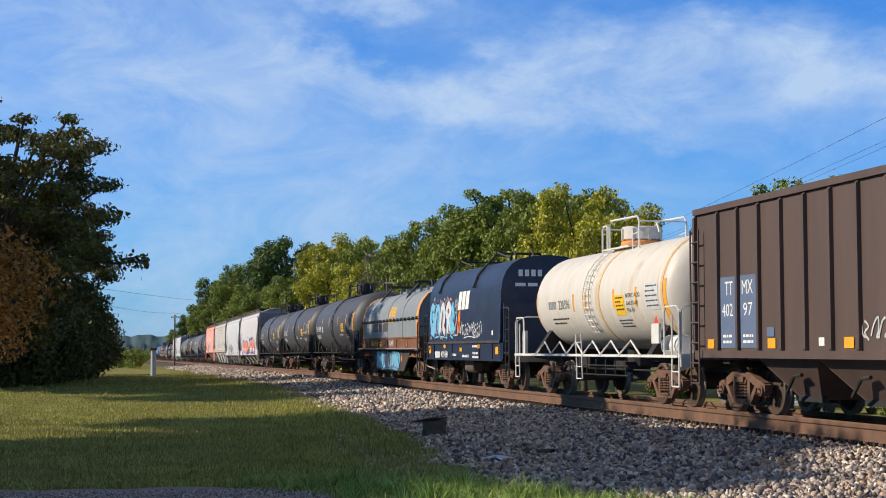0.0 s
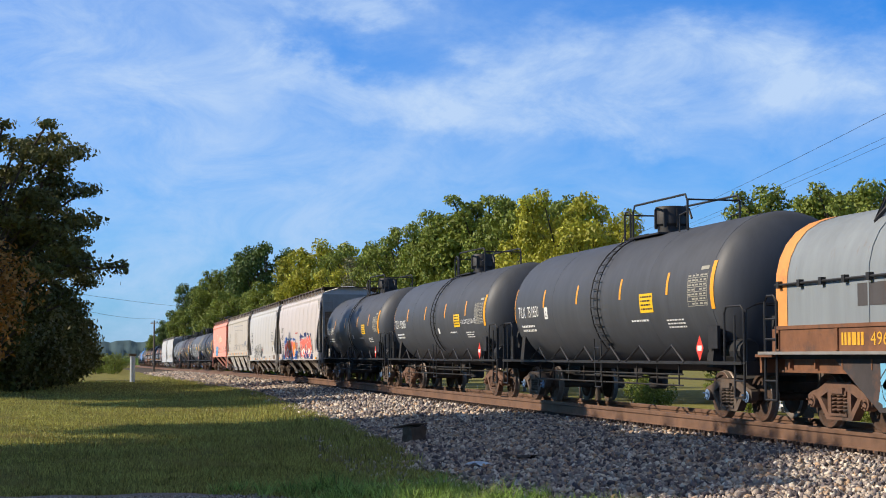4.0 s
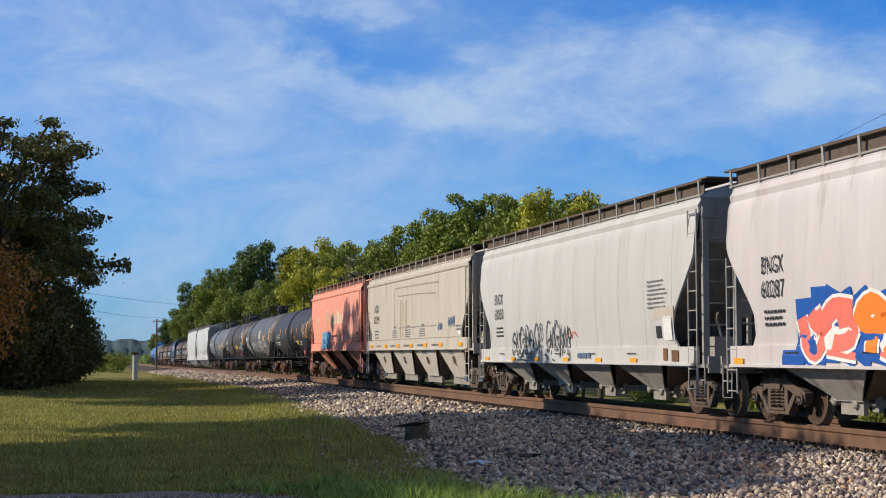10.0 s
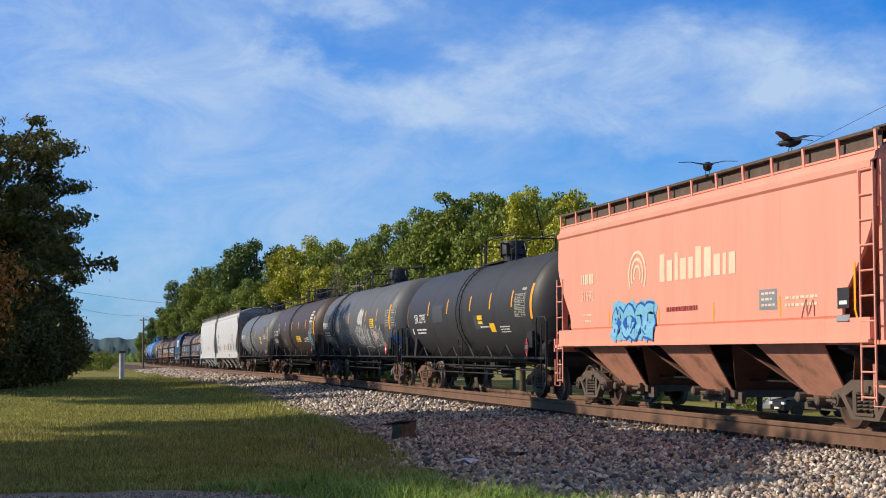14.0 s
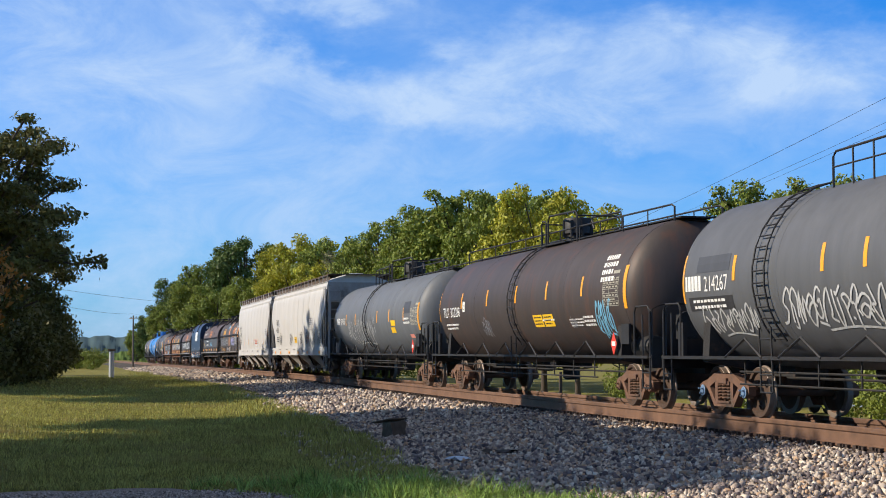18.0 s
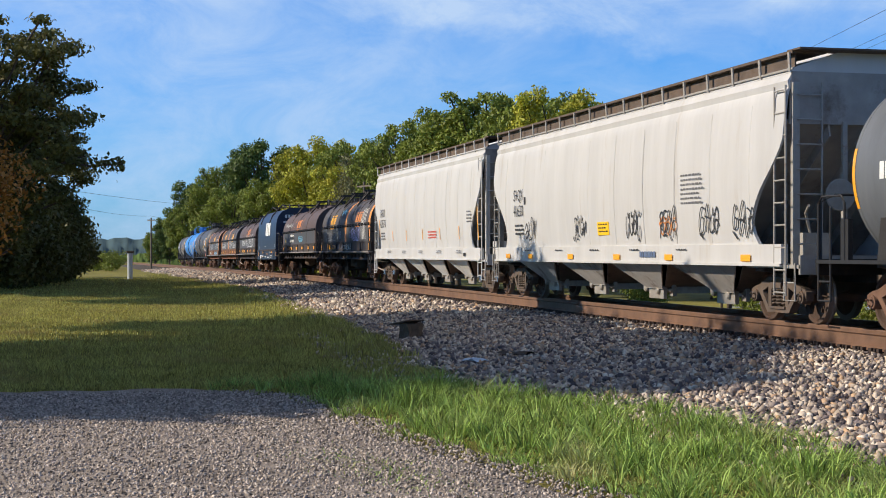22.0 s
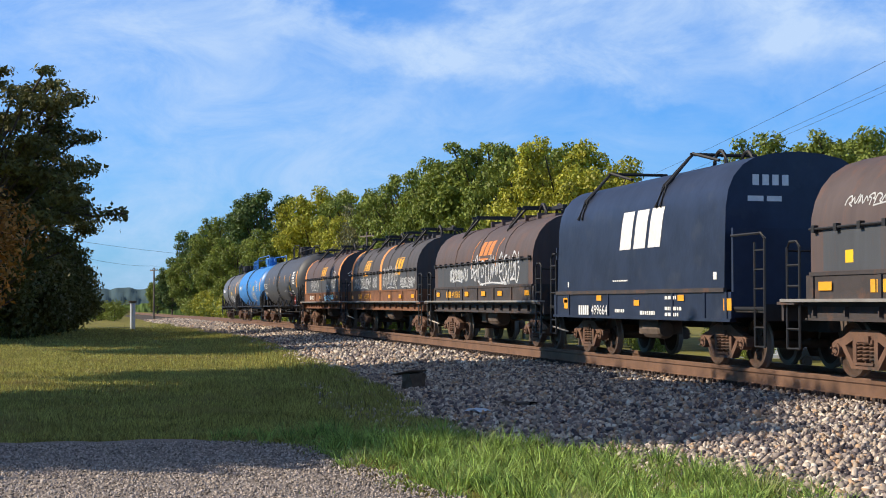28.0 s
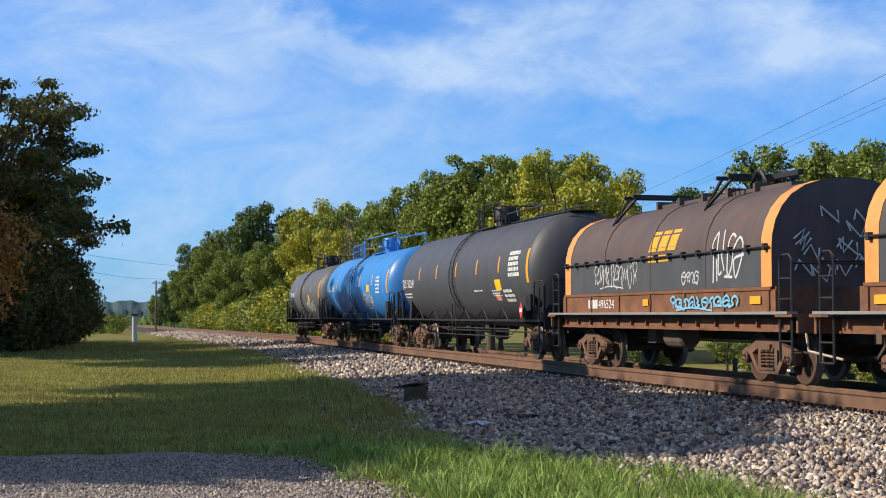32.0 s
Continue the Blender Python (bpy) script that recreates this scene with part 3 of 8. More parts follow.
def build_grass():
    # tall verge between gravel and ballast, tuft by tuft
    m, per = 1250, 24
    tx = -20.2 + 12.2 * rng.random(m)
    t = toe(tx)
    p = np.where(tx > -20, pad_edge(tx), t - 3.6)
    u = rng.random(m)
    ty = p + (t - p + 0.2) * u
    th = (0.10 + 0.27 * np.clip(0.5 + 0.5 * wob(tx, ty, 2.6, 1.0), 0, 1) * np.clip(np.minimum(u, 1 - u) * 5 + 0.3, 0, 1)) * rng.uniform(0.6, 1.3, m)
    k = np.repeat(np.arange(m), per)
    n = m * per
    a = rng.uniform(0, 2 * math.pi, n)
    r = np.abs(rng.normal(0, 0.05, n))
    h = th[k] * rng.uniform(0.45, 1.15, n)
    blades(tx[k] + np.cos(a) * r, ty[k] + np.sin(a) * r, h, 1.15, 0.0075, m_tall, "verge_grass", "tall bright green and straw-coloured grass along the ballast", a)
    n = 17000
    x = -27 + 19 * rng.random(n)
    t = toe(x)
    p = np.where(x > -20, pad_edge(x), t - 3.6)
    y = p + (t - p + 0.1) * rng.random(n)
    blades(x, y, rng.uniform(0.04, 0.12, n), 0.8, 0.006, m_blade, "short_verge_grass", "short dry grass between the tall tufts")
    # a fringe along the ballast edge further off
    n = 26000
    x = -150 + 125 * rng.random(n) ** 0.7
    y = toe(x) + drift(x) - rng.exponential(0.55, n) + 0.15
    h = rng.uniform(0.08, 0.24, n)
    blades(x, y, h, 0.5, 0.012, m_blade, "fringe_grass", "uncut grass fringe along the stone bank")
    # mown lawn
    n = 170000
    x = -19.5 - 45 * rng.random(n) ** 1.5
    y = -6.5 + (toe(x) + 6.3) * rng.random(n)
    out = (x < -20.1) | (y > pad_edge(x))
    h = rng.uniform(0.03, 0.11, n) * (1 + 0.35 * wob(x, y, 1.3, 1.0))
    blades(x[out], y[out], h[out], 0.7, 0.009, m_blade, "lawn_grass", "short mown lawn grass in sun and tree shade")
    n = 30000
    x = -64 - 60 * rng.random(n) ** 1.3
    y = -9 + 16 * rng.random(n)
    blades(x, y, rng.uniform(0.05, 0.11, n), 0.7, 0.02, m_blade, "far_lawn_grass", "mown lawn grass further off")
    # weeds on the gravel
    n = 900
    x = -12.2 + rng.normal(0, 0.7, n)
    y = 2.5 + rng.normal(0, 0.25, n) + (x + 12) * 0.2
    blades(x, y, rng.uniform(0.03, 0.09, n), 0.8, 0.006, m_tall, "weeds", "small weeds on the gravel")


build_grass()


# ---- track ----
def track_path(x):
    return TRACK + float(drift(x)), float(drop(x))


RAIL = [(-0.075, 0), (0.075, 0), (0.075, 0.012), (0.012, 0.032), (0.009, 0.115), (0.036, 0.128), (0.037, 0.158), (0.030, 0.168), (-0.030, 0.168), (-0.037, 0.158), (-0.036, 0.128), (-0.009, 0.115), (-0.012, 0.032), (-0.075, 0.012)]
TRACK_XS = [-700, -500, -400, -330] + list(range(-300, -60, 10)) + [-60, -30, 0, 45]


def build_rails():
    for side in (-1, 1):
        rail = thing("rail", "long rusty brown steel rail on tie plates", "rail", "rails of the track", kind="structure")
        bm, top = B(), B()
        rings, tops = [], []
        for x in TRACK_XS:
            y, z = track_path(x)
            yy = y + side * 0.755
            rings.append([bm.verts.new((x, yy + a, z + (b - 0.168) * 1.98)) for a, b in RAIL])
            tops.append([top.verts.new((x, yy + a, z + b)) for a, b in ((-0.029, -0.004), (0.029, -0.004), (0.026, 0.001), (-0.026, 0.001))])
        for r in (rings, tops):
            for a, b in zip(r, r[1:]):
                for k in range(len(a)):
                    (bm if r is rings else top).faces.new((a[k], a[(k + 1) % len(a)], b[(k + 1) % len(a)], b[k]))
        part("web", bm, m_rail, rail)
        part("head", top, m_railtop, rail, "worn shiny running surface")
        # anchors and plates where each tie lies
        bm = B()
        for i in range(300):
            x = -130 + i * 0.5
            y, z = track_path(x)
            yy = y + side * 0.755
            bbox(bm, x - 0.10, x + 0.10, yy - 0.20, yy + 0.20, z - 0.356, z - 0.334)
            if side > 0:
                continue
            for d in (-0.13, 0.13):
                bbox(bm, x + d - 0.035, x + d + 0.035, yy - 0.135, yy - 0.07, z - 0.385, z - 0.290)
                bbox(bm, x + d * 0.4 - 0.018, x + d * 0.4 + 0.018, yy - 0.15, yy - 0.09, z - 0.334, z - 0.285)
        part("fastenings", bm, m_plate, rail, "rusty tie plates, spikes and rail anchors")["kind"] = "stuff"


build_rails()

ties = thing("track_ties", "dark creosoted wooden ties half buried in stone", "railway ties", kind="structure")
bm_t = B()
bbox(bm_t, -0.115, 0.115, -1.3, 1.3, -0.52, -0.357)
bmesh.ops.bevel(bm_t, geom=bm_t.edges[:], offset=0.012, segments=1, affect="EDGES")
tie_me = finish(bm_t, "tie", m_tie)
for i in range(260):
    tx = -110 + i * 0.5
    ty, tz = track_path(tx)
    part("tie", tie_me, m_tie, ties, at=pose(tx, ty + random.uniform(-0.06, 0.06), tz, 0, 0, random.uniform(-1.2, 1.2)))


# ---- trees ----
def crown_mesh(name, seed, h, w, base, material, leaves=6000, leaf=0.34, blobs=16, hollow=0.55, tall=1.0, lump=1.0):
    g = np.random.default_rng(seed)
    cs, rs = [], []
    for i in range(blobs):
        u = (i + 0.5) / blobs
        zc = base + (h - base) * (0.12 + 0.80 * u)
        prof = math.sin(math.pi * (u * 0.86 + 0.10)) ** 0.7 if lump == 1.0 else math.sin(math.pi * (u * 0.70 + 0.14)) ** 0.6
        a = i * 2.4 + g.uniform(-0.5, 0.5)
        rad = w * 0.5 * prof
        d = rad * (g.uniform(0.25, 0.75) if lump == 1.0 else g.uniform(0.3, 1.0) ** 0.7)
        cs.append((math.cos(a) * d, math.sin(a) * d, zc))
        rs.append(max(rad * g.uniform(0.42, 0.72), w * 0.10) * lump)
    cs, rs = np.array(cs), np.array(rs)
    p = rs ** 2 / (rs ** 2).sum()
    k = g.choice(blobs, leaves, p=p)
    d = g.normal(size=(leaves, 3))
    d /= np.linalg.norm(d, axis=1)[:, None]
    r = rs[k] * (hollow + (1 - hollow) * g.random(leaves) ** 0.6) * (1 + 0.22 * np.sin(d[:, 0] * 9 + k) * np.cos(d[:, 2] * 8))
    c = cs[k] + d * r[:, None] * np.array([1, 1, 0.85 * tall])
    a = g.normal(size=(leaves, 3)) * 0.7 + d * 0.8 + np.array([0, 0, 0.3])
    a /= np.linalg.norm(a, axis=1)[:, None]
    s = np.cross(a, g.normal(size=(leaves, 3)))
    s /= np.linalg.norm(s, axis=1)[:, None]
    t = np.cross(a, s)
    sz = leaf * g.uniform(0.5, 1.3, leaves)[:, None]
    v = np.stack([c - s * sz * 0.55, c + t * sz * 0.30 + a * sz * 0.1, c + s * sz * 0.55 - a * sz * 0.12, c - t * sz * 0.30 + a * sz * 0.06], 1).reshape(-1, 3)
    f = np.arange(leaves * 4).reshape(-1, 4)
    return big_mesh(name, v, f, material), cs


def trunk_mesh(seed, h, r, cs):
    g = random.Random(seed)
    bm = B()
    lean = [g.uniform(-0.02, 0.02) * h for _ in range(2)]
    pts = [(lean[0] * u * u, lean[1] * u * u, h * 0.78 * u) for u in (0, 0.05, 0.3, 0.6, 1.0)]
    rad = [1.5, 1.05, 0.9, 0.62, 0.2]
    rings = []
    for p, q in zip(pts, rad):
        rings.append([bm.verts.new((p[0] + r * q * math.cos(k * math.pi / 4), p[1] + r * q * math.sin(k * math.pi / 4), p[2])) for k in range(8)])
    for a, b in zip(rings, rings[1:]):
        for k in range(8):
            bm.faces.new((a[k], a[(k + 1) % 8], b[(k + 1) % 8], b[k]))
    for c in cs:
        z0 = max(h * 0.12, min(c[2] * 0.6, h * 0.65))
        u = z0 / (h * 0.78)
        st = Vector((lean[0] * u * u, lean[1] * u * u, z0))
        en = Vector(c)
        mid = (st + en) / 2 + Vector((0, 0, -0.06 * h * g.random()))
        tube(bm, [st, mid, en], r * 0.22, 5, False)
    return finish(bm, "trunk", m_bark, 60)


def species(name, seed, h, w, base, material, **kw):
    me, cs = crown_mesh(name + "_crown", seed, h, w, base, material, **kw)
    return me, trunk_mesh(seed, h, kw.get("girth", 0.0) or 0.016 * h + 0.03, cs)


SPEC = {
    "green": species("green", 1, 13, 10, 1.2, m_leaf[0], leaves=30000, leaf=0.27, blobs=80, hollow=0.3, tall=0.8, lump=0.44),
    "yellow": species("yellow", 2, 12.5, 10, 1.2, m_leaf[1], leaves=30000, leaf=0.27, blobs=76, hollow=0.3, tall=0.85, lump=0.44),
    "dark": species("dark", 3, 12.5, 9, 1.0, m_leaf[2], leaves=30000, leaf=0.27, blobs=72, hollow=0.3, tall=0.8, lump=0.46),
    "grey": species("grey", 4, 11, 9, 1.2, m_leaf[4], leaves=14000, leaf=0.22, blobs=60, hollow=0.2, lump=0.42),
    "green_tall": species("green_tall", 5, 15, 9, 1.2, m_leaf[0], leaves=30000, leaf=0.27, blobs=84, hollow=0.3, tall=0.8, lump=0.44),
    "open": species("open", 6, 12, 8, 2.0, m_leaf[0], leaves=11000, leaf=0.24, blobs=44, hollow=0.2, tall=0.7, lump=0.40),
    "shade": species("shade", 8, 15, 13, 0.6, m_leaf[3], leaves=42000, leaf=0.25, blobs=150, hollow=0.1, tall=0.5, lump=0.33),
    "bush": species("bush", 9, 3.4, 4.2, 0.1, m_leaf[0], leaves=2600, leaf=0.24, blobs=12),
    "bush_yellow": species("bush_yellow", 10, 4.0, 4.0, 0.1, m_leaf[1], leaves=2600, leaf=0.24, blobs=12),
    "thicket": species("thicket", 11, 4.6, 5.2, 0.05, m_leaf[3], leaves=9000, leaf=0.24, blobs=24, hollow=0.1),
    "sapling": species("sapling", 12, 4.7, 2.9, 1.25, m_leaf[5], leaves=3600, leaf=0.13, blobs=22, hollow=0.3),
    "small": species("small", 13, 8, 6, 0.8, m_leaf[2], leaves=7000, leaf=0.34, blobs=22, hollow=0.2),
    "cast_low": species("cast_low", 14, 8.4, 7.2, 0.5, m_leaf[0], leaves=20000, leaf=0.36, blobs=26, hollow=0.1),
    "cast_tip": species("cast_tip", 15, 10.8, 4.2, 9.1, m_leaf[0], leaves=5000, leaf=0.3, blobs=12, hollow=0.15),
    "cast_mid": species("cast_mid", 16, 11.4, 9.4, 1.2, m_leaf[0], leaves=24000, leaf=0.44, blobs=26, hollow=0.15),
    "cast_tall": species("cast_tall", 17, 12.1, 6.8, 3.4, m_leaf[2], leaves=20000, leaf=0.44, blobs=26, hollow=0.15),
    "cast_high": species("cast_high", 18, 12.6, 8.4, 7.2, m_leaf[2], leaves=26000, leaf=0.46, blobs=22, hollow=0.05),
    "cast_top": species("cast_top", 19, 12.5, 7.5, 9.5, m_leaf[2], leaves=22000, leaf=0.46, blobs=18, hollow=0.05),
}
TREE_LABEL = {"green": "leafy green broadleaf tree in the sunlit tree line", "yellow": "yellow-green broadleaf tree lit by the sun", "dark": "dense dark green rounded tree", "grey": "grey-green thin-leaved tree with dry foliage", "green_tall": "tall green tree in the wood beside the track",
              "open": "sparse open-crowned green tree", "shade": "large olive-green tree at the lawn's edge", "bush": "green leafy bush in full leaf", "bush_yellow": "yellow-green shrub beside the track", "sapling": "young tree with rusty brown leaves on the lawn", "caster": "green tree shading the lawn"}


def plant(kind, x, y, size=1.0, turn=None, wide=None, sink=0.05):
    crown, trunk = SPEC[kind]
    t = thing("bush" if "bush" in kind else "tree", TREE_LABEL.get(kind, "tall broadleaf tree beside the gravel strip"), "bush" if "bush" in kind else "tree", "trees and bushes")
    w = wide or size
    if y > 20:
        size *= 1 + 1.3 / 13 * min(max((y - float(drift(x)) - 22) / 14, 0), 1)
    t.matrix_basis = Matrix.LocRotScale((x, y, float(ground_z(x, y)) - sink), Euler((0, 0, turn if turn is not None else random.uniform(0, 6.28))), (w, w, size))
    part("trunk", trunk, m_bark, t)
    part("crown", crown, m_leaf[0], t)
    return t


# beyond the track, from near the house away into the distance: kind, x, y, size
for k, x, y, s, w in (
        ("green", -345, 16.7, 0.58, 0.41), ("dark", -325, 18.8, 0.8, 0.59), ("dark", -292, 21.9, 1.26, 0.97), ("green", -285, 19.6, 0.83, 0.55), ("green", -262, 24.5, 1.27, 0.67),
        ("dark", -246, 29.4, 1.55, 1.11), ("green", -228, 22.7, 0.9, 0.72), ("green", -215, 26.9, 0.95, 0.73), ("yellow", -205, 31.9, 1.33, 0.81), ("green", -196, 35.6, 1.23, 0.45),
        ("grey", -172, 33.1, 1.18, 0.64), ("yellow", -180, 30.8, 0.97, 0.55), ("open", -152, 32.8, 1.24, 0.67), ("green", -158, 33.1, 1.05, 0.55), ("green", -146, 34.7, 1.09, 0.38),
        ("green_tall", -130, 35.5, 1.03, 0.95), ("green", -134, 33.9, 1.12, 0.48), ("green", -121, 36.8, 1.11, 0.53), ("yellow", -112, 36.6, 1.1, 0.44), ("yellow", -103, 36.2, 0.93, 0.36)):
    plant(k, x, y, s * 1.12, wide=max(w * 1.4, s * 0.95))
for k, x, y, s in (
        ("green", -236, 36, 1.2), ("green", -192, 40, 1.15), ("green", -168, 42, 1.2), ("green_tall", -150, 42, 0.95), ("green", -140, 44, 1.15), ("dark", -104, 46, 0.98), ("dark", -107, 48, 1.0), ("green", -97, 48.5, 1.12), ("green", -92, 51, 1.1), ("yellow", -88, 50, 0.95), ("green_tall", -78, 52, 1.02), ("open", -103, 40, 0.85),
        ("green", -70, 55, 1.0), ("dark", -60, 58, 1.05), ("open", -61.5, 36.4, 0.85)):
    plant(k, x, y, s)
for i in range(34):                       # shrubs close along the far side of the line
    x = -92 - i * 6.2
    plant("bush_yellow" if i % 3 == 1 else "bush", x + random.uniform(-2, 2), 18.6 + float(drift(x)) + random.uniform(-0.3, 1.6), random.uniform(0.9, 1.5))
for x, y, s in ((-47.0, 27.2, 0.6), (-79, 40.6, 0.5), (-77.8, 36.6, 0.62), (-80.5, 37.4, 0.6), (-43.5, 26.0, 0.5), (-40.5, 25.4, 0.55), (-75, 29, 0.5), (-31, 21.0, 0.5), (-46.8, 18.4, 0.34)):
    plant("bush", x, y, s)
# the near side
plant("shade", -69, -4.8, 0.88, 0.4, wide=0.89)
plant("shade", -90, -4.2, 0.80, 2.0)
plant("shade", -74, -9.5, 1.03, 1.2, wide=1.05)
plant("shade", -86, -15.5, 0.9, 2.2)
plant("shade", -97, -14, 0.9, 0.7)
plant("shade", -109, -11, 0.8, 3.7)
plant("small", -130, -1.6, 0.78, 2.0)
for x, y, s in ((-99, -1.2, 1.0), (-94, -1.8, 1.0), (-88, -2.4, 1.1), (-110, -1.2, 1.0), (-80, -3.4, 1.1), (-118, -1.5, 1.15), (-75, -4.6, 1.0), (-84, -3.4, 1.2), (-104, -1.6, 1.2)):
    plant("thicket", x, y, s)
for i in range(26):
    plant("bush_yellow" if i % 5 == 0 else "bush", random.uniform(-310, -190), random.uniform(-8, 5.0), random.uniform(0.55, 0.85))
for i in range(16):
    plant("bush", -200 - i * 9, 1.5 + i * 0.3 + random.uniform(-2, 2.5), random.uniform(0.55, 0.85))
plant("sapling", -33.7, -2.35, 1.0, 0.3)
plant("open", -58.5, 26.2, 0.17, 0.3, wide=0.24)
# trees beside the camera that shade the lawn and the bank: kind, x, y
for k, x, y, s in (("cast_low", -21.5, -9.0, 0.93), ("cast_tip", -23.2, -9.2, 1.0), ("cast_mid", -26.6, -9.0, 1.0), ("cast_top", -27.4, -9.6, 0.92), ("cast_top", -31.2, -9.4, 0.96), ("cast_top", -35.6, -9.2, 0.95), ("cast_tall", -30.5, -9.0, 1.0), 
                   ("cast_high", -39.6, -9.4, 1.0), ("cast_top", -42.2, -8.6, 0.96), ("cast_top", -60.5, -11.5, 0.95), ("cast_top", -68.0, -12.0, 0.9)):
    plant(k, x, y, s)


def side_branch():
    """A long leafy bough that reaches out from the big tree."""
    t = thing("tree_bough", "dark leafy bough reaching out over the lawn", "bough", at=pose(-69, 0, 0.17) @ Matrix.Diagonal((0.8625, 0.8625, 0.8625, 1)))
    bm = B()
    tube(bm, [(0, -4.0, 6.6), (0, -1.5, 5.9), (0.2, 0.6, 5.7), (0, 2.2, 5.85)], 0.06, 5)
    tube(bm, [(0, -1.0, 5.85), (0.2, 0.3, 6.2)], 0.03, 5)
    part("limb", bm, m_bark, t)
    g = np.random.default_rng(4)
    n = 420
    u = g.random(n) ** 0.7
    c = np.stack([g.normal(0, 0.35, n), -3.0 + 5.3 * u, 5.95 - 0.15 * u + g.normal(0, 0.22, n)], -1)
    a = g.normal(size=(n, 3))
    a /= np.linalg.norm(a, axis=1)[:, None]
    s = np.cross(a, g.normal(size=(n, 3)))
    s /= np.linalg.norm(s, axis=1)[:, None]
    q = np.cross(a, s)
    z = 0.30 * g.uniform(0.5, 1.2, n)[:, None]
    v = np.stack([c - s * z * 0.5, c + q * z * 0.3, c + s * z * 0.5, c - q * z * 0.3], 1).reshape(-1, 3)
    part("leaves", big_mesh("bough_leaves", v, np.arange(n * 4).reshape(-1, 4), m_leaf[3]), None, t)


side_branch()


# ---- distance ----
def ridge(name, dist, hmin, hmax, material, label, a0, a1, seed, z0=-4):
    g = np.random.default_rng(seed)
    n = 1400
    a = np.radians(np.linspace(a0, a1, n))
    hgt = hmin + (hmax - hmin) * (0.5 + 0.5 * np.interp(np.arange(n), np.arange(0, n + 40, 40), g.uniform(-1, 1, len(np.arange(0, n + 40, 40))))) + np.interp(np.arange(n), np.arange(0, n + 3, 3), g.uniform(-0.06, 0.06, len(np.arange(0, n + 3, 3)))) * hmax
    v, f = [], []
    rows = [(1.0, 0.0), (1.012, 0.55), (1.03, 0.92), (1.06, 1.0), (1.3, 0.9)]
    for i in range(n):
        for k, u in rows:
            w = k + 0.004 * math.sin(i * 0.9 + 5 * u)
            v.append((math.sin(a[i]) * dist * w, math.cos(a[i]) * dist * w, z0 + hgt[i] * u))
    m = len(rows)
    for i in range(n - 1):
        for j in range(m - 1):
            f.append((i * m + j, (i + 1) * m + j, (i + 1) * m + j + 1, i * m + j + 1))
    thing(name, label, "hills", mesh=big_mesh(name, v, f, material, True), kind="structure")


ridge("backdrop_hills", 1900, 18, 27, m_hill, "distant wooded hills, haze painted in as blue-green", -130, -20, 3)
ridge("backdrop_woods", 620, 3.5, 6, m_hill2, "far belt of green trees", -128, -84, 5)
# ---- markings ----
_text_cache = {}


def text_mesh(s):
    """Outline of a word in the built-in font, one unit high, as flat triangles."""
    if s not in _text_cache:
        cu = bpy.data.curves.new("word", "FONT")
        cu.body = s
        cu.resolution_u = 2
        ob = bpy.data.objects.new("word", cu)
        scene.collection.objects.link(ob)
        me = bpy.data.meshes.new_from_object(ob.evaluated_get(bpy.context.evaluated_depsgraph_get()))
        v = np.array([p.co[:2] for p in me.vertices])
        f = [tuple(p.vertices) for p in me.polygons]
        v[:, 0] -= v[:, 0].min()
        h = 0.69 if not len(v) else max(v[:, 1].max(), 0.1)
        _text_cache[s] = (v / h, f)
        bpy.data.objects.remove(ob)
        bpy.data.curves.remove(cu)
        bpy.data.meshes.remove(me)
    return _text_cache[s]


# abstract curls and bolts of sprayed paint in a unit box
STROKES = [
    [[(0.8, 0.9), (0.3, 1), (0.05, 0.6), (0.3, 0.2), (0.75, 0.3), (0.7, 0.65), (0.4, 0.6)], [(0.1, 0.1), (0.9, -0.05)]],
    [[(0.1, 0.9), (0.25, 0.3), (0.6, 0.0), (0.9, 0.35), (0.7, 0.6)], [(0.45, 1.0), (0.6, 0.75), (0.9, 0.9)]],
    [[(0, 0.2), (0.25, 0.9), (0.45, 0.15), (0.7, 0.95), (1, 0.3)]],
    [[(0.2, 1), (0.6, 0.65), (0.3, 0.45), (0.8, 0)], [(0.0, 0.55), (0.2, 0.1), (0.5, 0.05)]],
    [[(0.0, 0), (0.2, 0.8), (0.6, 0.95), (0.8, 0.5), (0.6, 0.2), (1.0, -0.05)]],
    [[(0.0, 0.5), (0.5, 1), (0.95, 0.6), (0.5, 0.05), (0.15, 0.4), (0.6, 0.6), (1.1, 0.4)]],
    [[(0.5, -0.05), (0.45, 0.5), (0.15, 0.75), (0.5, 1.05), (0.85, 0.75), (0.55, 0.5)], [(0.75, 0.4), (0.95, 0.1)]],
    [[(-0.1, 0.15), (0.3, 0.0), (0.55, 0.4), (0.3, 0.75), (0.6, 1.0), (1.0, 0.7), (0.85, 0.2)]],
]


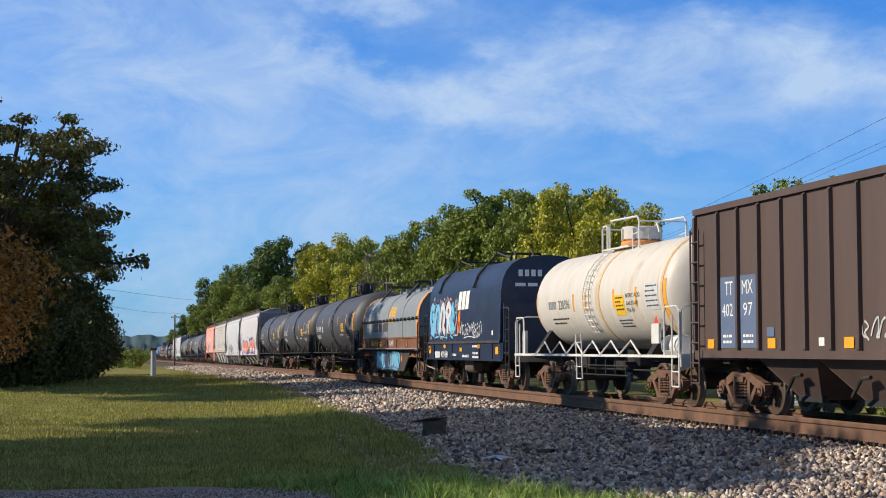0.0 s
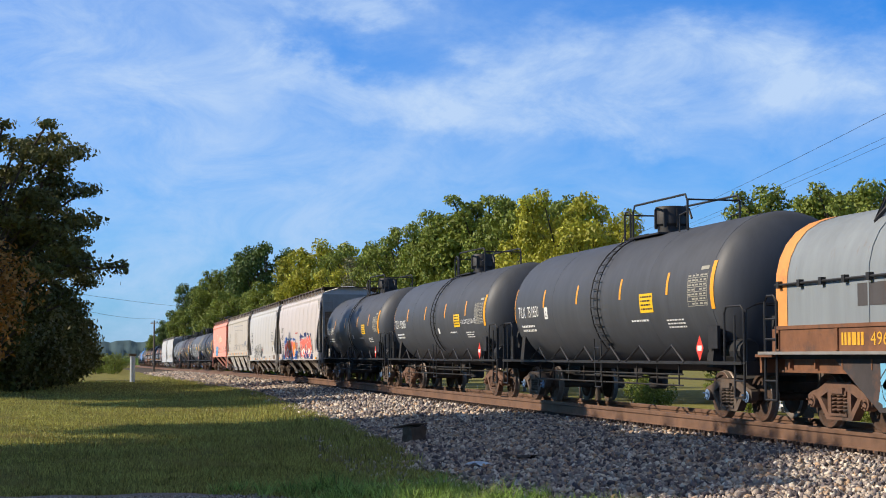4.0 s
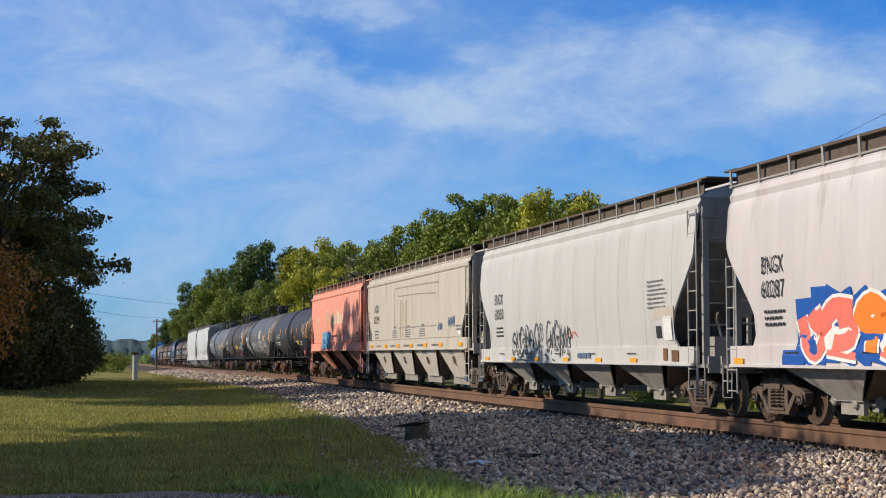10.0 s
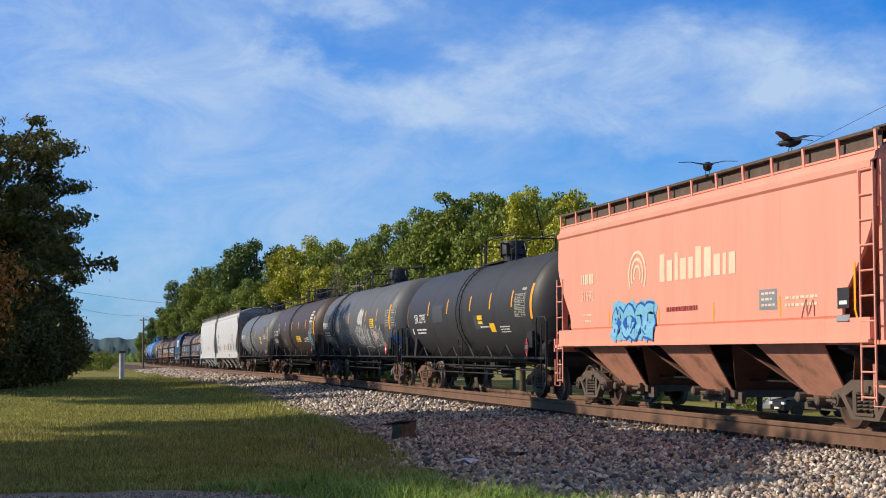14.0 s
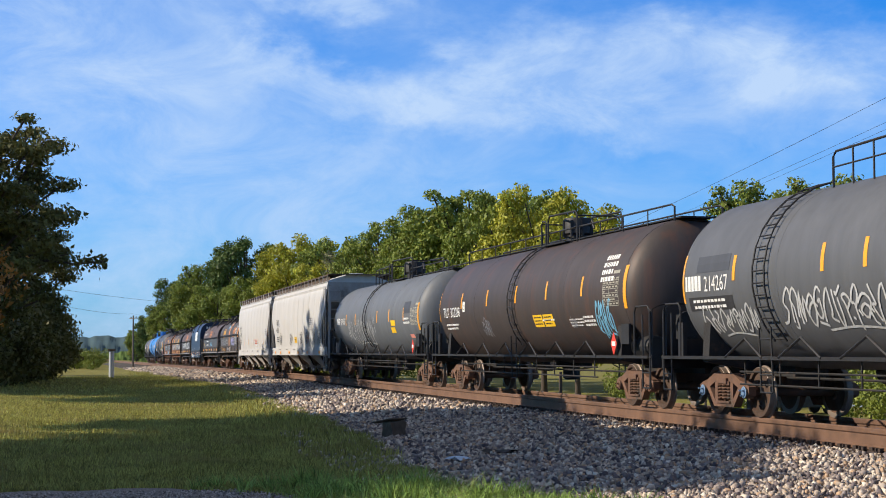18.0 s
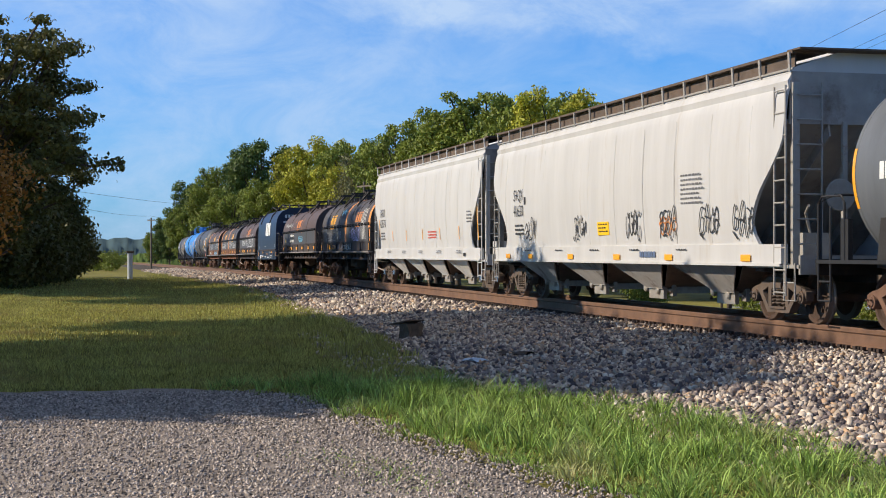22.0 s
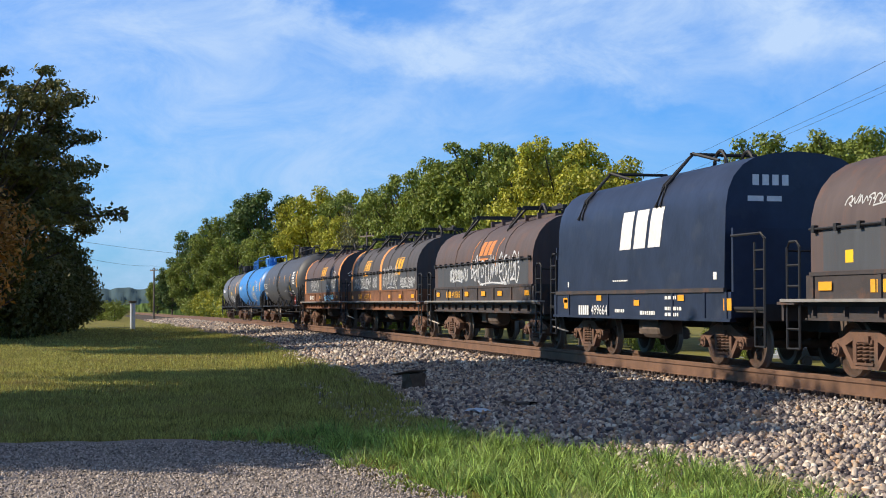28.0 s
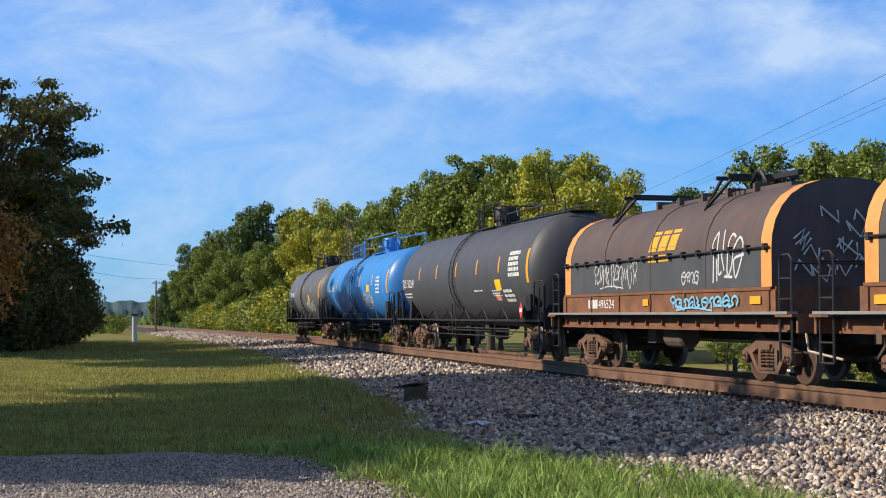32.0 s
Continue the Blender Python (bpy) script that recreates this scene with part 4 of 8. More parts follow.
class Decals:
    """Paint and letters that lie a few millimetres off a car's near side."""

    def __init__(self, car, surf, skin=None):
        self.car, self.surf, self.sets, self.skin = car, surf, {}, skin

    SINGLE = ("lettering", "reflector", "reflective_strip", "yellow_notice", "notice", "dark_patch", "emblem_word", "rust_streak", "red_notice", "number_panel", "scuff", "emblem_block", "emblem", "crease", "mark_bar")

    def bm(self, name, material, lift):
        key = (name, material.name) if name not in self.SINGLE else (name, len(self.sets))
        if key not in self.sets:
            self.sets[key] = (B(), material, name, lift)
        return self.sets[key][0]

    def P(self, x, z, lift):
        return (x, -(self.skin(x, z) if self.skin else self.surf(z)) - lift, z)

    def quad(self, name, material, x0, x1, z0, z1, lift=0.006, rows=None, slant=0.0):
        bm = self.bm(name, material, lift)
        n = rows or max(1, int(abs(z1 - z0) / 0.12))
        prev = None
        for i in range(n + 1):
            z = z0 + (z1 - z0) * i / n
            d = slant * (z - z0)
            cur = [bm.verts.new(self.P(x0 + d, z, lift)), bm.verts.new(self.P(x1 + d, z, lift))]
            if prev:
                bm.faces.new((prev[0], prev[1], cur[1], cur[0]))
            prev = cur

    def text(self, s, x, z, h, material, width=None, name="lettering", lift=0.008):
        v, f = text_mesh(s)
        bm = self.bm(name, material, lift)
        k = (width / max(v[:, 0].max(), 1e-6)) if width else h * 0.78
        vs = [bm.verts.new(self.P(x + p[0] * k, z + p[1] * h, lift)) for p in v]
        for q in f:
            bm.faces.new([vs[i] for i in q])

    def lines(self, x, z, w, n, material, h=0.055, gap=0.11, seed=1, name="small_print", lift=0.007):
        """Rows of short bars where the print is too small to read."""
        g = random.Random(seed)
        for i in range(n):
            u = x
            while u < x + w * (1 - 0.25 * g.random()):
                d = g.uniform(0.05, 0.16)
                self.quad(name, material, u, min(u + d, x + w), z - i * gap - h, z - i * gap, lift, 1)
                u += d + 0.035

    def ribbon(self, name, material, pts, w, lift=0.009, closed=False):
        bm = self.bm(name, material, lift)
        q = [Vector((p[0], p[1])) for p in pts]
        out = []
        n = len(q)
        for i in range(n - 1):
            a, b, c, d = q[max(i - 1, 0)], q[i], q[i + 1], q[min(i + 2, n - 1)]
            for t in (0, 0.33, 0.66):
                out.append(0.5 * ((2 * b) + (c - a) * t + (2 * a - 5 * b + 4 * c - d) * t * t + (3 * b - a - 3 * c + d) * t ** 3))
        out.append(q[-1])
        prev = None
        for i, p in enumerate(out):
            d = (out[min(i + 1, len(out) - 1)] - out[max(i - 1, 0)])
            d = d.normalized() if d.length > 1e-6 else Vector((1, 0))
            s = Vector((-d.y, d.x)) * w * 0.5
            cur = [bm.verts.new(self.P(p.x - s.x, p.y - s.y, lift)), bm.verts.new(self.P(p.x + s.x, p.y + s.y, lift))]
            if prev:
                bm.faces.new((prev[0], prev[1], cur[1], cur[0]))
            prev = cur

    def glyphs(self, x0, x1, z0, z1, material, seed, n, w, lift, name="graffiti", slant=0.1, wild=0.08):
        """A row of curling sprayed strokes, two or so to each figure."""
        g = random.Random(seed)
        step = (x1 - x0) / n
        for i in range(n):
            fig = g.choice(STROKES)
            ax, az = g.uniform(1.0, 1.3), g.uniform(0.86, 1.0)
            dz = g.uniform(0, 1 - az)
            lean = slant + g.uniform(-0.06, 0.06)
            for stroke in fig:
                pts = []
                for p, q in stroke:
                    q = min(max(q + g.uniform(-wild, wild), -wild), 1 + wild)
                    zz = z0 + w / 2 + (z1 - z0 - w) * (dz + q * az)
                    pts.append((x0 + step * (i + 0.5 + (p - 0.5) * ax + g.uniform(-wild, wild) * 0.6) + lean * (zz - z0), zz))
                lift += 0.0003
                self.ribbon(name, material, pts, w, lift)

    def tag(self, x0, x1, z0, z1, material, seed, n=5, w=0.035, lift=0.009):
        """A loose sprayed scrawl of thin strokes."""
        self.glyphs(x0, x1, z0, z1, material, seed, n + n // 2, w, lift, slant=0.22, wild=0.16)
        g = random.Random(seed + 500)
        if n > 4:                          # a flourish under the row
            a = x0 + (x1 - x0) * g.uniform(0.1, 0.4)
            self.ribbon("graffiti", material, [(a, z0 - 0.02), (a + (x1 - x0) * 0.25, z0 + 0.03), (a + (x1 - x0) * 0.55, z0 - 0.03)], w * 0.8, lift)

    def piece(self, x0, x1, z0, z1, fill, edge, back, seed, n=5, w=0.05):
        """A filled spray painting: swollen figures with outlines on a ragged ground."""
        g = random.Random(seed)
        step = (x1 - x0) / n
        fat = step * 0.35
        if back:
            for i in range(n * 2):
                cx = x0 + (i + 0.5) * step / 2
                top = z1 + (z1 - z0) * g.uniform(-0.08, 0.10)
                self.ribbon("graffiti", back, [(cx - 0.1, z0 + 0.05), (cx + g.uniform(-0.1, 0.1), (z0 + top) / 2), (cx + g.uniform(-0.15, 0.15), top)], step * 0.60, 0.005 + 0.0002 * i)
        fills = fill if isinstance(fill, (list, tuple)) else [fill]
        for i in range(n):
            a, b = x0 + i * step, x0 + (i + 1) * step
            sd = seed * 31 + i
            if edge:
                self.glyphs(a, b, z0, z1, edge, sd, 1, fat + 2 * w, 0.010 + 0.0008 * i, "graffiti_outline", 0.05, 0.03)
            self.glyphs(a + w * 0.2, b - w * 0.2, z0 + w, z1 - w, fills[(i * len(fills)) // n], sd, 1, fat, 0.016 + 0.0008 * i, "graffiti", 0.05, 0.03)

    def done(self):
        for (bm, material, name, lift) in self.sets.values():
            ob = part(name, bm, material, self.car)
            if name in ("small_print", "notice_print", "data_stencil", "graffiti", "graffiti_outline"):
                ob["kind"] = "stuff"


# ---- trucks, wheels, couplers ----
WHEEL_R = 0.457


def wheelset_mesh():
    bm = B()
    for s in (-1, 1):
        prof = [(0.05, s * 0.64), (0.14, s * 0.63), (0.16, s * 0.67), (0.36, s * 0.70), (0.385, s * 0.685), (0.485, s * 0.69), (0.485, s * 0.715), (0.46, s * 0.735), (0.452, s * 0.82), (0.445, s * 0.825), (0.385, s * 0.82), (0.36, s * 0.775), (0.16, s * 0.80), (0.14, s * 0.83), (0.05, s * 0.83)]
        lathe(bm, prof, 32, "y")
    lathe(bm, [(0.08, -1.05), (0.085, -0.7), (0.075, 0), (0.085, 0.7), (0.08, 1.05)], 12, "y")
    for s in (-1, 1):                      # casting marks that turn with the wheel
        for k in range(3):
            a = k * 2.09
            bbox(bm, 0.27 * math.cos(a) - 0.035, 0.27 * math.cos(a) + 0.035, s * 0.79 - 0.03, s * 0.79 + 0.02, 0.27 * math.sin(a) - 0.02, 0.27 * math.sin(a) + 0.02)
    me = finish(bm, "wheelset", m_wheel, 35)
    me.materials.append(m_tread)
    for p in me.polygons:
        r = math.hypot(p.center.x, p.center.z)
        if r > 0.43 and abs(p.center.y) > 0.66:
            p.material_index = 1
    return me


def side_frame_mesh(material):
    bm = B()
    for y0, y1 in ((-1.10, -0.96),):
        prism(bm, [(-1.06, 0.40), (-1.06, 0.56), (-0.92, 0.62), (-0.72, 0.66), (-0.40, 0.79), (0.40, 0.79), (0.72, 0.66), (0.92, 0.62), (1.06, 0.56), (1.06, 0.40), (1.0, 0.54), (0.80, 0.54), (0.70, 0.50), (0.36, 0.63), (-0.36, 0.63), (-0.70, 0.50), (-0.80, 0.54), (-1.0, 0.54)], y0, y1)
        prism(bm, [(-0.74, 0.52), (-0.42, 0.17), (0.42, 0.17), (0.74, 0.52), (0.62, 0.54), (0.36, 0.27), (-0.36, 0.27), (-0.62, 0.54)], y0 - 0.004, y1 + 0.004)
        for s in (-1, 1):
            bbox(bm, s * 0.33 - 0.06, s * 0.33 + 0.06, y0 + 0.004, y1 - 0.004, 0.22, 0.70)
        bbox(bm, -0.30, 0.30, y0 - 0.03, y1 + 0.05, 0.235, 0.275)
        bbox(bm, -0.20, 0.20, y0 - 0.05, y1, 0.60, 0.70)
        for s in (-1, 1):
            bbox(bm, s * 0.89 - 0.12, s * 0.89 + 0.12, y0 + 0.01, y1 + 0.06, 0.50, 0.60)
    return finish(bm, "side_frame", material)


def spring_mesh(material):
    bm = B()
    for cx, r in ((-0.19, 0.075), (0.0, 0.085), (0.19, 0.075)):
        pts = [(cx + r * math.cos(t * 0.9), -1.03 + r * math.sin(t * 0.9), 0.285 + 0.30 * t / 35) for t in range(36)]
        tube(bm, pts, 0.019, 5)
    bbox(bm, -0.27, 0.27, -1.12, -0.92, 0.575, 0.64)
    return finish(bm, "spring_nest", material, 60)


def bolster_mesh(material):
    bm = B()
    prism_x(bm, [(-1.0, 0.60), (-1.0, 0.72), (-0.3, 0.80), (0.3, 0.80), (1.0, 0.72), (1.0, 0.60), (0.3, 0.48), (-0.3, 0.48)], -0.2, 0.2)
    for s in (-1, 1):                      # brake beams and shoes
        tube(bm, [(s * 0.36, -0.75, 0.40), (s * 0.36, 0.75, 0.40)], 0.035, 6)
        for q in (-1, 1):
            bbox(bm, s * 0.42 - 0.05, s * 0.42 + 0.03, q * 0.76 - 0.045, q * 0.76 + 0.045, 0.32, 0.54)
    tube(bm, [(-0.4, -0.1, 0.42), (0.4, 0.1, 0.55)], 0.025, 6)
    return finish(bm, "truck", material)


def cap_mesh(material):
    bm = B()
    lathe(bm, [(0.02, -1.15), (0.075, -1.145), (0.08, -1.13), (0.108, -1.125), (0.115, -1.10), (0.115, -0.95)], 16, "y")
    for k in range(3):
        a = k * 2.09 + 0.5
        tube(bm, [(0.06 * math.cos(a), -1.19, 0.06 * math.sin(a)), (0.06 * math.cos(a), -1.15, 0.06 * math.sin(a))], 0.016, 6)
    me = finish(bm, "bearing_cap", m_steel_grey if material is m_cap else material, 50)
    if material is m_cap:
        me.materials.append(m_cap)
        for p in me.polygons:
            if p.center.y < -1.12:
                p.material_index = 1
    return me


WHEELSET = wheelset_mesh()
TRUCKS = {}
for tone, tm in (("rusty", m_steel), ("grey", m_steel_grey)):
    TRUCKS[tone] = (bolster_mesh(tm), side_frame_mesh(tm), spring_mesh(tm), cap_mesh(tm), cap_mesh(m_cap))
wheelsets = []


def truck(car, x, tone="rusty", blue=False):
    bol, frame_me, spr, cap, cap_blue = TRUCKS[tone]
    t = part("truck", bol, None, car, at=pose(x, 0, 0))
    for turn in (0, 180):
        part("side_frame", frame_me, None, t, at=pose(0, 0, 0, 0, 0, turn))
        part("spring_nest", spr, None, t, at=pose(0, 0, 0, 0, 0, turn))
        for s in (-1, 1):
            part("bearing_cap", cap_blue if blue and turn == 0 else cap, None, t, at=pose(s * 0.89, 0, 0.457, 0, 0, turn))
    for s in (-1, 1):
        w = part("wheelset", WHEELSET, None, t, at=pose(s * 0.89, 0, WHEEL_R))
        wheelsets.append((w, s * 0.89))


def coupler_mesh():
    bm = B()
    bbox(bm, -0.75, 0.0, -0.08, 0.08, 0.78, 0.96)
    prism(bm, [(-0.05, 0.72), (-0.05, 1.02), (0.16, 1.0), (0.2, 0.9), (0.16, 0.74)], -0.14, 0.10)
    bbox(bm, 0.05, 0.22, -0.16, -0.08, 0.74, 1.0)
    tube(bm, [(-0.2, 0.2, 0.8), (0.05, 0.22, 0.55), (0.25, 0.15, 0.48), (0.42, 0.1, 0.52)], 0.03, 6)
    return finish(bm, "coupler", m_steel_grey, 40)


COUPLER = coupler_mesh()


def coupler(car, half):
    part("coupler", COUPLER, None, car, at=pose(half - 0.16, 0, 0))
    part("coupler", COUPLER, None, car, at=pose(-half + 0.16, 0, 0, 0, 0, 180))


def ladder(bm, x, y, z0, z1, w=0.4, r=0.016, step=0.36):
    """Two stiles with rungs along x."""
    for s in (-0.5, 0.5):
        tube(bm, [(x + s * w, y, z0), (x + s * w, y, z1)], r, 5)
    z = z0 + 0.05
    while z < z1:
        tube(bm, [(x - w / 2, y, z), (x + w / 2, y, z)], r * 0.8, 5)
        z += step


def end_steps(car, half, material, far=True):
    """Corner stirrups and grab irons at both ends."""
    for sx in (-1, 1):
        for sy in ((-1, 1) if far else (-1,)):
            bm = B()
            x = sx * (half - 0.62)
            y = sy * 1.52
            tube(bm, [(x - 0.2, y, 1.05), (x - 0.2, y, 0.42), (x + 0.2, y, 0.42), (x + 0.2, y, 1.05)], 0.02, 5)
            tube(bm, [(x - 0.2, y, 0.72), (x + 0.2, y, 0.72)], 0.016, 5)
            part("stirrup_step", bm, material, car)


# ---- tank cars ----
def tank_car(name, L, R, cz, paint, trim, label, tone="rusty", blue=False, seed=1, trucks=None, dome=0.0, rail=(-2.2, 3.2), ladder_x=0.0, long_walk=None, stripes=(), stripe_z=(2.45, 2.9), shell_half=None, dome_paint=None, lower=True, sill_rail=True):
    car = thing(name, label, "tank car", "cars of the freight train")
    half = L / 2
    if R > 1.5:                            # deep belly, slung low between the trucks
        cz -= 0.35
    hs = shell_half or half - 0.95
    g = random.Random(seed)

    def surf(z):
        d = max(min((z - cz) / R, 1), -1)
        return R * math.sqrt(max(1 - d * d, 0.0))

    head = 0.47 * R

    def skin(x, z):
        """How far out the shell lies, its dished heads included."""
        e = max(abs(x) - (hs - head), 0.0) / head
        r = R * math.sqrt(max(1 - e * e, 0.0))
        return math.sqrt(max(r * r - (z - cz) ** 2, 0.0))

    bm = B()
    prof = [(0.02, -hs)]
    for k in range(1, 9):
        a = k / 8 * math.pi / 2
        prof.append((R * math.sin(a), -hs + head * (1 - math.cos(a))))
    body = prof + [(r, -a) for r, a in reversed(prof)]
    lathe(bm, body, 56, "x", (0, 0, cz))
    part("tank", bm, paint, car, smooth=40)
    for i in range(5):                     # welded seams
        x = -hs + head + (2 * hs - 2 * head) * (i + 0.0) / 4
        bm = B()
        lathe(bm, [(R - 0.02, x - 0.025), (R + 0.0025, x - 0.016), (R + 0.0025, x + 0.016), (R - 0.02, x + 0.025)], 56, "x", (0, 0, cz))
        part("weld_seam", bm, paint, car, smooth=40)
    # frame under the tank
    for s in (-1, 1):
        bm = B()
        bbox(bm, s * (half - 0.3) if s < 0 else half - 3.6, s * (half - 3.6) if s < 0 else half - 0.3, -0.33, 0.33, 0.74, 1.06)
        part("stub_sill", bm, m_frame, car)
    tc = trucks or half - 2.15
    for s in (-1, 1):
        bm = B()
        prism_x(bm, [(-1.45, 1.0), (-1.45, 1.12), (-surf(1.75), 1.75), (-R * 0.6, cz - R * 0.8), (R * 0.6, cz - R * 0.8), (surf(1.75), 1.75), (1.45, 1.12), (1.45, 1.0), (0.4, 0.82), (-0.4, 0.82)], s * tc - 0.14, s * tc + 0.14)
        part("saddle", bm, m_frame, car)
        truck(car, s * tc, tone, blue)
        bm = B()
        bbox(bm, s * half - s * 0.28 - 0.02, s * half - s * 0.28 + 0.02, -1.5, 1.5, 0.86, 1.12)
        bbox(bm, min(s * (half - 0.28), s * (half - 1.25)), max(s * (half - 0.28), s * (half - 1.25)), -1.52, 1.52, 1.06, 1.10)
        part("end_platform", bm, trim, car)
        bm = B()                           # end hand rails
        xe = s * (half - 0.36)
        tube(bm, [(xe, -1.46, 1.1), (xe, -1.46, 2.05), (xe, -1.2, 2.16), (xe, 1.2, 2.16), (xe, 1.46, 2.05), (xe, 1.46, 1.1)], 0.022, 6)
        for y in (-1.5, 1.5):
            tube(bm, [(xe, y, 0.45), (xe, y, 2.0), (xe - s * 0.12, y, 2.12), (xe - s * 0.75, y, 2.12), (xe - s * 0.85, y, 2.0), (xe - s * 0.85, y, 1.1)], 0.022, 6)
            tube(bm, [(xe - s * 0.4, y, 0.45), (xe - s * 0.4, y, 1.95)], 0.02, 6)
            for z in (0.45, 0.76):
                tube(bm, [(xe, y, z), (xe - s * 0.4, y, z)], 0.018, 5)
        part("end_railing", bm, trim, car)
        bm = B()
        if s > 0:
            bbox(bm, half - 1.97, half - 1.53, -1.50, -1.44, 1.35, 1.78)
        else:
            bbox(bm, -half + 1.08, -half + 1.32, -1.5, -1.42, 1.1, 1.75)
        part("placard_board", bm, trim, car)
    bm = B()                               # hand brake and valve gear on the leading end
    lathe(bm, [(0.27, half - 0.62), (0.29, half - 0.60), (0.27, half - 0.58)], 16, "x", (0, -0.55, 1.75))
    bbox(bm, half - 0.78, half - 0.60, -0.75, -0.35, 1.45, 1.95)
    lathe(bm, [(0.2, -0.45), (0.24, -0.40), (0.24, 0.40), (0.2, 0.45)], 14, "x", (half - 1.55, -1.05, 1.30))
    part("hand_brake", bm, trim, car)
    if sill_rail:
        for y in (-1.52, 1.52):
            bm = B()
            bbox(bm, -half + 0.4, half - 0.4, y - 0.02, y + 0.02, 1.05, 1.11)
            part("side_rail", bm, trim, car)
        n = 6
        for i in range(n):                 # braces up to the tank
            x = -hs * 0.62 + hs * 1.24 * i / (n - 1)
            for y in (-1, 1):
                bm = B()
                tube(bm, [(x - 0.72, y * 1.54, 1.09), (x, y * 1.50, 1.42), (x + 0.72, y * 1.54, 1.09)], 0.024, 5)
                part("brace", bm, trim, car)
    if lower:
        bm = B()
        for z in (0.84, 0.62):
            tube(bm, [(-tc + 1.4, -1.42, z), (tc - 1.4, -1.42, z)], 0.018, 5)
        for i in range(9):
            x = -tc + 1.6 + (2 * tc - 3.2) * i / 8
            tube(bm, [(x, -1.42, 0.62), (x, -1.42, 1.06)], 0.018, 5)
        part("safety_rail", bm, m_frame, car)
    bm = B()                               # belly: outlet, reservoir, rods
    lathe(bm, [(0.16, 0.45), (0.22, 0.5), (0.22, 0.75), (0.35, 0.82), (0.35, cz - R + 0.1)], 14, "z")
    lathe(bm, [(0.18, -0.55), (0.22, -0.48), (0.22, 0.48), (0.18, 0.55)], 14, "x", (-tc * 0.45, 0.35, 0.85))
    tube(bm, [(-tc + 1, -0.3, 0.72), (tc - 1, -0.3, 0.72)], 0.025, 6)
    tube(bm, [(-tc + 1, 0.25, 0.9), (tc - 1, 0.25, 0.9)], 0.025, 6)
    bbox(bm, -0.25, 0.25, -0.5, 0.5, 0.78, 0.92)
    part("underbody_gear", bm, m_frame, car)
    # top: housing, platform and railing
    top = cz + R
    dp = dome_paint or trim
    dk, dh, rh = (0.76, 1.3, 0.04) if R > 1.5 else (1.0, 1.0, 0.0)
    bm = B()
    lathe(bm, [(0.42 * dk, top - 0.15), (0.42 * dk, top + 0.12 * dh), (0.50 * dk, top + 0.16 * dh), (0.50 * dk, top + 0.44 * dh), (0.47 * dk, top + 0.47 * dh), (0.1, top + 0.49 * dh)], 24, "z", (dome, 0, 0))
    for k in range(8):
        a = k * math.pi / 4
        lug = B()
        bbox(lug, dome + 0.5 * dk * math.cos(a) - 0.03, dome + 0.5 * dk * math.cos(a) + 0.03, 0.5 * dk * math.sin(a) - 0.03, 0.5 * dk * math.sin(a) + 0.03, top + 0.12, top + 0.42 * dh)
        part("clamp_lug", lug, dp, car)
    tube(bm, [(dome + 0.3, 0.2, top + 0.4), (dome + 0.55, 0.2, top + 0.52), (dome + 0.7, 0.2, top + 0.3)], 0.03, 6)
    part("dome_housing", bm, dp, car, smooth=40)
    if dome_paint is p_cream:
        bm = B()
        lathe(bm, [(0.47, top - 0.1), (0.53, top + 0.02), (0.515, top + 0.10), (0.47, top + 0.12)], 24, "z", (dome, 0, 0))
        part("rust_ring", bm, p_band, car, "rust-stained dome base", smooth=40)
    bm = B()
    x0, x1 = dome + rail[0] * 0.55, dome + rail[1] * 0.72
    zz = cz + math.sqrt(max(R * R - 0.6 * 0.6, 0))
    for y in (-0.6, 0.6):
        tube(bm, [(x0 + 0.55, y, zz), (x0 + 0.55, y, top + 0.52 + rh), (x0 + 0.67, y, top + 0.66 + rh), (x1 - 0.12, y, top + 0.62 + rh), (x1, y, top + 0.48 + rh), (x1, y, zz)], 0.026, 6)
        tube(bm, [(x0, y, zz), (x0, y, top + 0.50 + rh), (x0 + 0.08, y, top + 0.56 + rh), (x0 + 0.30, y, top + 0.56 + rh), (x0 + 0.38, y, top + 0.50 + rh), (x0 + 0.38, y, zz)], 0.024, 6)
        tube(bm, [(x1 - 0.45, y, zz), (x1 - 0.45, y, top + 0.2 + rh), (x1, y, top + 0.24 + rh)], 0.018, 5)
    if rail[0] < -3:                       # a lower run of railing along the walk
        for y in (-0.6, 0.6):
            tube(bm, [(x0 - 2.6, y, zz), (x0 - 2.6, y, top + 0.40), (x0 - 2.5, y, top + 0.48), (x0, y, top + 0.50 + rh)], 0.022, 6)
            tube(bm, [(x0 - 2.6, y, top + 0.22), (x0, y, top + 0.26)], 0.016, 5)
            for k in range(1, 4):
                tube(bm, [(x0 - 2.6 + k * 0.65, y, zz), (x0 - 2.6 + k * 0.65, y, top + 0.49)], 0.018, 5)
    for u in (x0, x1):
        tube(bm, [(u, -0.6, top + 0.5 + rh), (u, 0.6, top + 0.5 + rh)], 0.02, 5)
    part("top_railing", bm, trim, car)
    bm = B()
    bbox(bm, max(x0, dome - 1.0), dome + 0.9, -0.68, -0.45, top - 0.08, top - 0.045)
    bbox(bm, max(x0, dome - 1.0), dome + 0.9, 0.45, 0.68, top - 0.08, top - 0.045)
    part("walkway", bm, trim, car)
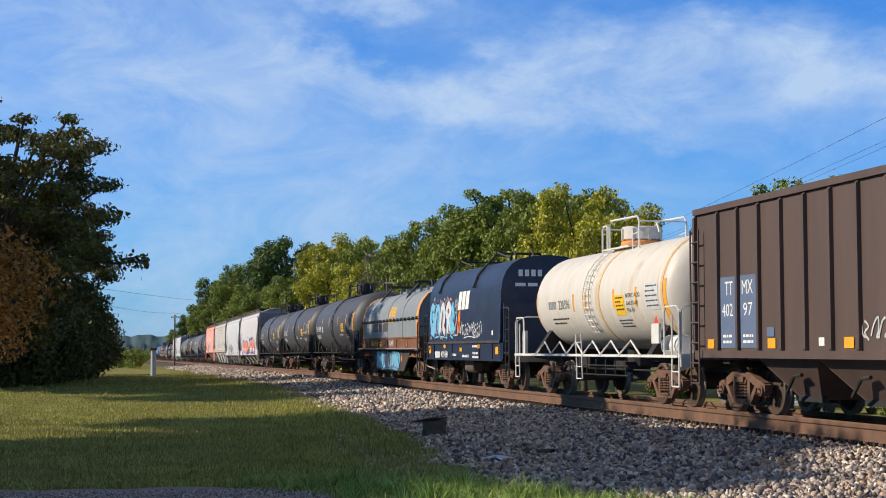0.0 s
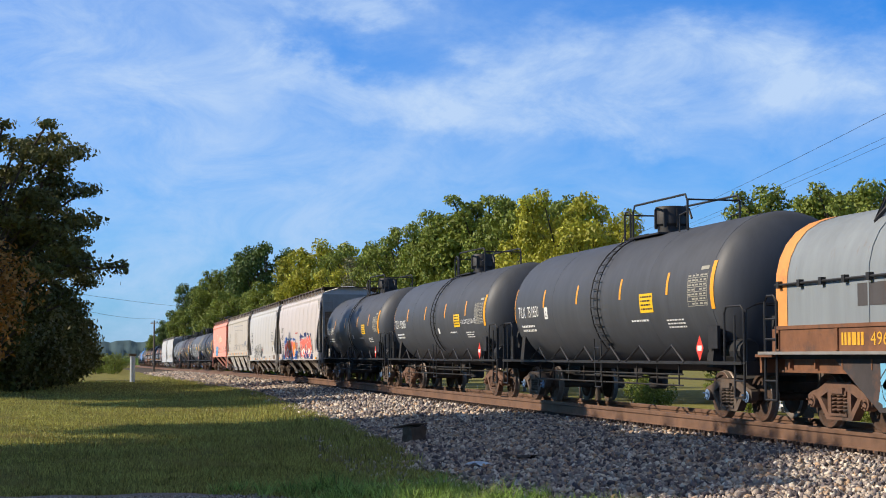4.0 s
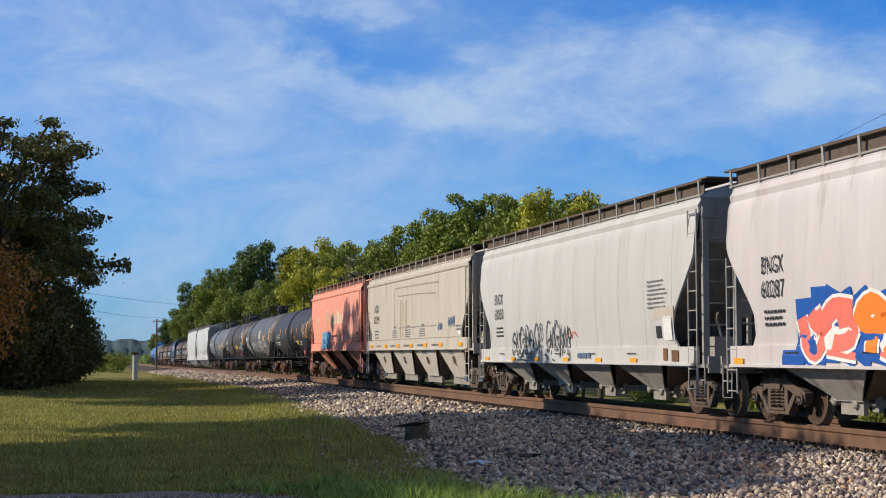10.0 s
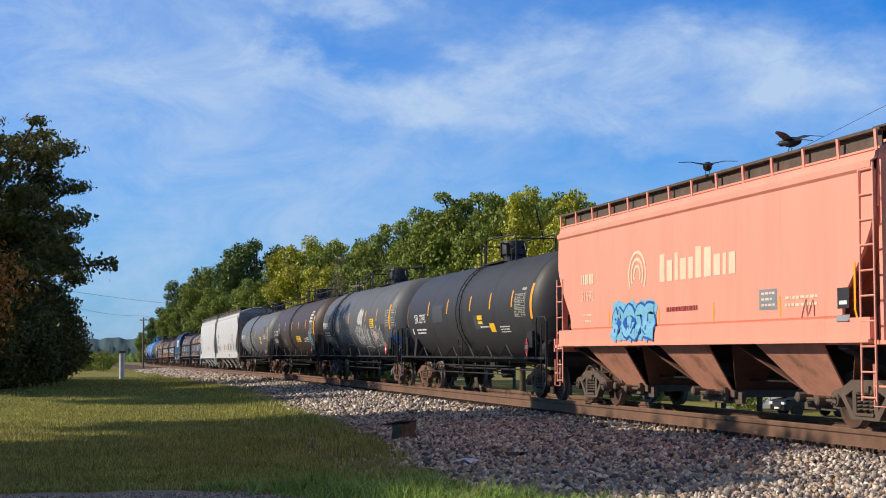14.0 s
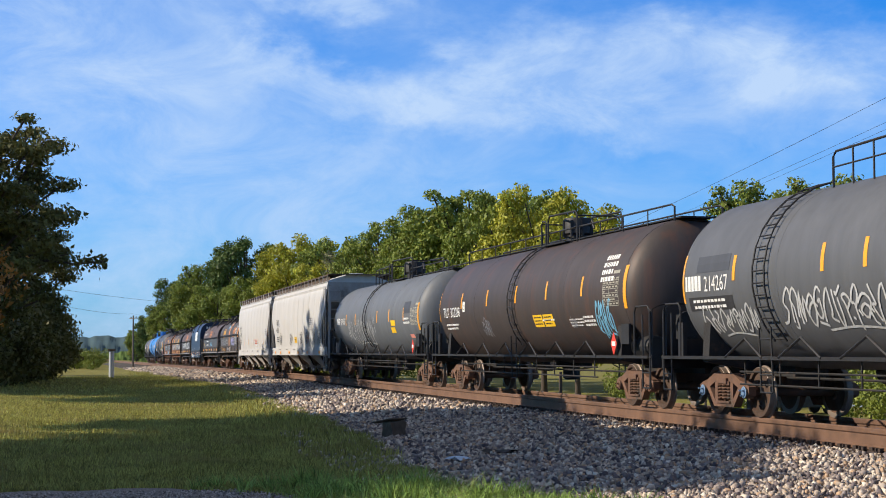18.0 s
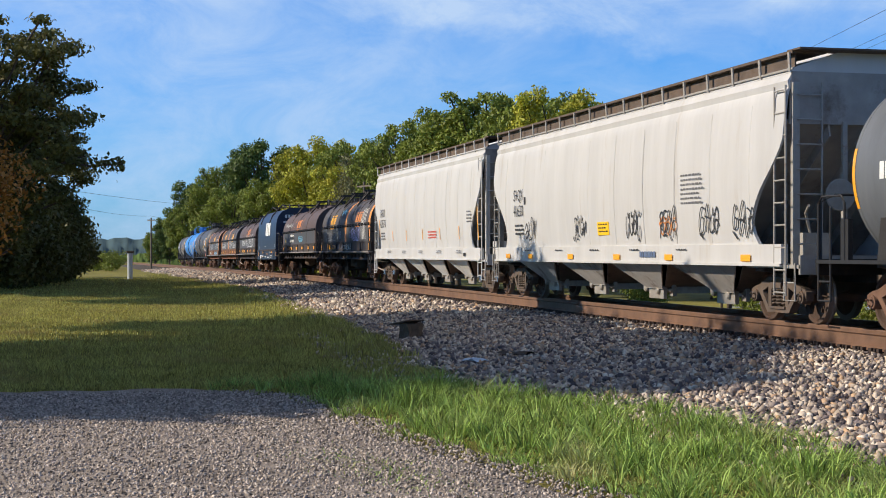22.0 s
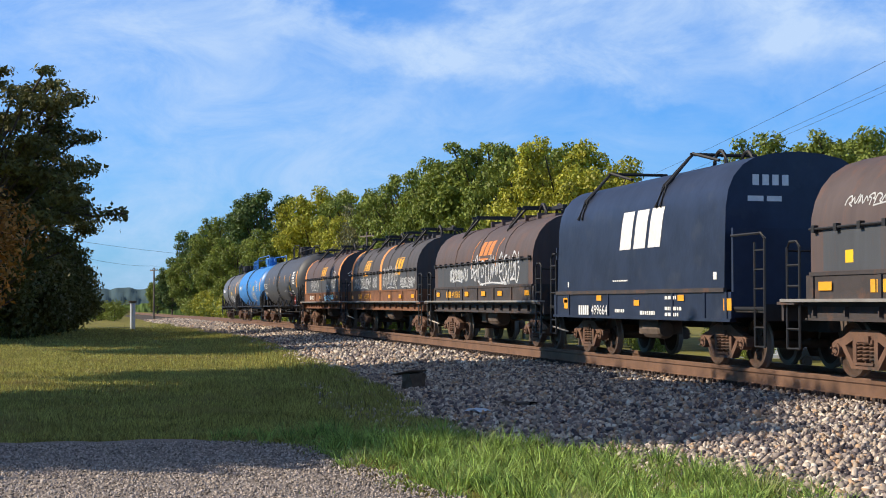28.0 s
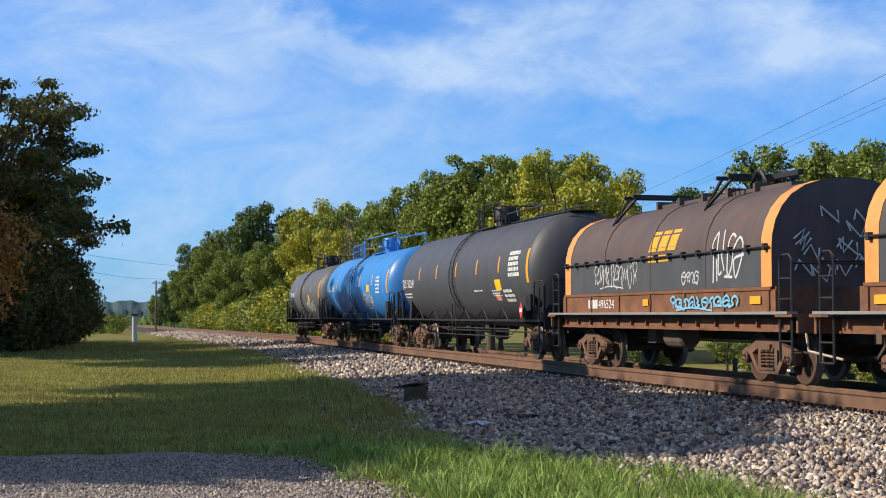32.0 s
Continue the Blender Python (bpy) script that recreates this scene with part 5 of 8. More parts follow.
    if long_walk:
        bm = B()
        a, b = long_walk
        for y in (-0.55, 0.55):
            tube(bm, [(a, y, top - 0.1), (a, y, top + 0.20), (a + 0.15, y, top + 0.26), (b - 0.15, y, top + 0.26), (b, y, top + 0.20), (b, y, top - 0.1)], 0.022, 6)
            n = int((b - a) / 1.5)
            for i in range(1, n):
                tube(bm, [(a + (b - a) * i / n, y, top - 0.1), (a + (b - a) * i / n, y, top + 0.26)], 0.016, 5)
        bbox(bm, a, b, -0.4, 0.4, top - 0.02, top + 0.01)
        part("roof_walk", bm, trim, car)
    for sy in (-1, 1):                     # curved side ladder
        bm = B()
        for s in (-0.22, 0.22):
            pts = [(ladder_x + s, sy * 1.5, 0.5), (ladder_x + s, sy * 1.53, 1.6)]
            tube(bm, pts, 0.018, 5)
            arc = []
            for k in range(11):
                a = radians(-42 + k * 12)
                arc.append((ladder_x + s + 0.0, sy * (R + 0.07) * math.cos(a), cz + (R + 0.07) * math.sin(a)))
            tube(bm, arc, 0.018, 5)
        for k in range(17):
            a = radians(-40 + k * 7.2)
            tube(bm, [(ladder_x - 0.22, sy * (R + 0.07) * math.cos(a), cz + (R + 0.07) * math.sin(a)), (ladder_x + 0.22, sy * (R + 0.07) * math.cos(a), cz + (R + 0.07) * math.sin(a))], 0.014, 5)
        for z in (0.5, 0.8, 1.1, 1.4):
            tube(bm, [(ladder_x - 0.22, sy * 1.52, z), (ladder_x + 0.22, sy * 1.52, z)], 0.015, 5)
        part("ladder", bm, trim, car)
    coupler(car, half)
    D = Decals(car, surf, skin)
    for x in stripes:                      # reflective strips, each one a piece
        Ds = Decals(car, surf, skin)
        Ds.quad("reflective_strip", m_orange, x - 0.055, x + 0.055, stripe_z[0], stripe_z[1])
        Ds.done()
    for x in (-hs + head * 0.92, hs - head * 0.92):
        Ds = Decals(car, surf, skin)
        Ds.quad("reflective_strip", m_orange, x - 0.06, x + 0.06, stripe_z[0] - 0.35, stripe_z[1] + 0.12)
        Ds.done()
    return car, D


def diamond(D, x, z=1.36, s=0.25, y=-1.53):
    bm = B()
    q = [bm.verts.new(p) for p in ((x - s * 0.75, y, z), (x, y, z - s), (x + s * 0.75, y, z), (x, y, z + s))]
    bm.faces.new(q)
    part("hazard_placard", bm, m_red_sign, D.car, "red and white diamond placard")
    bm = B()
    q = [bm.verts.new(p) for p in ((x - s * 0.42, y - 0.004, z - 0.05), (x + s * 0.42, y - 0.004, z - 0.05), (x + s * 0.42, y - 0.004, z + 0.05), (x - s * 0.42, y - 0.004, z + 0.05))]
    bm.faces.new(q)
    part("placard_band", bm, m_white, D.car)


m_red_sign = mat("red_placard", (0.72, 0.06, 0.04), 0.5, var=0.06, bump=0)


def table_panel(D, x0, x1, z0, z1):
    n = 7
    g = random.Random(int(x0 * 100))
    for i in range(n):
        for j in range(5):
            a = x0 + (x1 - x0) * (j + 0.14) / 5
            if g.random() < 0.88:
                D.quad("data_stencil", m_cell, a, a + (x1 - x0) * g.uniform(0.10, 0.16), z0 + (z1 - z0) * (i + 0.28) / n, z0 + (z1 - z0) * (i + 0.64) / n, 0.007, 1)
        D.quad("data_stencil", m_cell, x0, x1, z0 + (z1 - z0) * i / n - 0.006, z0 + (z1 - z0) * i / n + 0.006, 0.0065, 1)
    for x in (x0, x0 + (x1 - x0) * 0.4, x1):
        D.quad("data_stencil", m_cell, x - 0.008, x + 0.008, z0, z1, 0.0065)
    D.quad("data_stencil", m_cell, x0 + (x1 - x0) * 0.6, x1, z1 + 0.05, z1 + 0.12, 0.007, 1)


def standard_tank_marks(D, mark, number, nx, tx, yel=None, seed=1, wid=1.85):
    D.text(mark, nx, 2.22, 0.29, m_white, wid * 0.34)
    D.text(number, nx + wid * 0.44, 2.22, 0.29, m_white, wid * 0.54)
    D.lines(nx + 0.15, 2.02, 1.4, 2, m_white, seed=seed)
    if tx:
        table_panel(D, tx - 0.72, tx + 0.22, 2.18, 2.82)
    if yel:
        D.quad("yellow_notice", m_yellow, yel[0], yel[1], 2.12, 2.52)
        D.lines(yel[0] + 0.08, 2.47, yel[1] - yel[0] - 0.14, 4, m_ink, h=0.035, gap=0.085, seed=seed + 3, name="notice_print", lift=0.010)
    D.lines(2.2, 1.98, 1.0, 1, m_white, h=0.04, gap=0.09, seed=seed + 5)
    D.lines(4.2, 1.95, 1.0, 3, m_white, h=0.03, gap=0.07, seed=seed + 6)


# ---- covered hoppers ----
def hopper_car(name, L, paint, trim, label, style="curved", bays=4, bay_paint=None, tone="grey", blue=False, tc=None, roof_paint=None, low=None, light_gates=True, bay_shape=(0.42, 0.12, 0.98), slope_paint=None):
    car = thing(name, label, "hopper car", "cars of the freight train")
    half = L / 2
    xe = half - 0.75
    low = low or (1.02 if style == "curved" else 1.40)
    lip = low + 0.34
    if style == "curved":
        prof = [(1.52, lip), (1.56, 1.75), (1.595, 2.3), (1.60, 2.8), (1.575, 3.3), (1.53, 3.75), (1.50, 3.86), (1.47, 3.9), (1.49, 4.0), (1.44, 4.06), (1.42, 4.14)]
    else:
        prof = [(1.50, lip), (1.54, lip + 0.05), (1.54, 2.6), (1.53, 3.5), (1.52, 3.84), (1.56, 3.88), (1.56, 3.96), (1.49, 4.0), (1.47, 4.1)]
    prof = [(y, z + 0.13 * max(0.0, z - 3.0)) for y, z in prof]
    zs = np.array([p[1] for p in prof])
    ys = np.array([p[0] for p in prof])

    def surf(z):
        if z < lip:
            return 1.575
        return float(np.interp(z, zs, ys)) + (0.012 if style == "curved" else 0.0)

    cut = 1.25 if style == "curved" else 0.95

    def ext(z):
        if z > 3.25:
            return xe
        u = (3.25 - z) / (3.25 - lip)
        if style == "curved":
            return xe - cut * math.sin(min(u * 1.15, 1) * math.pi / 2) ** 1.6 + 0.25 * max(0, u - 0.85) / 0.15
        return xe - cut * min(u * 1.25, 1) ** 1.3

    rows = []
    for a, b in zip(prof, prof[1:]):
        n = max(1, int(round((b[1] - a[1]) / 0.16)))
        rows += [(a[0] + (b[0] - a[0]) * i / n, a[1] + (b[1] - a[1]) * i / n) for i in range(n)]
    rows.append(prof[-1])
    for sy in (-1, 1):
        bm = B()
        cols = np.linspace(-1, 1, 41)
        outer, inner = [], []
        for y, z in rows:
            e = ext(z)
            # panels bow faintly between the seams
            outer.append([bm.verts.new((c * e, sy * (y + (0.012 * math.sin((c * e) * 4.1) if style == "curved" and z < 3.8 else 0)), z)) for c in cols])
            inner.append([bm.verts.new((c * e, sy * (y - 0.05), z)) for c in cols])
        for G in (outer, inner):
            for i in range(len(G) - 1):
                for j in range(len(cols) - 1):
                    bm.faces.new((G[i][j], G[i][j + 1], G[i + 1][j + 1], G[i + 1][j]))
        for i in range(len(rows) - 1):
            for j in (0, -1):
                bm.faces.new((outer[i][j], outer[i + 1][j], inner[i + 1][j], inner[i][j]))
        for i in (0, -1):
            for j in range(len(cols) - 1):
                bm.faces.new((outer[i][j], outer[i][j + 1], inner[i][j + 1], inner[i][j]))
        part("side_wall", bm, paint, car, smooth=30)
        bm = B()
        bbox(bm, -xe + 0.1, xe - 0.1, sy * 1.5 - 0.06, sy * 1.5 + 0.06, low, lip + 0.01)
        bbox(bm, -xe + 0.1, xe - 0.1, sy * 1.5 - 0.09, sy * 1.5 + 0.09, low - 0.03, low + 0.02)
        part("side_sill", bm, paint, car)
        if style == "curved":
            for i in range(10):            # upright seams
                x = -xe * 0.86 + xe * 1.72 * i / 9
                bm = B()
                pts = [(x, sy * (surf(z) + 0.012), z) for z in np.linspace(lip + 0.05, 3.82, 9)]
                for a, b in zip(pts, pts[1:]):
                    q = [bm.verts.new(p) for p in ((a[0] - 0.02, a[1] - sy * 0.026, a[2]), (a[0], a[1] - sy * 0.014, a[2]), (b[0], b[1] - sy * 0.014, b[2]), (b[0] - 0.02, b[1] - sy * 0.026, b[2]))]
                    bm.faces.new(q)
                    q = [bm.verts.new(p) for p in ((a[0] + 0.02, a[1] - sy * 0.026, a[2]), (a[0], a[1] - sy * 0.014, a[2]), (b[0], b[1] - sy * 0.014, b[2]), (b[0] + 0.02, b[1] - sy * 0.026, b[2]))]
                    bm.faces.new(q)
                part("seam", bm, paint, car)
    # ends: upper bulkhead and slope sheet
    for s in (-1, 1):
        bm = B()
        slab(bm, [(s * (xe - 0.04), -1.46, 3.4), (s * (xe - 0.04), 1.46, 3.4), (s * (xe - 0.04), 1.42, prof[-1][1]), (s * (xe - 0.04), -1.42, prof[-1][1])], 0.05)
        slab(bm, [(s * (xe - 0.05), -1.47, 3.45), (s * (xe - 0.05), 1.47, 3.45), (s * (xe - 3.3), 1.47, low), (s * (xe - 3.3), -1.47, low)], 0.05)
        part("slope_sheet", bm, p_slope if style == "curved" else paint, car)
        for y in (-0.7, 0.0, 0.7):
            bm = B()
            slab(bm, [(s * (xe - 0.02), y, 3.4), (s * (xe - 3.2), y, low + 0.05), (s * (xe - 3.15), y, low - 0.12), (s * (xe + 0.02), y, 3.2)], 0.03)
            part("slope_rib", bm, p_slope if style == "curved" else paint, car)
        bm = B()                           # end frame, posts and platform
        for y in (-1.36, 1.36):
            bbox(bm, s * (xe + 0.02) - 0.05, s * (xe + 0.02) + 0.05, y - 0.06, y + 0.06, low, 4.1)
        for y in (-0.45, 0.45):
            bbox(bm, s * (xe + 0.02) - 0.04, s * (xe + 0.02) + 0.04, y - 0.04, y + 0.04, low, 3.45)
        bbox(bm, min(s * (half - 0.28), s * (xe - 1.6)), max(s * (half - 0.28), s * (xe - 1.6)), -1.5, 1.5, low - 0.06, low + 0.0)
        bbox(bm, s * (half - 0.3) - 0.03, s * (half - 0.3) + 0.03, -1.5, 1.5, low - 0.16, low + 0.16)
        part("end_frame", bm, trim, car)
        for y in (-1.55, 1.55):
            bm = B()
            ladder(bm, s * (xe - 0.16), y, 0.50, 3.0 if s < 0 else 4.05, 0.42, 0.019, 0.38)
            part("ladder", bm, trim, car)
        bm = B()
        for z in np.arange(low + 0.35, 4.1, 0.42):
            tube(bm, [(s * (xe + 0.09), -1.36, z), (s * (xe + 0.09), -0.9, z)], 0.016, 5)
        tube(bm, [(s * (xe + 0.09), -0.9, low), (s * (xe + 0.09), -0.9, 4.1)], 0.018, 5)
        part("end_ladder", bm, trim, car)
    bm = B()                               # brake gear on the trailing platform
    bbox(bm, xe - 0.9, xe - 0.5, -0.95, -0.45, low, low + 0.55)
    wheel = B()
    lathe(wheel, [(0.26, xe + 0.14), (0.28, xe + 0.16), (0.26, xe + 0.18)], 16, "x", (0, -0.6, 2.2))
    part("brake_wheel", wheel, trim, car)
    tank = B()
    lathe(tank, [(0.15, -0.4), (0.19, -0.36), (0.19, 0.36), (0.15, 0.4)], 12, "x", (-xe + 1.0, -0.7, low + 0.25))
    part("air_tank", tank, trim, car)
    tube(bm, [(xe - 0.7, -0.7, low + 0.5), (xe - 0.5, -0.9, low + 0.9), (xe, -1.1, low + 1.0)], 0.025, 6)
    part("brake_gear", bm, trim, car)
    # roof
    bm = B()
    zt = prof[-1][1]
    prism_x(bm, [(-1.43, zt - 0.02), (-1.38, zt + 0.07), (-0.55, zt + 0.34), (0.55, zt + 0.34), (1.38, zt + 0.07), (1.43, zt - 0.02)], -xe, xe)
    part("roof", bm, roof_paint or paint, car)
    for i in range(4):
        x = -xe * 0.72 + xe * 1.44 * i / 3
        bm = B()
        bbox(bm, x - xe * 0.21, x + xe * 0.21, -0.34, 0.34, zt + 0.34, zt + 0.44)
        bmesh.ops.bevel(bm, geom=bm.edges[:], offset=0.03, segments=1, affect="EDGES")
        part("hatch", bm, roof_paint or paint, car)
    for s in (-1, 1):
        bm = B()
        bbox(bm, s * (xe + 0.12) - 0.24, s * (xe + 0.12) + 0.24, -1.44, 1.44, zt + 0.335, zt + 0.365)
        part("end_walkway", bm, m_steel_grey, car, "dark steel grating across the car's end")
    for sy in (-1, 1):
        bm = B()
        bbox(bm, -xe - 0.1, xe + 0.1, sy * 1.12 - 0.30, sy * 1.12 + 0.30, zt + 0.30, zt + 0.33)
        part("running_board", bm, m_steel_grey, car, "dark steel grating walkway")
        bm = B()
        bbox(bm, -xe - 0.1, xe + 0.1, sy * 1.44 - 0.012, sy * 1.44 + 0.012, zt + 0.298, zt + 0.345)
        part("board_edge", bm, m_steel_grey, car)
        bm = B()
        bbox(bm, -xe, xe, sy * 1.34 - 0.01, sy * 1.34 + 0.01, zt + 0.07, zt + 0.298)
        part("board_fascia", bm, m_steel_grey, car)
        bm = B()
        bbox(bm, -xe - 0.1, xe + 0.1, sy * 1.44 - 0.012, sy * 1.44 + 0.012, zt + 0.02, zt + 0.05)
        n = int(L / 1.22)
        for i in range(n + 1):
            x = -xe + 2 * xe * i / n
            slab(bm, [(x - 0.035, sy * 1.43, zt), (x + 0.035, sy * 1.43, zt), (x + 0.035, sy * 1.45, zt + 0.32), (x - 0.035, sy * 1.45, zt + 0.32)], 0.03)
        part("board_bracket", bm, trim if roof_paint is None else roof_paint, car)
    # bays
    bp = bay_paint or p_bay_grey
    span = 2 * (xe - 1.85) if style == "curved" else 2 * (xe - 0.75)
    wb = span / bays
    for i in range(bays):
        cx = -span / 2 + wb * (i + 0.5)
        tw, bw, yb = wb * bay_shape[0], wb * bay_shape[1], bay_shape[2]
        ts = wb * 0.49
        for sy in (-1, 1):
            bm = B()
            slab(bm, [(cx - tw, sy * 1.44, low), (cx + tw, sy * 1.44, low), (cx + bw, sy * yb, 0.48), (cx - bw, sy * yb, 0.48)], 0.03 * sy)
            part("bay_side", bm, bp, car)
        for s in (-1, 1):
            bm = B()
            slab(bm, [(cx + s * ts, -1.41, low), (cx + s * ts, 1.41, low), (cx + s * bw, yb - 0.04, 0.48), (cx + s * bw, 0.04 - yb, 0.48)], 0.03)
            # slope sheets get a darker colour for the shade under the body
            part("bay_slope", bm, slope_paint or p_slope_shade, car)
        bm = B()
        bbox(bm, cx - bw - 0.08, cx + bw + 0.12, -0.72, 0.72, 0.36, 0.50)
        wg = 0.3 if style == "flat" else -0.02
        bbox(bm, cx - bw - wg, cx + bw + wg, -yb + 0.02, -yb + 0.10, 0.24, 0.46)
        bbox(bm, cx - bw - 0.05, cx + bw + 0.05, -yb - 0.03, -yb + 0.06, 0.455, 0.495)
        lathe(bm, [(0.06, -1.02), (0.09, -1.0), (0.09, -0.86), (0.05, -0.84), (0.05, -0.6)], 10, "y", (cx - 0.55, 0, 0.46))
        lathe(bm, [(0.06, -1.02), (0.085, -1.0), (0.085, -0.86), (0.05, -0.84), (0.05, -0.6)], 10, "y", (cx + 0.15, 0, 0.42))
        tube(bm, [(cx - 0.9, -0.86, 0.44), (cx + 0.6, -0.86, 0.42)], 0.03, 6)
        prism(bm, [(cx + 0.35, 0.30), (cx + 0.52, 0.55), (cx + 0.58, 0.55), (cx + 0.6, 0.30)], -0.82, -0.74)
        part("outlet_gate", bm, p_gate if light_gates else m_steel_grey, car)
    bm = B()
    bbox(bm, -half + 0.3, half - 0.3, -0.2, 0.2, 0.72, 1.0)
    tube(bm, [(-xe + 2, -0.5, 0.7), (xe - 2, -0.5, 0.7)], 0.022, 5)
    part("center_sill", bm, m_frame, car)
    tcx = tc or half - 1.6
    for s in (-1, 1):
        bm = B()
        prism_x(bm, [(-1.45, low - 0.12), (-1.45, low), (1.45, low), (1.45, low - 0.12), (0.4, 0.80), (-0.4, 0.80)], s * tcx - 0.16, s * tcx + 0.16)
        part("body_bolster", bm, m_frame, car)
        truck(car, s * tcx, tone, blue)
    end_steps(car, half, trim)
    coupler(car, half)
    return car, Decals(car, surf)


# shade between the bays is mixed into this colour, with random grime on top
p_slope_shade = mat("grimy_slope_paint_with_shade", (0.15, 0.115, 0.09), 0.8, var=0.25, scale=2, bump=0.15, stain=(0.07, 0.055, 0.045), amount=0.4)
p_bay_grey = mat("grey_bay_paint", (0.40, 0.37, 0.34), 0.75, var=0.2, scale=2, bump=0.15, stain=(0.13, 0.10, 0.085), amount=0.4)
# same for the salmon car: red-brown darkened as shade, plus grime
p_salmon_shade = mat("grimy_red_brown_slope_with_shade", (0.17, 0.075, 0.05), 0.8, var=0.25, scale=2, bump=0.15, stain=(0.08, 0.045, 0.035), amount=0.4)
p_gate = mat("light_gate_metal", (0.36, 0.33, 0.29), 0.6, 0.3, var=0.25, scale=6, bump=0.2, stain=(0.2, 0.15, 0.1), amount=0.35)


# ---- coil cars ----
HOOD = [(1.47, 1.68), (1.47, 2.40), (1.455, 2.62), (1.39, 2.88), (1.27, 3.12), (1.08, 3.34), (0.82, 3.50), (0.5, 3.60), (0.2, 3.645), (0.0, 3.65)]


def profile_surf(prof, below=None):
    pr = [p for p in prof if p[1] <= prof[-1][1]]
    zs, ys = np.array([p[1] for p in pr]), np.array([p[0] for p in pr])

    def surf(z):
        if z < zs[0] and below:
            return below
        return float(np.interp(z, zs, ys))
    return surf


def shell_x(bm, prof, x0, x1, grow=0.0, caps=True):
    poly = [(-(y + grow), z + grow * (z > 2.4)) for y, z in prof] + [(y + grow, z + grow * (z > 2.4)) for y, z in reversed(prof[:-1])]
    n = max(1, int((x1 - x0) / 0.9))
    rings = [[bm.verts.new((x0 + (x1 - x0) * i / n, y, z)) for y, z in poly] for i in range(n + 1)]
    for a, b in zip(rings, rings[1:]):
        for k in range(len(poly)):
            j = (k + 1) % len(poly)
            bm.faces.new((a[k], a[j], b[j], b[k]))
    if caps:
        bm.faces.new(rings[0])
        bm.faces.new(rings[-1][::-1])


def lift_frame(car, x, top, material, ring=True):
    """Lifting bracket with legs, cross bar and guard loop on a hood's crown."""
    bm = B()
    for sy in (-1, 1):
        tube(bm, [(x - 0.28, sy * 0.62, top + 0.32), (x, sy * 1.12, top - 0.34), (x + 0.28, sy * 0.62, top + 0.32)], 0.035, 6)
        tube(bm, [(x, sy * 0.55, top + 0.30), (x, sy * 1.12, top - 0.34)], 0.03, 6)
    bbox(bm, x - 0.32, x - 0.25, -0.75, 0.75, top + 0.28, top + 0.36)
    bbox(bm, x + 0.25, x + 0.32, -0.75, 0.75, top + 0.28, top + 0.36)
    if ring:
        pts = [(x + 0.62 + 0.34 * math.cos(a), -0.25, top - 0.02 + 0.42 * math.sin(a)) for a in np.linspace(0, math.pi, 9)]
        tube(bm, pts, 0.05, 6)
        tube(bm, [(p[0], 0.25, p[2]) for p in pts], 0.05, 6)
        bbox(bm, x + 0.3, x + 1.9, -0.06, 0.06, top + 0.22, top + 0.32)
    part("lifting_frame", bm, material, car)


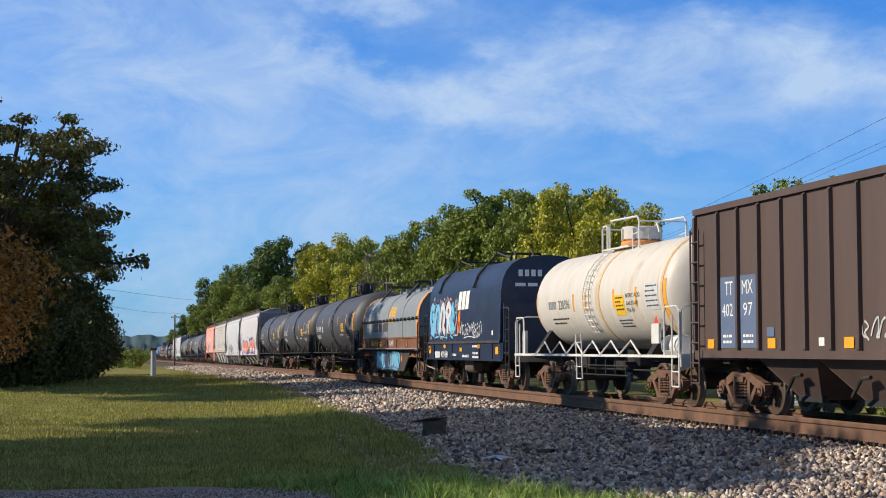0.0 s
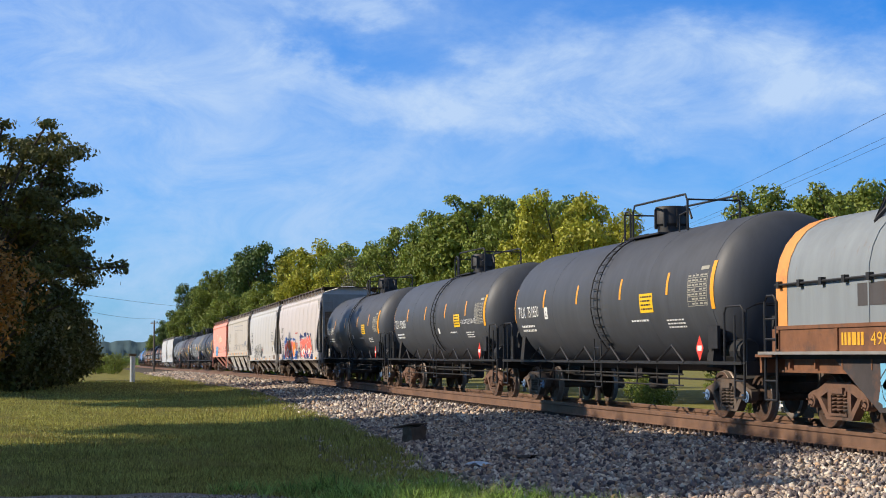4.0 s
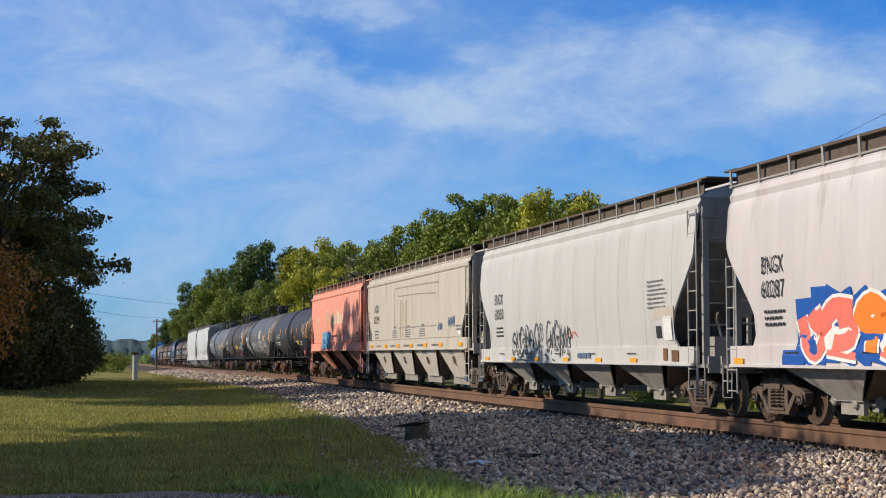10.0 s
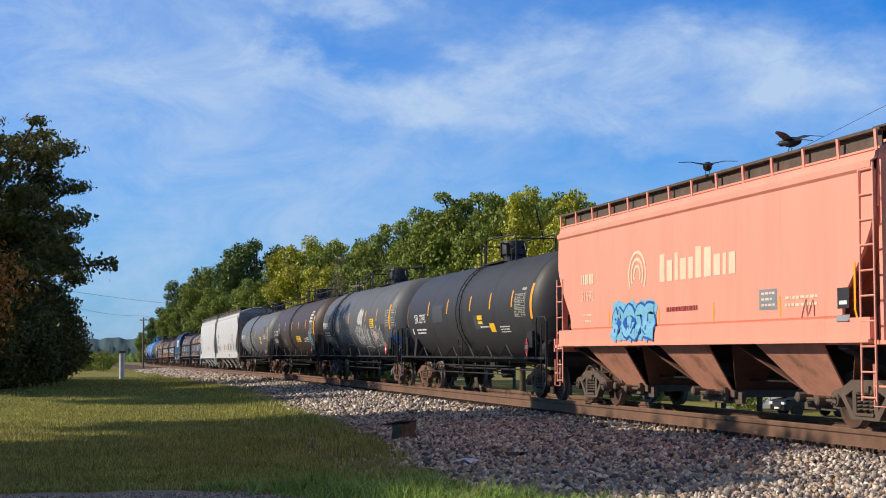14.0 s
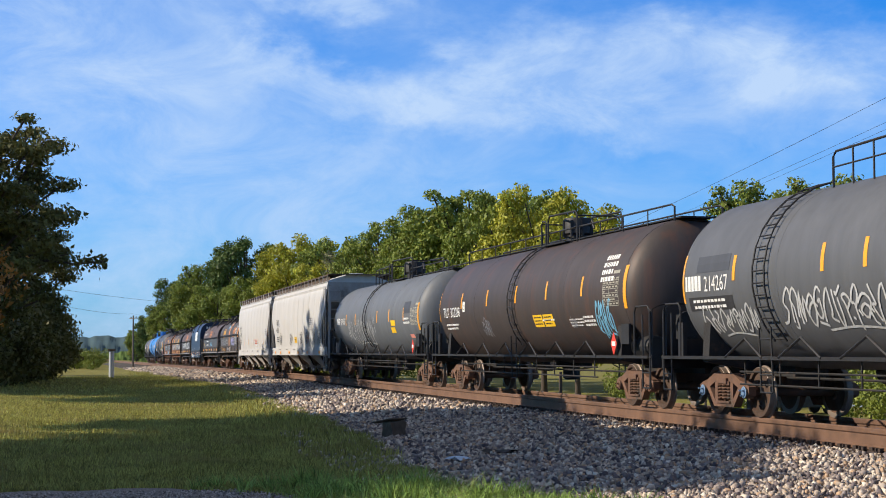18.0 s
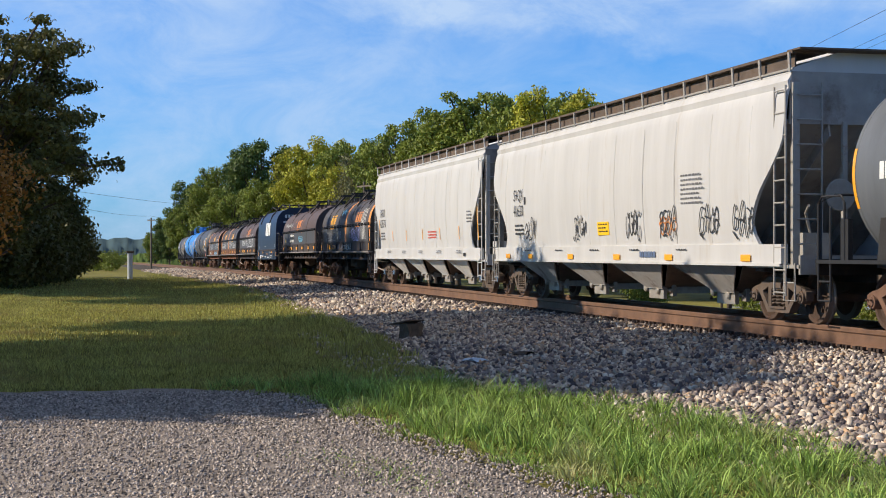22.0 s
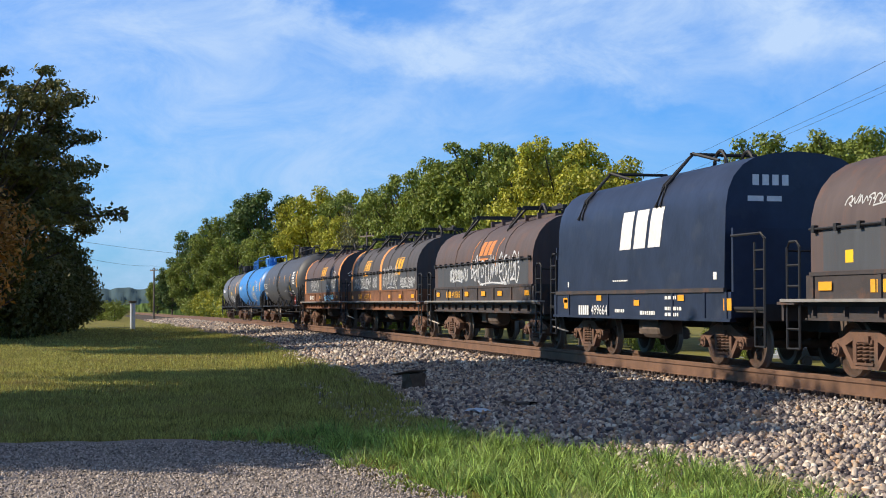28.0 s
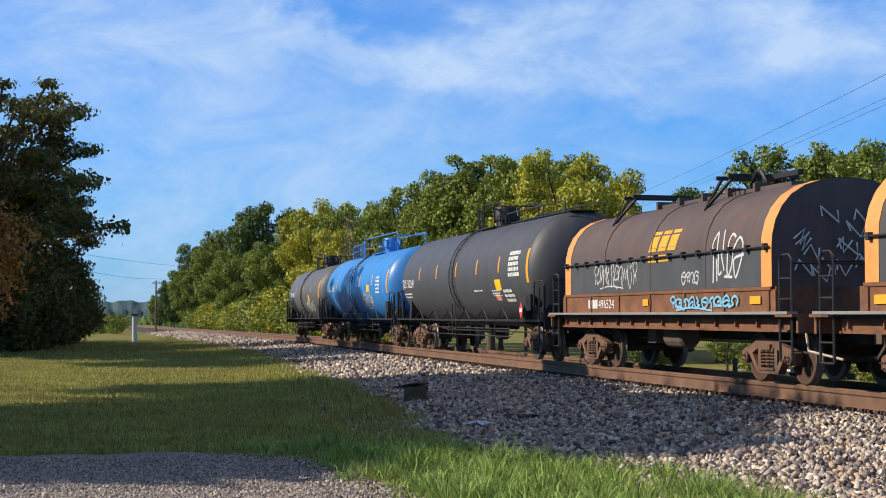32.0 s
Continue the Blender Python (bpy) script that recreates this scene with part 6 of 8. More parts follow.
def coil_car(name, L, paint, side, label, hoods, tc, tone="rusty", bands=None, logo=None, skirt=False, deck_paint=None):
    car = thing(name, label, "coil car", "cars of the freight train")
    half = L / 2
    surf = profile_surf(HOOD, 1.485)
    for hi, (a, b) in enumerate(hoods):
        bm = B()
        shell_x(bm, HOOD, a, b)
        hood = part("hood", bm, paint, car, smooth=35)
        if bands:
            for u0, u1 in [q for q, on in zip(((a - 0.01, a + 0.42), (b - 0.42, b + 0.01)), bands[hi]) if on]:
                bm = B()
                shell_x(bm, HOOD, u0 + (0.015 if u0 < a else 0), u1 - (0.015 if u1 > b else 0), 0.008, False)
                part("end_band", bm, p_band, hood, "faded orange painted end band", smooth=35)
        n = 4
        for i in range(1, n):              # hoops
            bm = B()
            x = a + (b - a) * i / n
            shell_x(bm, HOOD, x - 0.02, x + 0.02, 0.012)
            part("hoop", bm, paint, hood, smooth=35)
        bm = B()                           # handling rail with clips
        for sy in (-1, 1):
            tube(bm, [(a + 0.05, sy * 1.52, 2.42), (b - 0.05, sy * 1.52, 2.42)], 0.022, 6)
            k = int((b - a) / 0.75)
            for i in range(k + 1):
                x = a + 0.2 + (b - a - 0.4) * i / k
                bbox(bm, x - 0.05, x + 0.05, sy * 1.5 - 0.05, sy * 1.5 + 0.05, 2.36, 2.48)
        part("rub_rail", bm, m_black, hood)
        for sy in ((-1, 1) if paint is not p_hood_grey else ()):
            bm = B()
            bbox(bm, a + 0.43, b - 0.43, sy * 1.4725 - 0.002, sy * 1.4725 + 0.002, 1.73, 2.39)
            part("lower_panel", bm, p_lower, hood, "blue-grey repainted lower strip")
        bm = B()
        for sy in (-1, 1):
            bbox(bm, a, b, sy * 1.48 - 0.03, sy * 1.48 + 0.03, 1.66, 1.72)
        part("hem", bm, side, hood)
        ln = b - a
        lift_frame(car, a + ln * 0.22, 3.65, m_black, False)
        lift_frame(car, a + ln * 0.68, 3.65, m_black, True)
        bm = B()
        bbox(bm, a + ln * 0.3, b - ln * 0.12, -0.4, 0.4, 3.62, 3.70)
        for i in range(5):
            x = a + ln * (0.32 + 0.11 * i)
            bbox(bm, x - 0.05, x + 0.05, -0.5, 0.5, 3.6, 3.78)
        part("crown_plate", bm, paint, hood)
    lo, hi = hoods[0][0], hoods[-1][1]
    for sy in (-1, 1):
        bm = B()
        bbox(bm, lo - 0.15, hi + 0.15, sy * 1.46 - 0.025, sy * 1.46 + 0.025, 1.28, 1.67)
        for i in range(7):
            x = lo + 0.1 + (hi - lo - 0.2) * i / 6
            bbox(bm, x - 0.05, x + 0.05, sy * 1.485 - 0.03, sy * 1.485 + 0.03, 1.30, 1.65)
        part("trough_side", bm, side, car)
        bm = B()
        bbox(bm, -half + 0.45, half - 0.45, sy * 1.52 - 0.10, sy * 1.52 + 0.10, 1.235, 1.285)
        part("side_walkway", bm, deck_paint or p_deck, car)
        bm = B()
        bbox(bm, -half + 0.9, half - 0.9, sy * 1.30 - 0.03, sy * 1.30 + 0.03, 0.95, 1.235)
        bbox(bm, -half + 0.9, half - 0.9, sy * 1.30 - 0.08, sy * 1.30 + 0.08, 0.93, 0.97)
        for i in range(14):
            x = -half + 1.2 + (L - 2.4) * i / 13
            prism(bm, [(x - 0.02, 1.0), (x - 0.02, 1.235), (x + 0.02, 1.235), (x + 0.02, 1.0)], sy * 1.30 - 0.1, sy * 1.30 + 0.1)
        part("side_sill", bm, side, car)
        if skirt:
            bm = B()
            prism(bm, [(-4.5, 1.235), (4.5, 1.235), (3.0, 0.36), (-3.0, 0.36)], sy * 1.36 - 0.03, sy * 1.36 + 0.03)
            part("depressed_skirt", bm, p_side_dark, car)
    bm = B()
    bbox(bm, -half + 0.5, half - 0.5, -1.44, 1.44, 1.16, 1.24)
    bbox(bm, -half + 0.3, half - 0.3, -0.25, 0.25, 0.72, 1.16)
    part("floor_frame", bm, m_frame, car)
    for u in (lo - 0.02, hi + 0.02):
        bm = B()
        bbox(bm, u - 0.035, u + 0.035, -1.42, 1.42, 1.24, 1.72)
        part("trough_end", bm, side, car)
    for s in (-1, 1):
        bm = B()
        x = s * (half - 0.5)
        for y in (-1.5, 1.5):
            tube(bm, [(x, y, 0.45), (x, y, 2.15), (x - s * 0.1, y, 2.25), (x - s * 0.35, y, 2.25), (x - s * 0.45, y, 2.15), (x - s * 0.45, y, 0.45)], 0.024, 6)
            for z in (0.45, 0.78, 1.5, 1.85):
                tube(bm, [(x, y, z), (x - s * 0.45, y, z)], 0.02, 5)
        tube(bm, [(x, -1.5, 2.1), (x, 1.5, 2.1)], 0.022, 6)
        part("end_handrail", bm, m_black, car)
        bm = B()
        bbox(bm, s * (half - 0.32) - 0.04, s * (half - 0.32) + 0.04, -1.5, 1.5, 0.92, 1.22)
        bbox(bm, min(s * (half - 0.3), s * (half - 0.95)), max(s * (half - 0.3), s * (half - 0.95)), -1.6, 1.6, 1.19, 1.24)
        part("end_sill", bm, side, car)
        truck(car, s * tc, tone)
        bm = B()
        prism_x(bm, [(-1.3, 0.98), (-1.3, 1.15), (1.3, 1.15), (1.3, 0.98), (0.4, 0.80), (-0.4, 0.80)], s * tc - 0.16, s * tc + 0.16)
        part("body_bolster", bm, m_frame, car)
    bm = B()
    lathe(bm, [(0.2, -0.5), (0.25, -0.42), (0.25, 0.42), (0.2, 0.5)], 14, "x", (0.2, -0.85, 0.78))
    tube(bm, [(-tc + 1, -0.4, 0.7), (tc - 1, -0.4, 0.7)], 0.025, 6)
    bbox(bm, -1.6, -1.1, -0.9, -0.4, 0.62, 0.98)
    part("air_reservoir", bm, m_steel_grey, car)
    bm = B()
    tube(bm, [(half - 0.6, -1.2, 0.95), (half - 0.4, -1.25, 0.62), (half + 0.5, -1.1, 0.50)], 0.022, 6)
    part("uncoupling_lever", bm, m_orange_bar, car)
    coupler(car, half)
    D = Decals(car, surf)
    D.back = paint
    return car, D


m_orange_bar = mat("worn_pale_rod", (0.50, 0.42, 0.34), 0.6, var=0.2, bump=0.1)

TALL = [(1.53, 1.46), (1.515, 2.3), (1.49, 3.0), (1.44, 3.32), (1.33, 3.58), (1.14, 3.80), (0.88, 3.95), (0.5, 4.03), (0.0, 4.07)]


def tall_coil_car(name, L, label, offset=0.0):
    car = thing(name, label, "coil car", "cars of the freight train")
    half = L / 2
    surf = profile_surf(TALL, 1.535)
    a, b = -5.0 + offset, 5.0 + offset
    bm = B()
    shell_x(bm, TALL, a, b)
    hood = part("hood", bm, p_navy, car, smooth=35)
    bm = B()
    for sy in (-1, 1):
        bbox(bm, a - 0.05, b + 0.05, sy * 1.535 - 0.035, sy * 1.535 + 0.035, 1.42, 1.50)
    part("hem", bm, p_side_dark, hood, "scuffed rusty lower edge")
    for u, w, z, h in ((-0.95, 0.13, 3.42, 0.2), (-0.75, 0.13, 3.42, 0.2), (-0.55, 0.13, 3.42, 0.2), (-0.35, 0.13, 3.42, 0.2), (-1.05, 0.32, 3.12, 0.1), (-0.66, 0.3, 3.12, 0.1)):
        bm = B()
        bbox(bm, b + 0.001, b + 0.006, u, u + w, z, z + h)
        part("mark_bar", bm, m_white, hood)
    for x, ring in ((a + 1.6, False), (a + 6.6, True)):
        bm = B()
        for sy in (-1, 1):
            tube(bm, [(x - 0.1, sy * 1.50, 3.2), (x - 0.05, sy * 1.32, 3.66), (x, sy * 0.7, 4.32)], 0.035, 6)
            tube(bm, [(x + 0.15, sy * 1.50, 3.2), (x + 0.1, sy * 1.32, 3.66), (x, sy * 0.7, 4.32)], 0.03, 6)
        tube(bm, [(x, -0.75, 4.32), (x, 0.75, 4.32)], 0.04, 6)
        tube(bm, [(x, -0.7, 4.34), (x + 0.9, -0.5, 4.12)], 0.035, 6)
        if ring:
            for y in (-0.3, 0.3):
                tube(bm, [(x + 0.5 + 0.30 * math.cos(t), y, 4.02 + 0.34 * math.sin(t)) for t in np.linspace(0, math.pi, 9)], 0.04, 6)
        part("lifting_frame", bm, m_black, car)
    for sy in (-1, 1):
        bm = B()
        bbox(bm, a - 0.3, b + 0.3, sy * 1.50 - 0.03, sy * 1.50 + 0.03, 0.90, 1.42)
        bbox(bm, a - 0.3, b + 0.3, sy * 1.50 - 0.06, sy * 1.50 + 0.06, 0.87, 0.93)
        for x in (a - 0.1, a + 0.9, a + 3.7, a + 7.5, b - 0.9, b + 0.1):
            bbox(bm, x - 0.05, x + 0.05, sy * 1.52 - 0.035, sy * 1.52 + 0.035, 0.93, 1.42)
        part("side_plate", bm, p_navy, car)
    bm = B()
    bbox(bm, -half + 0.4, half - 0.4, -1.46, 1.46, 1.05, 1.14)
    bbox(bm, -half + 0.3, half - 0.3, -0.3, 0.3, 0.70, 1.05)
    part("floor_frame", bm, m_frame, car)
    for s in (-1, 1):
        bm = B()
        x = (b if s > 0 else a) + s * 0.25
        bbox(bm, x - 0.04, x + 0.04, -1.48, 1.48, 0.95, 2.6)
        part("end_bulkhead", bm, p_navy, car)
        bm = B()
        xe = s * (half - 0.36)
        for y in (-1.5, 1.5):
            tube(bm, [(xe, y, 0.45), (xe, y, 2.35), (xe - s * 0.15, y, 2.45), (x, y, 2.45)], 0.026, 6)
            tube(bm, [(xe - s * 0.4, y, 0.45), (xe - s * 0.4, y, 2.3)], 0.022, 6)
            for z in np.arange(0.45, 2.2, 0.34):
                tube(bm, [(xe, y, z), (xe - s * 0.4, y, z)], 0.018, 5)
        bbox(bm, xe - 0.03, xe + 0.03, -1.5, 1.5, 0.9, 1.2)
        bbox(bm, min(xe, x), max(xe, x), -1.5, 1.5, 1.10, 1.15)
        part("end_platform", bm, m_black, car)
        truck(car, s * 3.95 + offset, "rusty")
        bm = B()
        prism_x(bm, [(-1.4, 0.92), (-1.4, 1.05), (1.4, 1.05), (1.4, 0.92), (0.4, 0.80), (-0.4, 0.80)], s * 3.95 + offset - 0.16, s * 3.95 + offset + 0.16)
        part("body_bolster", bm, m_frame, car)
    bm = B()
    bbox(bm, -0.6, 0.5, -1.25, -0.7, 0.55, 0.86)
    lathe(bm, [(0.16, -0.5), (0.2, -0.44), (0.2, 0.44), (0.16, 0.5)], 12, "x", (0.1, -1.1, 0.66))
    part("brake_valve", bm, m_steel_grey, car)
    coupler(car, half)
    return car, Decals(car, surf)


def tall_marks(D, seed, off=0.0, num="499664", crest=True):
    # emblem drawn as three plain slanted blocks
    for k in range(3 if crest else 0):
        D.quad("emblem_block", m_white, -0.55 + off + 0.52 * k, -0.12 + off + 0.52 * k, 2.54, 3.14, slant=0.25)
    for x, z in ((-4.85, 1.28), (-2.4, 1.33), (0.0, 1.22), (2.45, 1.32)):
        D.quad("reflector", m_orange, x - 0.16, x + 0.16, z - 0.06, z + 0.06, 0.012, 1)
    for x in (-4.8, 4.65):
        D.quad("reflector", m_orange, x - 0.16, x + 0.2, 1.08, 1.30, 0.012, 1)
    D.lines(-3.75, 1.16, 0.75, 1, m_white, h=0.22, gap=0.2, seed=seed, lift=0.045)
    D.text(num, -2.85, 0.95, 0.22, m_white, 1.1, lift=0.045)
    D.lines(-1.35, 1.08, 0.7, 1, m_white, h=0.07, seed=seed + 1)
    D.lines(0.2, 1.05, 0.9, 1, m_white, h=0.08, seed=seed + 2)
    D.lines(1.6, 1.36, 0.6, 1, m_white, h=0.07, seed=seed + 3)
    D.lines(1.6, 1.14, 0.9, 2, m_white, h=0.07, gap=0.12, seed=seed + 4)
    D.quad("notice", m_white, 4.0, 4.16, 1.66, 1.8)
    D.quad("notice", m_white, -4.7, -4.62, 1.6, 1.72)
    D.lines(-1.5, 1.72, 1.0, 1, m_white, h=0.03, seed=seed + 9)


def coil_logo(D, x, w, z, material):
    """Worn emblem: three plain slanted blocks over an underline."""
    for k in range(3):
        D.quad("emblem_block", material, x + w * 0.34 * k, x + w * (0.34 * k + 0.27), z, z + 0.42, slant=0.4)
    D.quad("emblem_block", material, x + w * 0.0, x + w * 0.72, z - 0.22, z - 0.08)
# ---- the coal hopper at the front ----
def coal_hopper(L):
    car = thing("open_hopper_car", "dark brown ribbed steel open-top coal hopper car", "hopper car", "cars of the freight train")
    half = L / 2
    xe = half - 0.55
    for sy in (-1, 1):
        bm = B()
        bbox(bm, -xe, xe, sy * 1.47 - 0.02, sy * 1.47 + 0.02, 1.10, 3.95)
        part("side_sheet", bm, p_brownhop, car)
        bm = B()
        bbox(bm, -xe, xe, sy * 1.46 - 0.09, sy * 1.46 + 0.09, 3.90, 4.02)
        part("top_chord", bm, p_brownhop, car)
        bm = B()
        bbox(bm, -xe, xe, sy * 1.46 - 0.08, sy * 1.46 + 0.08, 1.06, 1.20)
        part("side_sill", bm, p_brownhop, car)
        for x in [-xe + 0.05, xe - 0.05] + [-6.275 + 0.925 * i for i in range(15)]:
            bm = B()
            prism_x(bm, [(sy * 1.48, 1.16), (sy * 1.56, 1.22), (sy * 1.56, 3.84), (sy * 1.48, 3.92)], x - 0.045, x + 0.045)
            part("rib", bm, p_brownhop, car)
    for s in (-1, 1):
        bm = B()
        slab(bm, [(s * xe, -1.42, 3.95), (s * xe, 1.42, 3.95), (s * xe, 1.42, 2.2), (s * xe, -1.42, 2.2)], 0.04)
        slab(bm, [(s * xe, -1.42, 2.2), (s * xe, 1.42, 2.2), (s * (xe - 2.4), 1.42, 1.05), (s * (xe - 2.4), -1.42, 1.05)], 0.04)
        part("end_sheet", bm, p_brownhop, car)
        bm = B()
        ladder(bm, s * (xe + 0.05) - s * 0.25, -1.60, 0.5, 3.6, 0.42, 0.02, 0.4)
        for y in (-1.38, 1.38):
            bbox(bm, s * (xe + 0.1) - 0.05, s * (xe + 0.1) + 0.05, y - 0.06, y + 0.06, 1.05, 3.9)
        bbox(bm, s * (half - 0.32) - 0.05, s * (half - 0.32) + 0.05, -1.48, 1.48, 0.86, 1.15)
        bbox(bm, min(s * (half - 0.3), s * (xe - 1.8)), max(s * (half - 0.3), s * (xe - 1.8)), -1.45, 1.45, 1.02, 1.07)
        part("end_frame", bm, p_brownhop, car)
        truck(car, s * 6.2, "rusty")
        bm = B()
        prism_x(bm, [(-1.4, 0.95), (-1.4, 1.08), (1.4, 1.08), (1.4, 0.95), (0.4, 0.80), (-0.4, 0.80)], s * 6.2 - 0.16, s * 6.2 + 0.16)
        part("body_bolster", bm, m_frame, car)
    for cx in (-3.6, -1.2, 1.2, 3.6):
        bm = B()
        for sy in (-1, 1):
            slab(bm, [(cx - 1.15, sy * 1.40, 1.08), (cx + 1.15, sy * 1.40, 1.08), (cx + 0.35, sy * 0.9, 0.34), (cx - 0.35, sy * 0.9, 0.34)], 0.03)
        for s in (-1, 1):
            slab(bm, [(cx + s * 1.15, -1.40, 1.08), (cx + s * 1.15, 1.40, 1.08), (cx + s * 0.35, 0.9, 0.34), (cx + s * 0.35, -0.9, 0.34)], 0.03)
        part("bay", bm, p_brownhop, car)
        bm = B()
        tube(bm, [(cx - 0.4, -1.2, 0.45), (cx + 0.1, -1.3, 0.75), (cx + 0.4, -1.3, 0.78)], 0.035, 6)
        bbox(bm, cx - 0.45, cx + 0.45, -0.95, -0.85, 0.30, 0.42)
        part("door_gear", bm, m_frame, car)
    bm = B()
    bbox(bm, -half + 0.3, half - 0.3, -0.2, 0.2, 0.72, 1.0)
    part("center_sill", bm, m_frame, car)
    bm = B()
    bbox(bm, -xe + 0.2, xe - 0.2, -1.35, 1.35, 3.45, 3.62)
    part("coal_load", bm, m_coal, car, "heaped black coal")
    coupler(car, half)
    return car, Decals(car, lambda z: 1.495)


m_coal = mat("coal", (0.02, 0.02, 0.02), 0.7, var=0.4, scale=12, bump=1.0, bscale=20)
m_ink_soft = mat("grey_print", (0.16, 0.16, 0.17), 0.6, var=0.1, bump=0)
m_cream = mat("cream_lettering", (0.78, 0.66, 0.48), 0.6, var=0.1, bump=0)
m_slate = mat("slate_grey_print", (0.26, 0.27, 0.30), 0.6, var=0.12, bump=0)
m_slate_dark = mat("dark_slate_spray", (0.07, 0.085, 0.10), 0.6, var=0.15, bump=0)
m_red_dark = mat("dark_red_print", (0.30, 0.03, 0.03), 0.6, var=0.1, bump=0)
m_red_soft = mat("faded_red_notice", (0.75, 0.28, 0.22), 0.6, var=0.1, bump=0)
m_rustspot = mat("rust_spots", (0.10, 0.06, 0.04), 0.9, var=0.3, bump=0.1)
p_streak = mat("pale_rust_streak", (0.40, 0.33, 0.25), 0.7, var=0.2, scale=2, stretch=(3, 3, 0.3), bump=0.05)
p_pale_bay = mat("pale_bay_paint", (0.66, 0.64, 0.60), 0.7, var=0.15, bump=0.1, stain=(0.25, 0.2, 0.17), amount=0.3)
p_tank_grey_dark = mat("mid_grey_tank_paint", (0.108, 0.114, 0.124), 0.56, var=0.2, scale=1.6, bump=0.05, bscale=8, stretch=STREAK, stain=(0.10, 0.10, 0.10), amount=0.2)
m_panel_blue = mat("faded_blue_panel", (0.12, 0.17, 0.28), 0.6, var=0.12, bump=0)

CUTS = [162.5, 146.5, 133.2, 120.6, 106.3, 89.7, 73.3, 57.0, 38.8, 21.0, 2.4, -14.0, -31.7, -50.0, -69.1, -88.0, -107.6, -125.4, -139.5, -155.6, -168.6, -182.7, -199.4, -213.6, -232.9, -251.2, -266.0]
LEN = [a - b for a, b in zip(CUTS, CUTS[1:])]
MID = [(a + b) / 2 for a, b in zip(CUTS, CUTS[1:])]
train = []


def add(car_d):
    car, D = car_d
    train.append(car)
    D.car = car
    return D


# 1
D = add(coal_hopper(LEN[0]))
D.quad("number_panel", m_panel_blue, -6.2, -5.42, 1.25, 2.6)
D.quad("number_panel", m_panel_blue, -5.28, -4.5, 1.25, 2.6)
D.text("TT", -5.98, 2.25, 0.26, m_white, 0.36)
D.text("MX", -5.2, 2.25, 0.26, m_white, 0.48)
D.text("402", -6.12, 1.85, 0.24, m_white, 0.5)
D.text("97", -5.15, 1.85, 0.24, m_white, 0.4)
D.lines(-6.1, 1.5, 0.45, 2, m_white, h=0.05, seed=2)
D.lines(-5.18, 1.5, 0.45, 2, m_white, h=0.05, seed=3)
for x in (-6.68, -3.95, -1.1, 2.2, 5.0):
    D.quad("reflector", m_orange, x - 0.16, x + 0.16, 1.24, 1.42, 0.012, 1)
D.quad("notice", m_panel_blue, -4.15, -3.85, 1.45, 1.62)
D.quad("notice", m_white, -2.15, -1.95, 1.28, 1.42)
D.tag(-0.7, 0.4, 1.35, 1.75, m_chalk, 4, 3, 0.04)
D.done()

# 2
D = add(tank_car("tank_car", LEN[1], 1.28, 2.52, p_cream, p_cream_trim, "cream-white acid tank car with rust-streaked dome", seed=2, trucks=4.4, dome=0.1, rail=(-2.3, 2.0), ladder_x=-0.35, stripes=(-1.58, -0.62, 1.56, 3.1), stripe_z=(2.2, 2.65), dome_paint=p_cream, shell_half=5.45))
for x in (0.46, 4.75):
    bm = B()
    lathe(bm, [(1.25, x - 0.07), (1.292, x - 0.06), (1.292, x + 0.06), (1.25, x + 0.07)], 56, "x", (0, 0, 2.52))
    part("rust_band", bm, mat("pale_rust_band", (0.72, 0.48, 0.22), 0.6, var=0.15, bump=0.1), D.car)
D.lines(-3.75, 2.50, 0.75, 1, m_slate, h=0.2, seed=1, name="mark_bar")
D.text("220396", -2.85, 2.28, 0.24, m_ink_soft, 0.95)
D.lines(-3.6, 2.05, 1.4, 2, m_ink, h=0.04, seed=5)
D.quad("yellow_notice", m_yellow, 1.62, 2.28, 2.03, 2.5)
D.lines(1.7, 2.45, 0.5, 4, m_ink, h=0.035, gap=0.09, seed=7, name="notice_print", lift=0.01)
D.text("NITRIC ACID", 2.42, 2.42, 0.10, m_ink, 0.95)
D.text("AAR ST-447", 2.42, 2.24, 0.10, m_ink, 0.8)
D.text("FFA AP", 2.42, 2.08, 0.10, m_ink, 0.5)
D.lines(1.6, 1.92, 0.9, 3, m_ink, h=0.03, gap=0.07, seed=8)
D.quad("data_panel", m_silver, 3.7, 4.5, 2.1, 2.7)
D.lines(3.75, 2.65, 0.7, 5, m_ink, h=0.03, gap=0.11, seed=9, name="data_stencil", lift=0.01)
diamond(D, 4.25, 1.72, 0.26, -1.22)
D.done()

# 3
D = add(tall_coil_car("coil_car", LEN[2], "navy blue tall-hooded steel coil car with spray-painted side"))
tall_marks(D, 11, 0.0, "499481")
D.piece(-4.75, -0.8, 1.62, 2.95, [m_sky, m_silver, m_sky], m_navy, None, 31, 5, 0.05)
D.tag(-4.7, -0.8, 1.7, 3.05, m_tang, 32, 4, 0.045)
D.tag(-4.7, -0.8, 1.65, 3.0, m_sky, 35, 7, 0.06)
D.tag(-0.25, 2.7, 1.62, 2.1, m_silver, 33, 6, 0.04)
D.tag(-0.6, -0.35, 1.7, 2.6, m_tang, 34, 1, 0.1)
D.done()

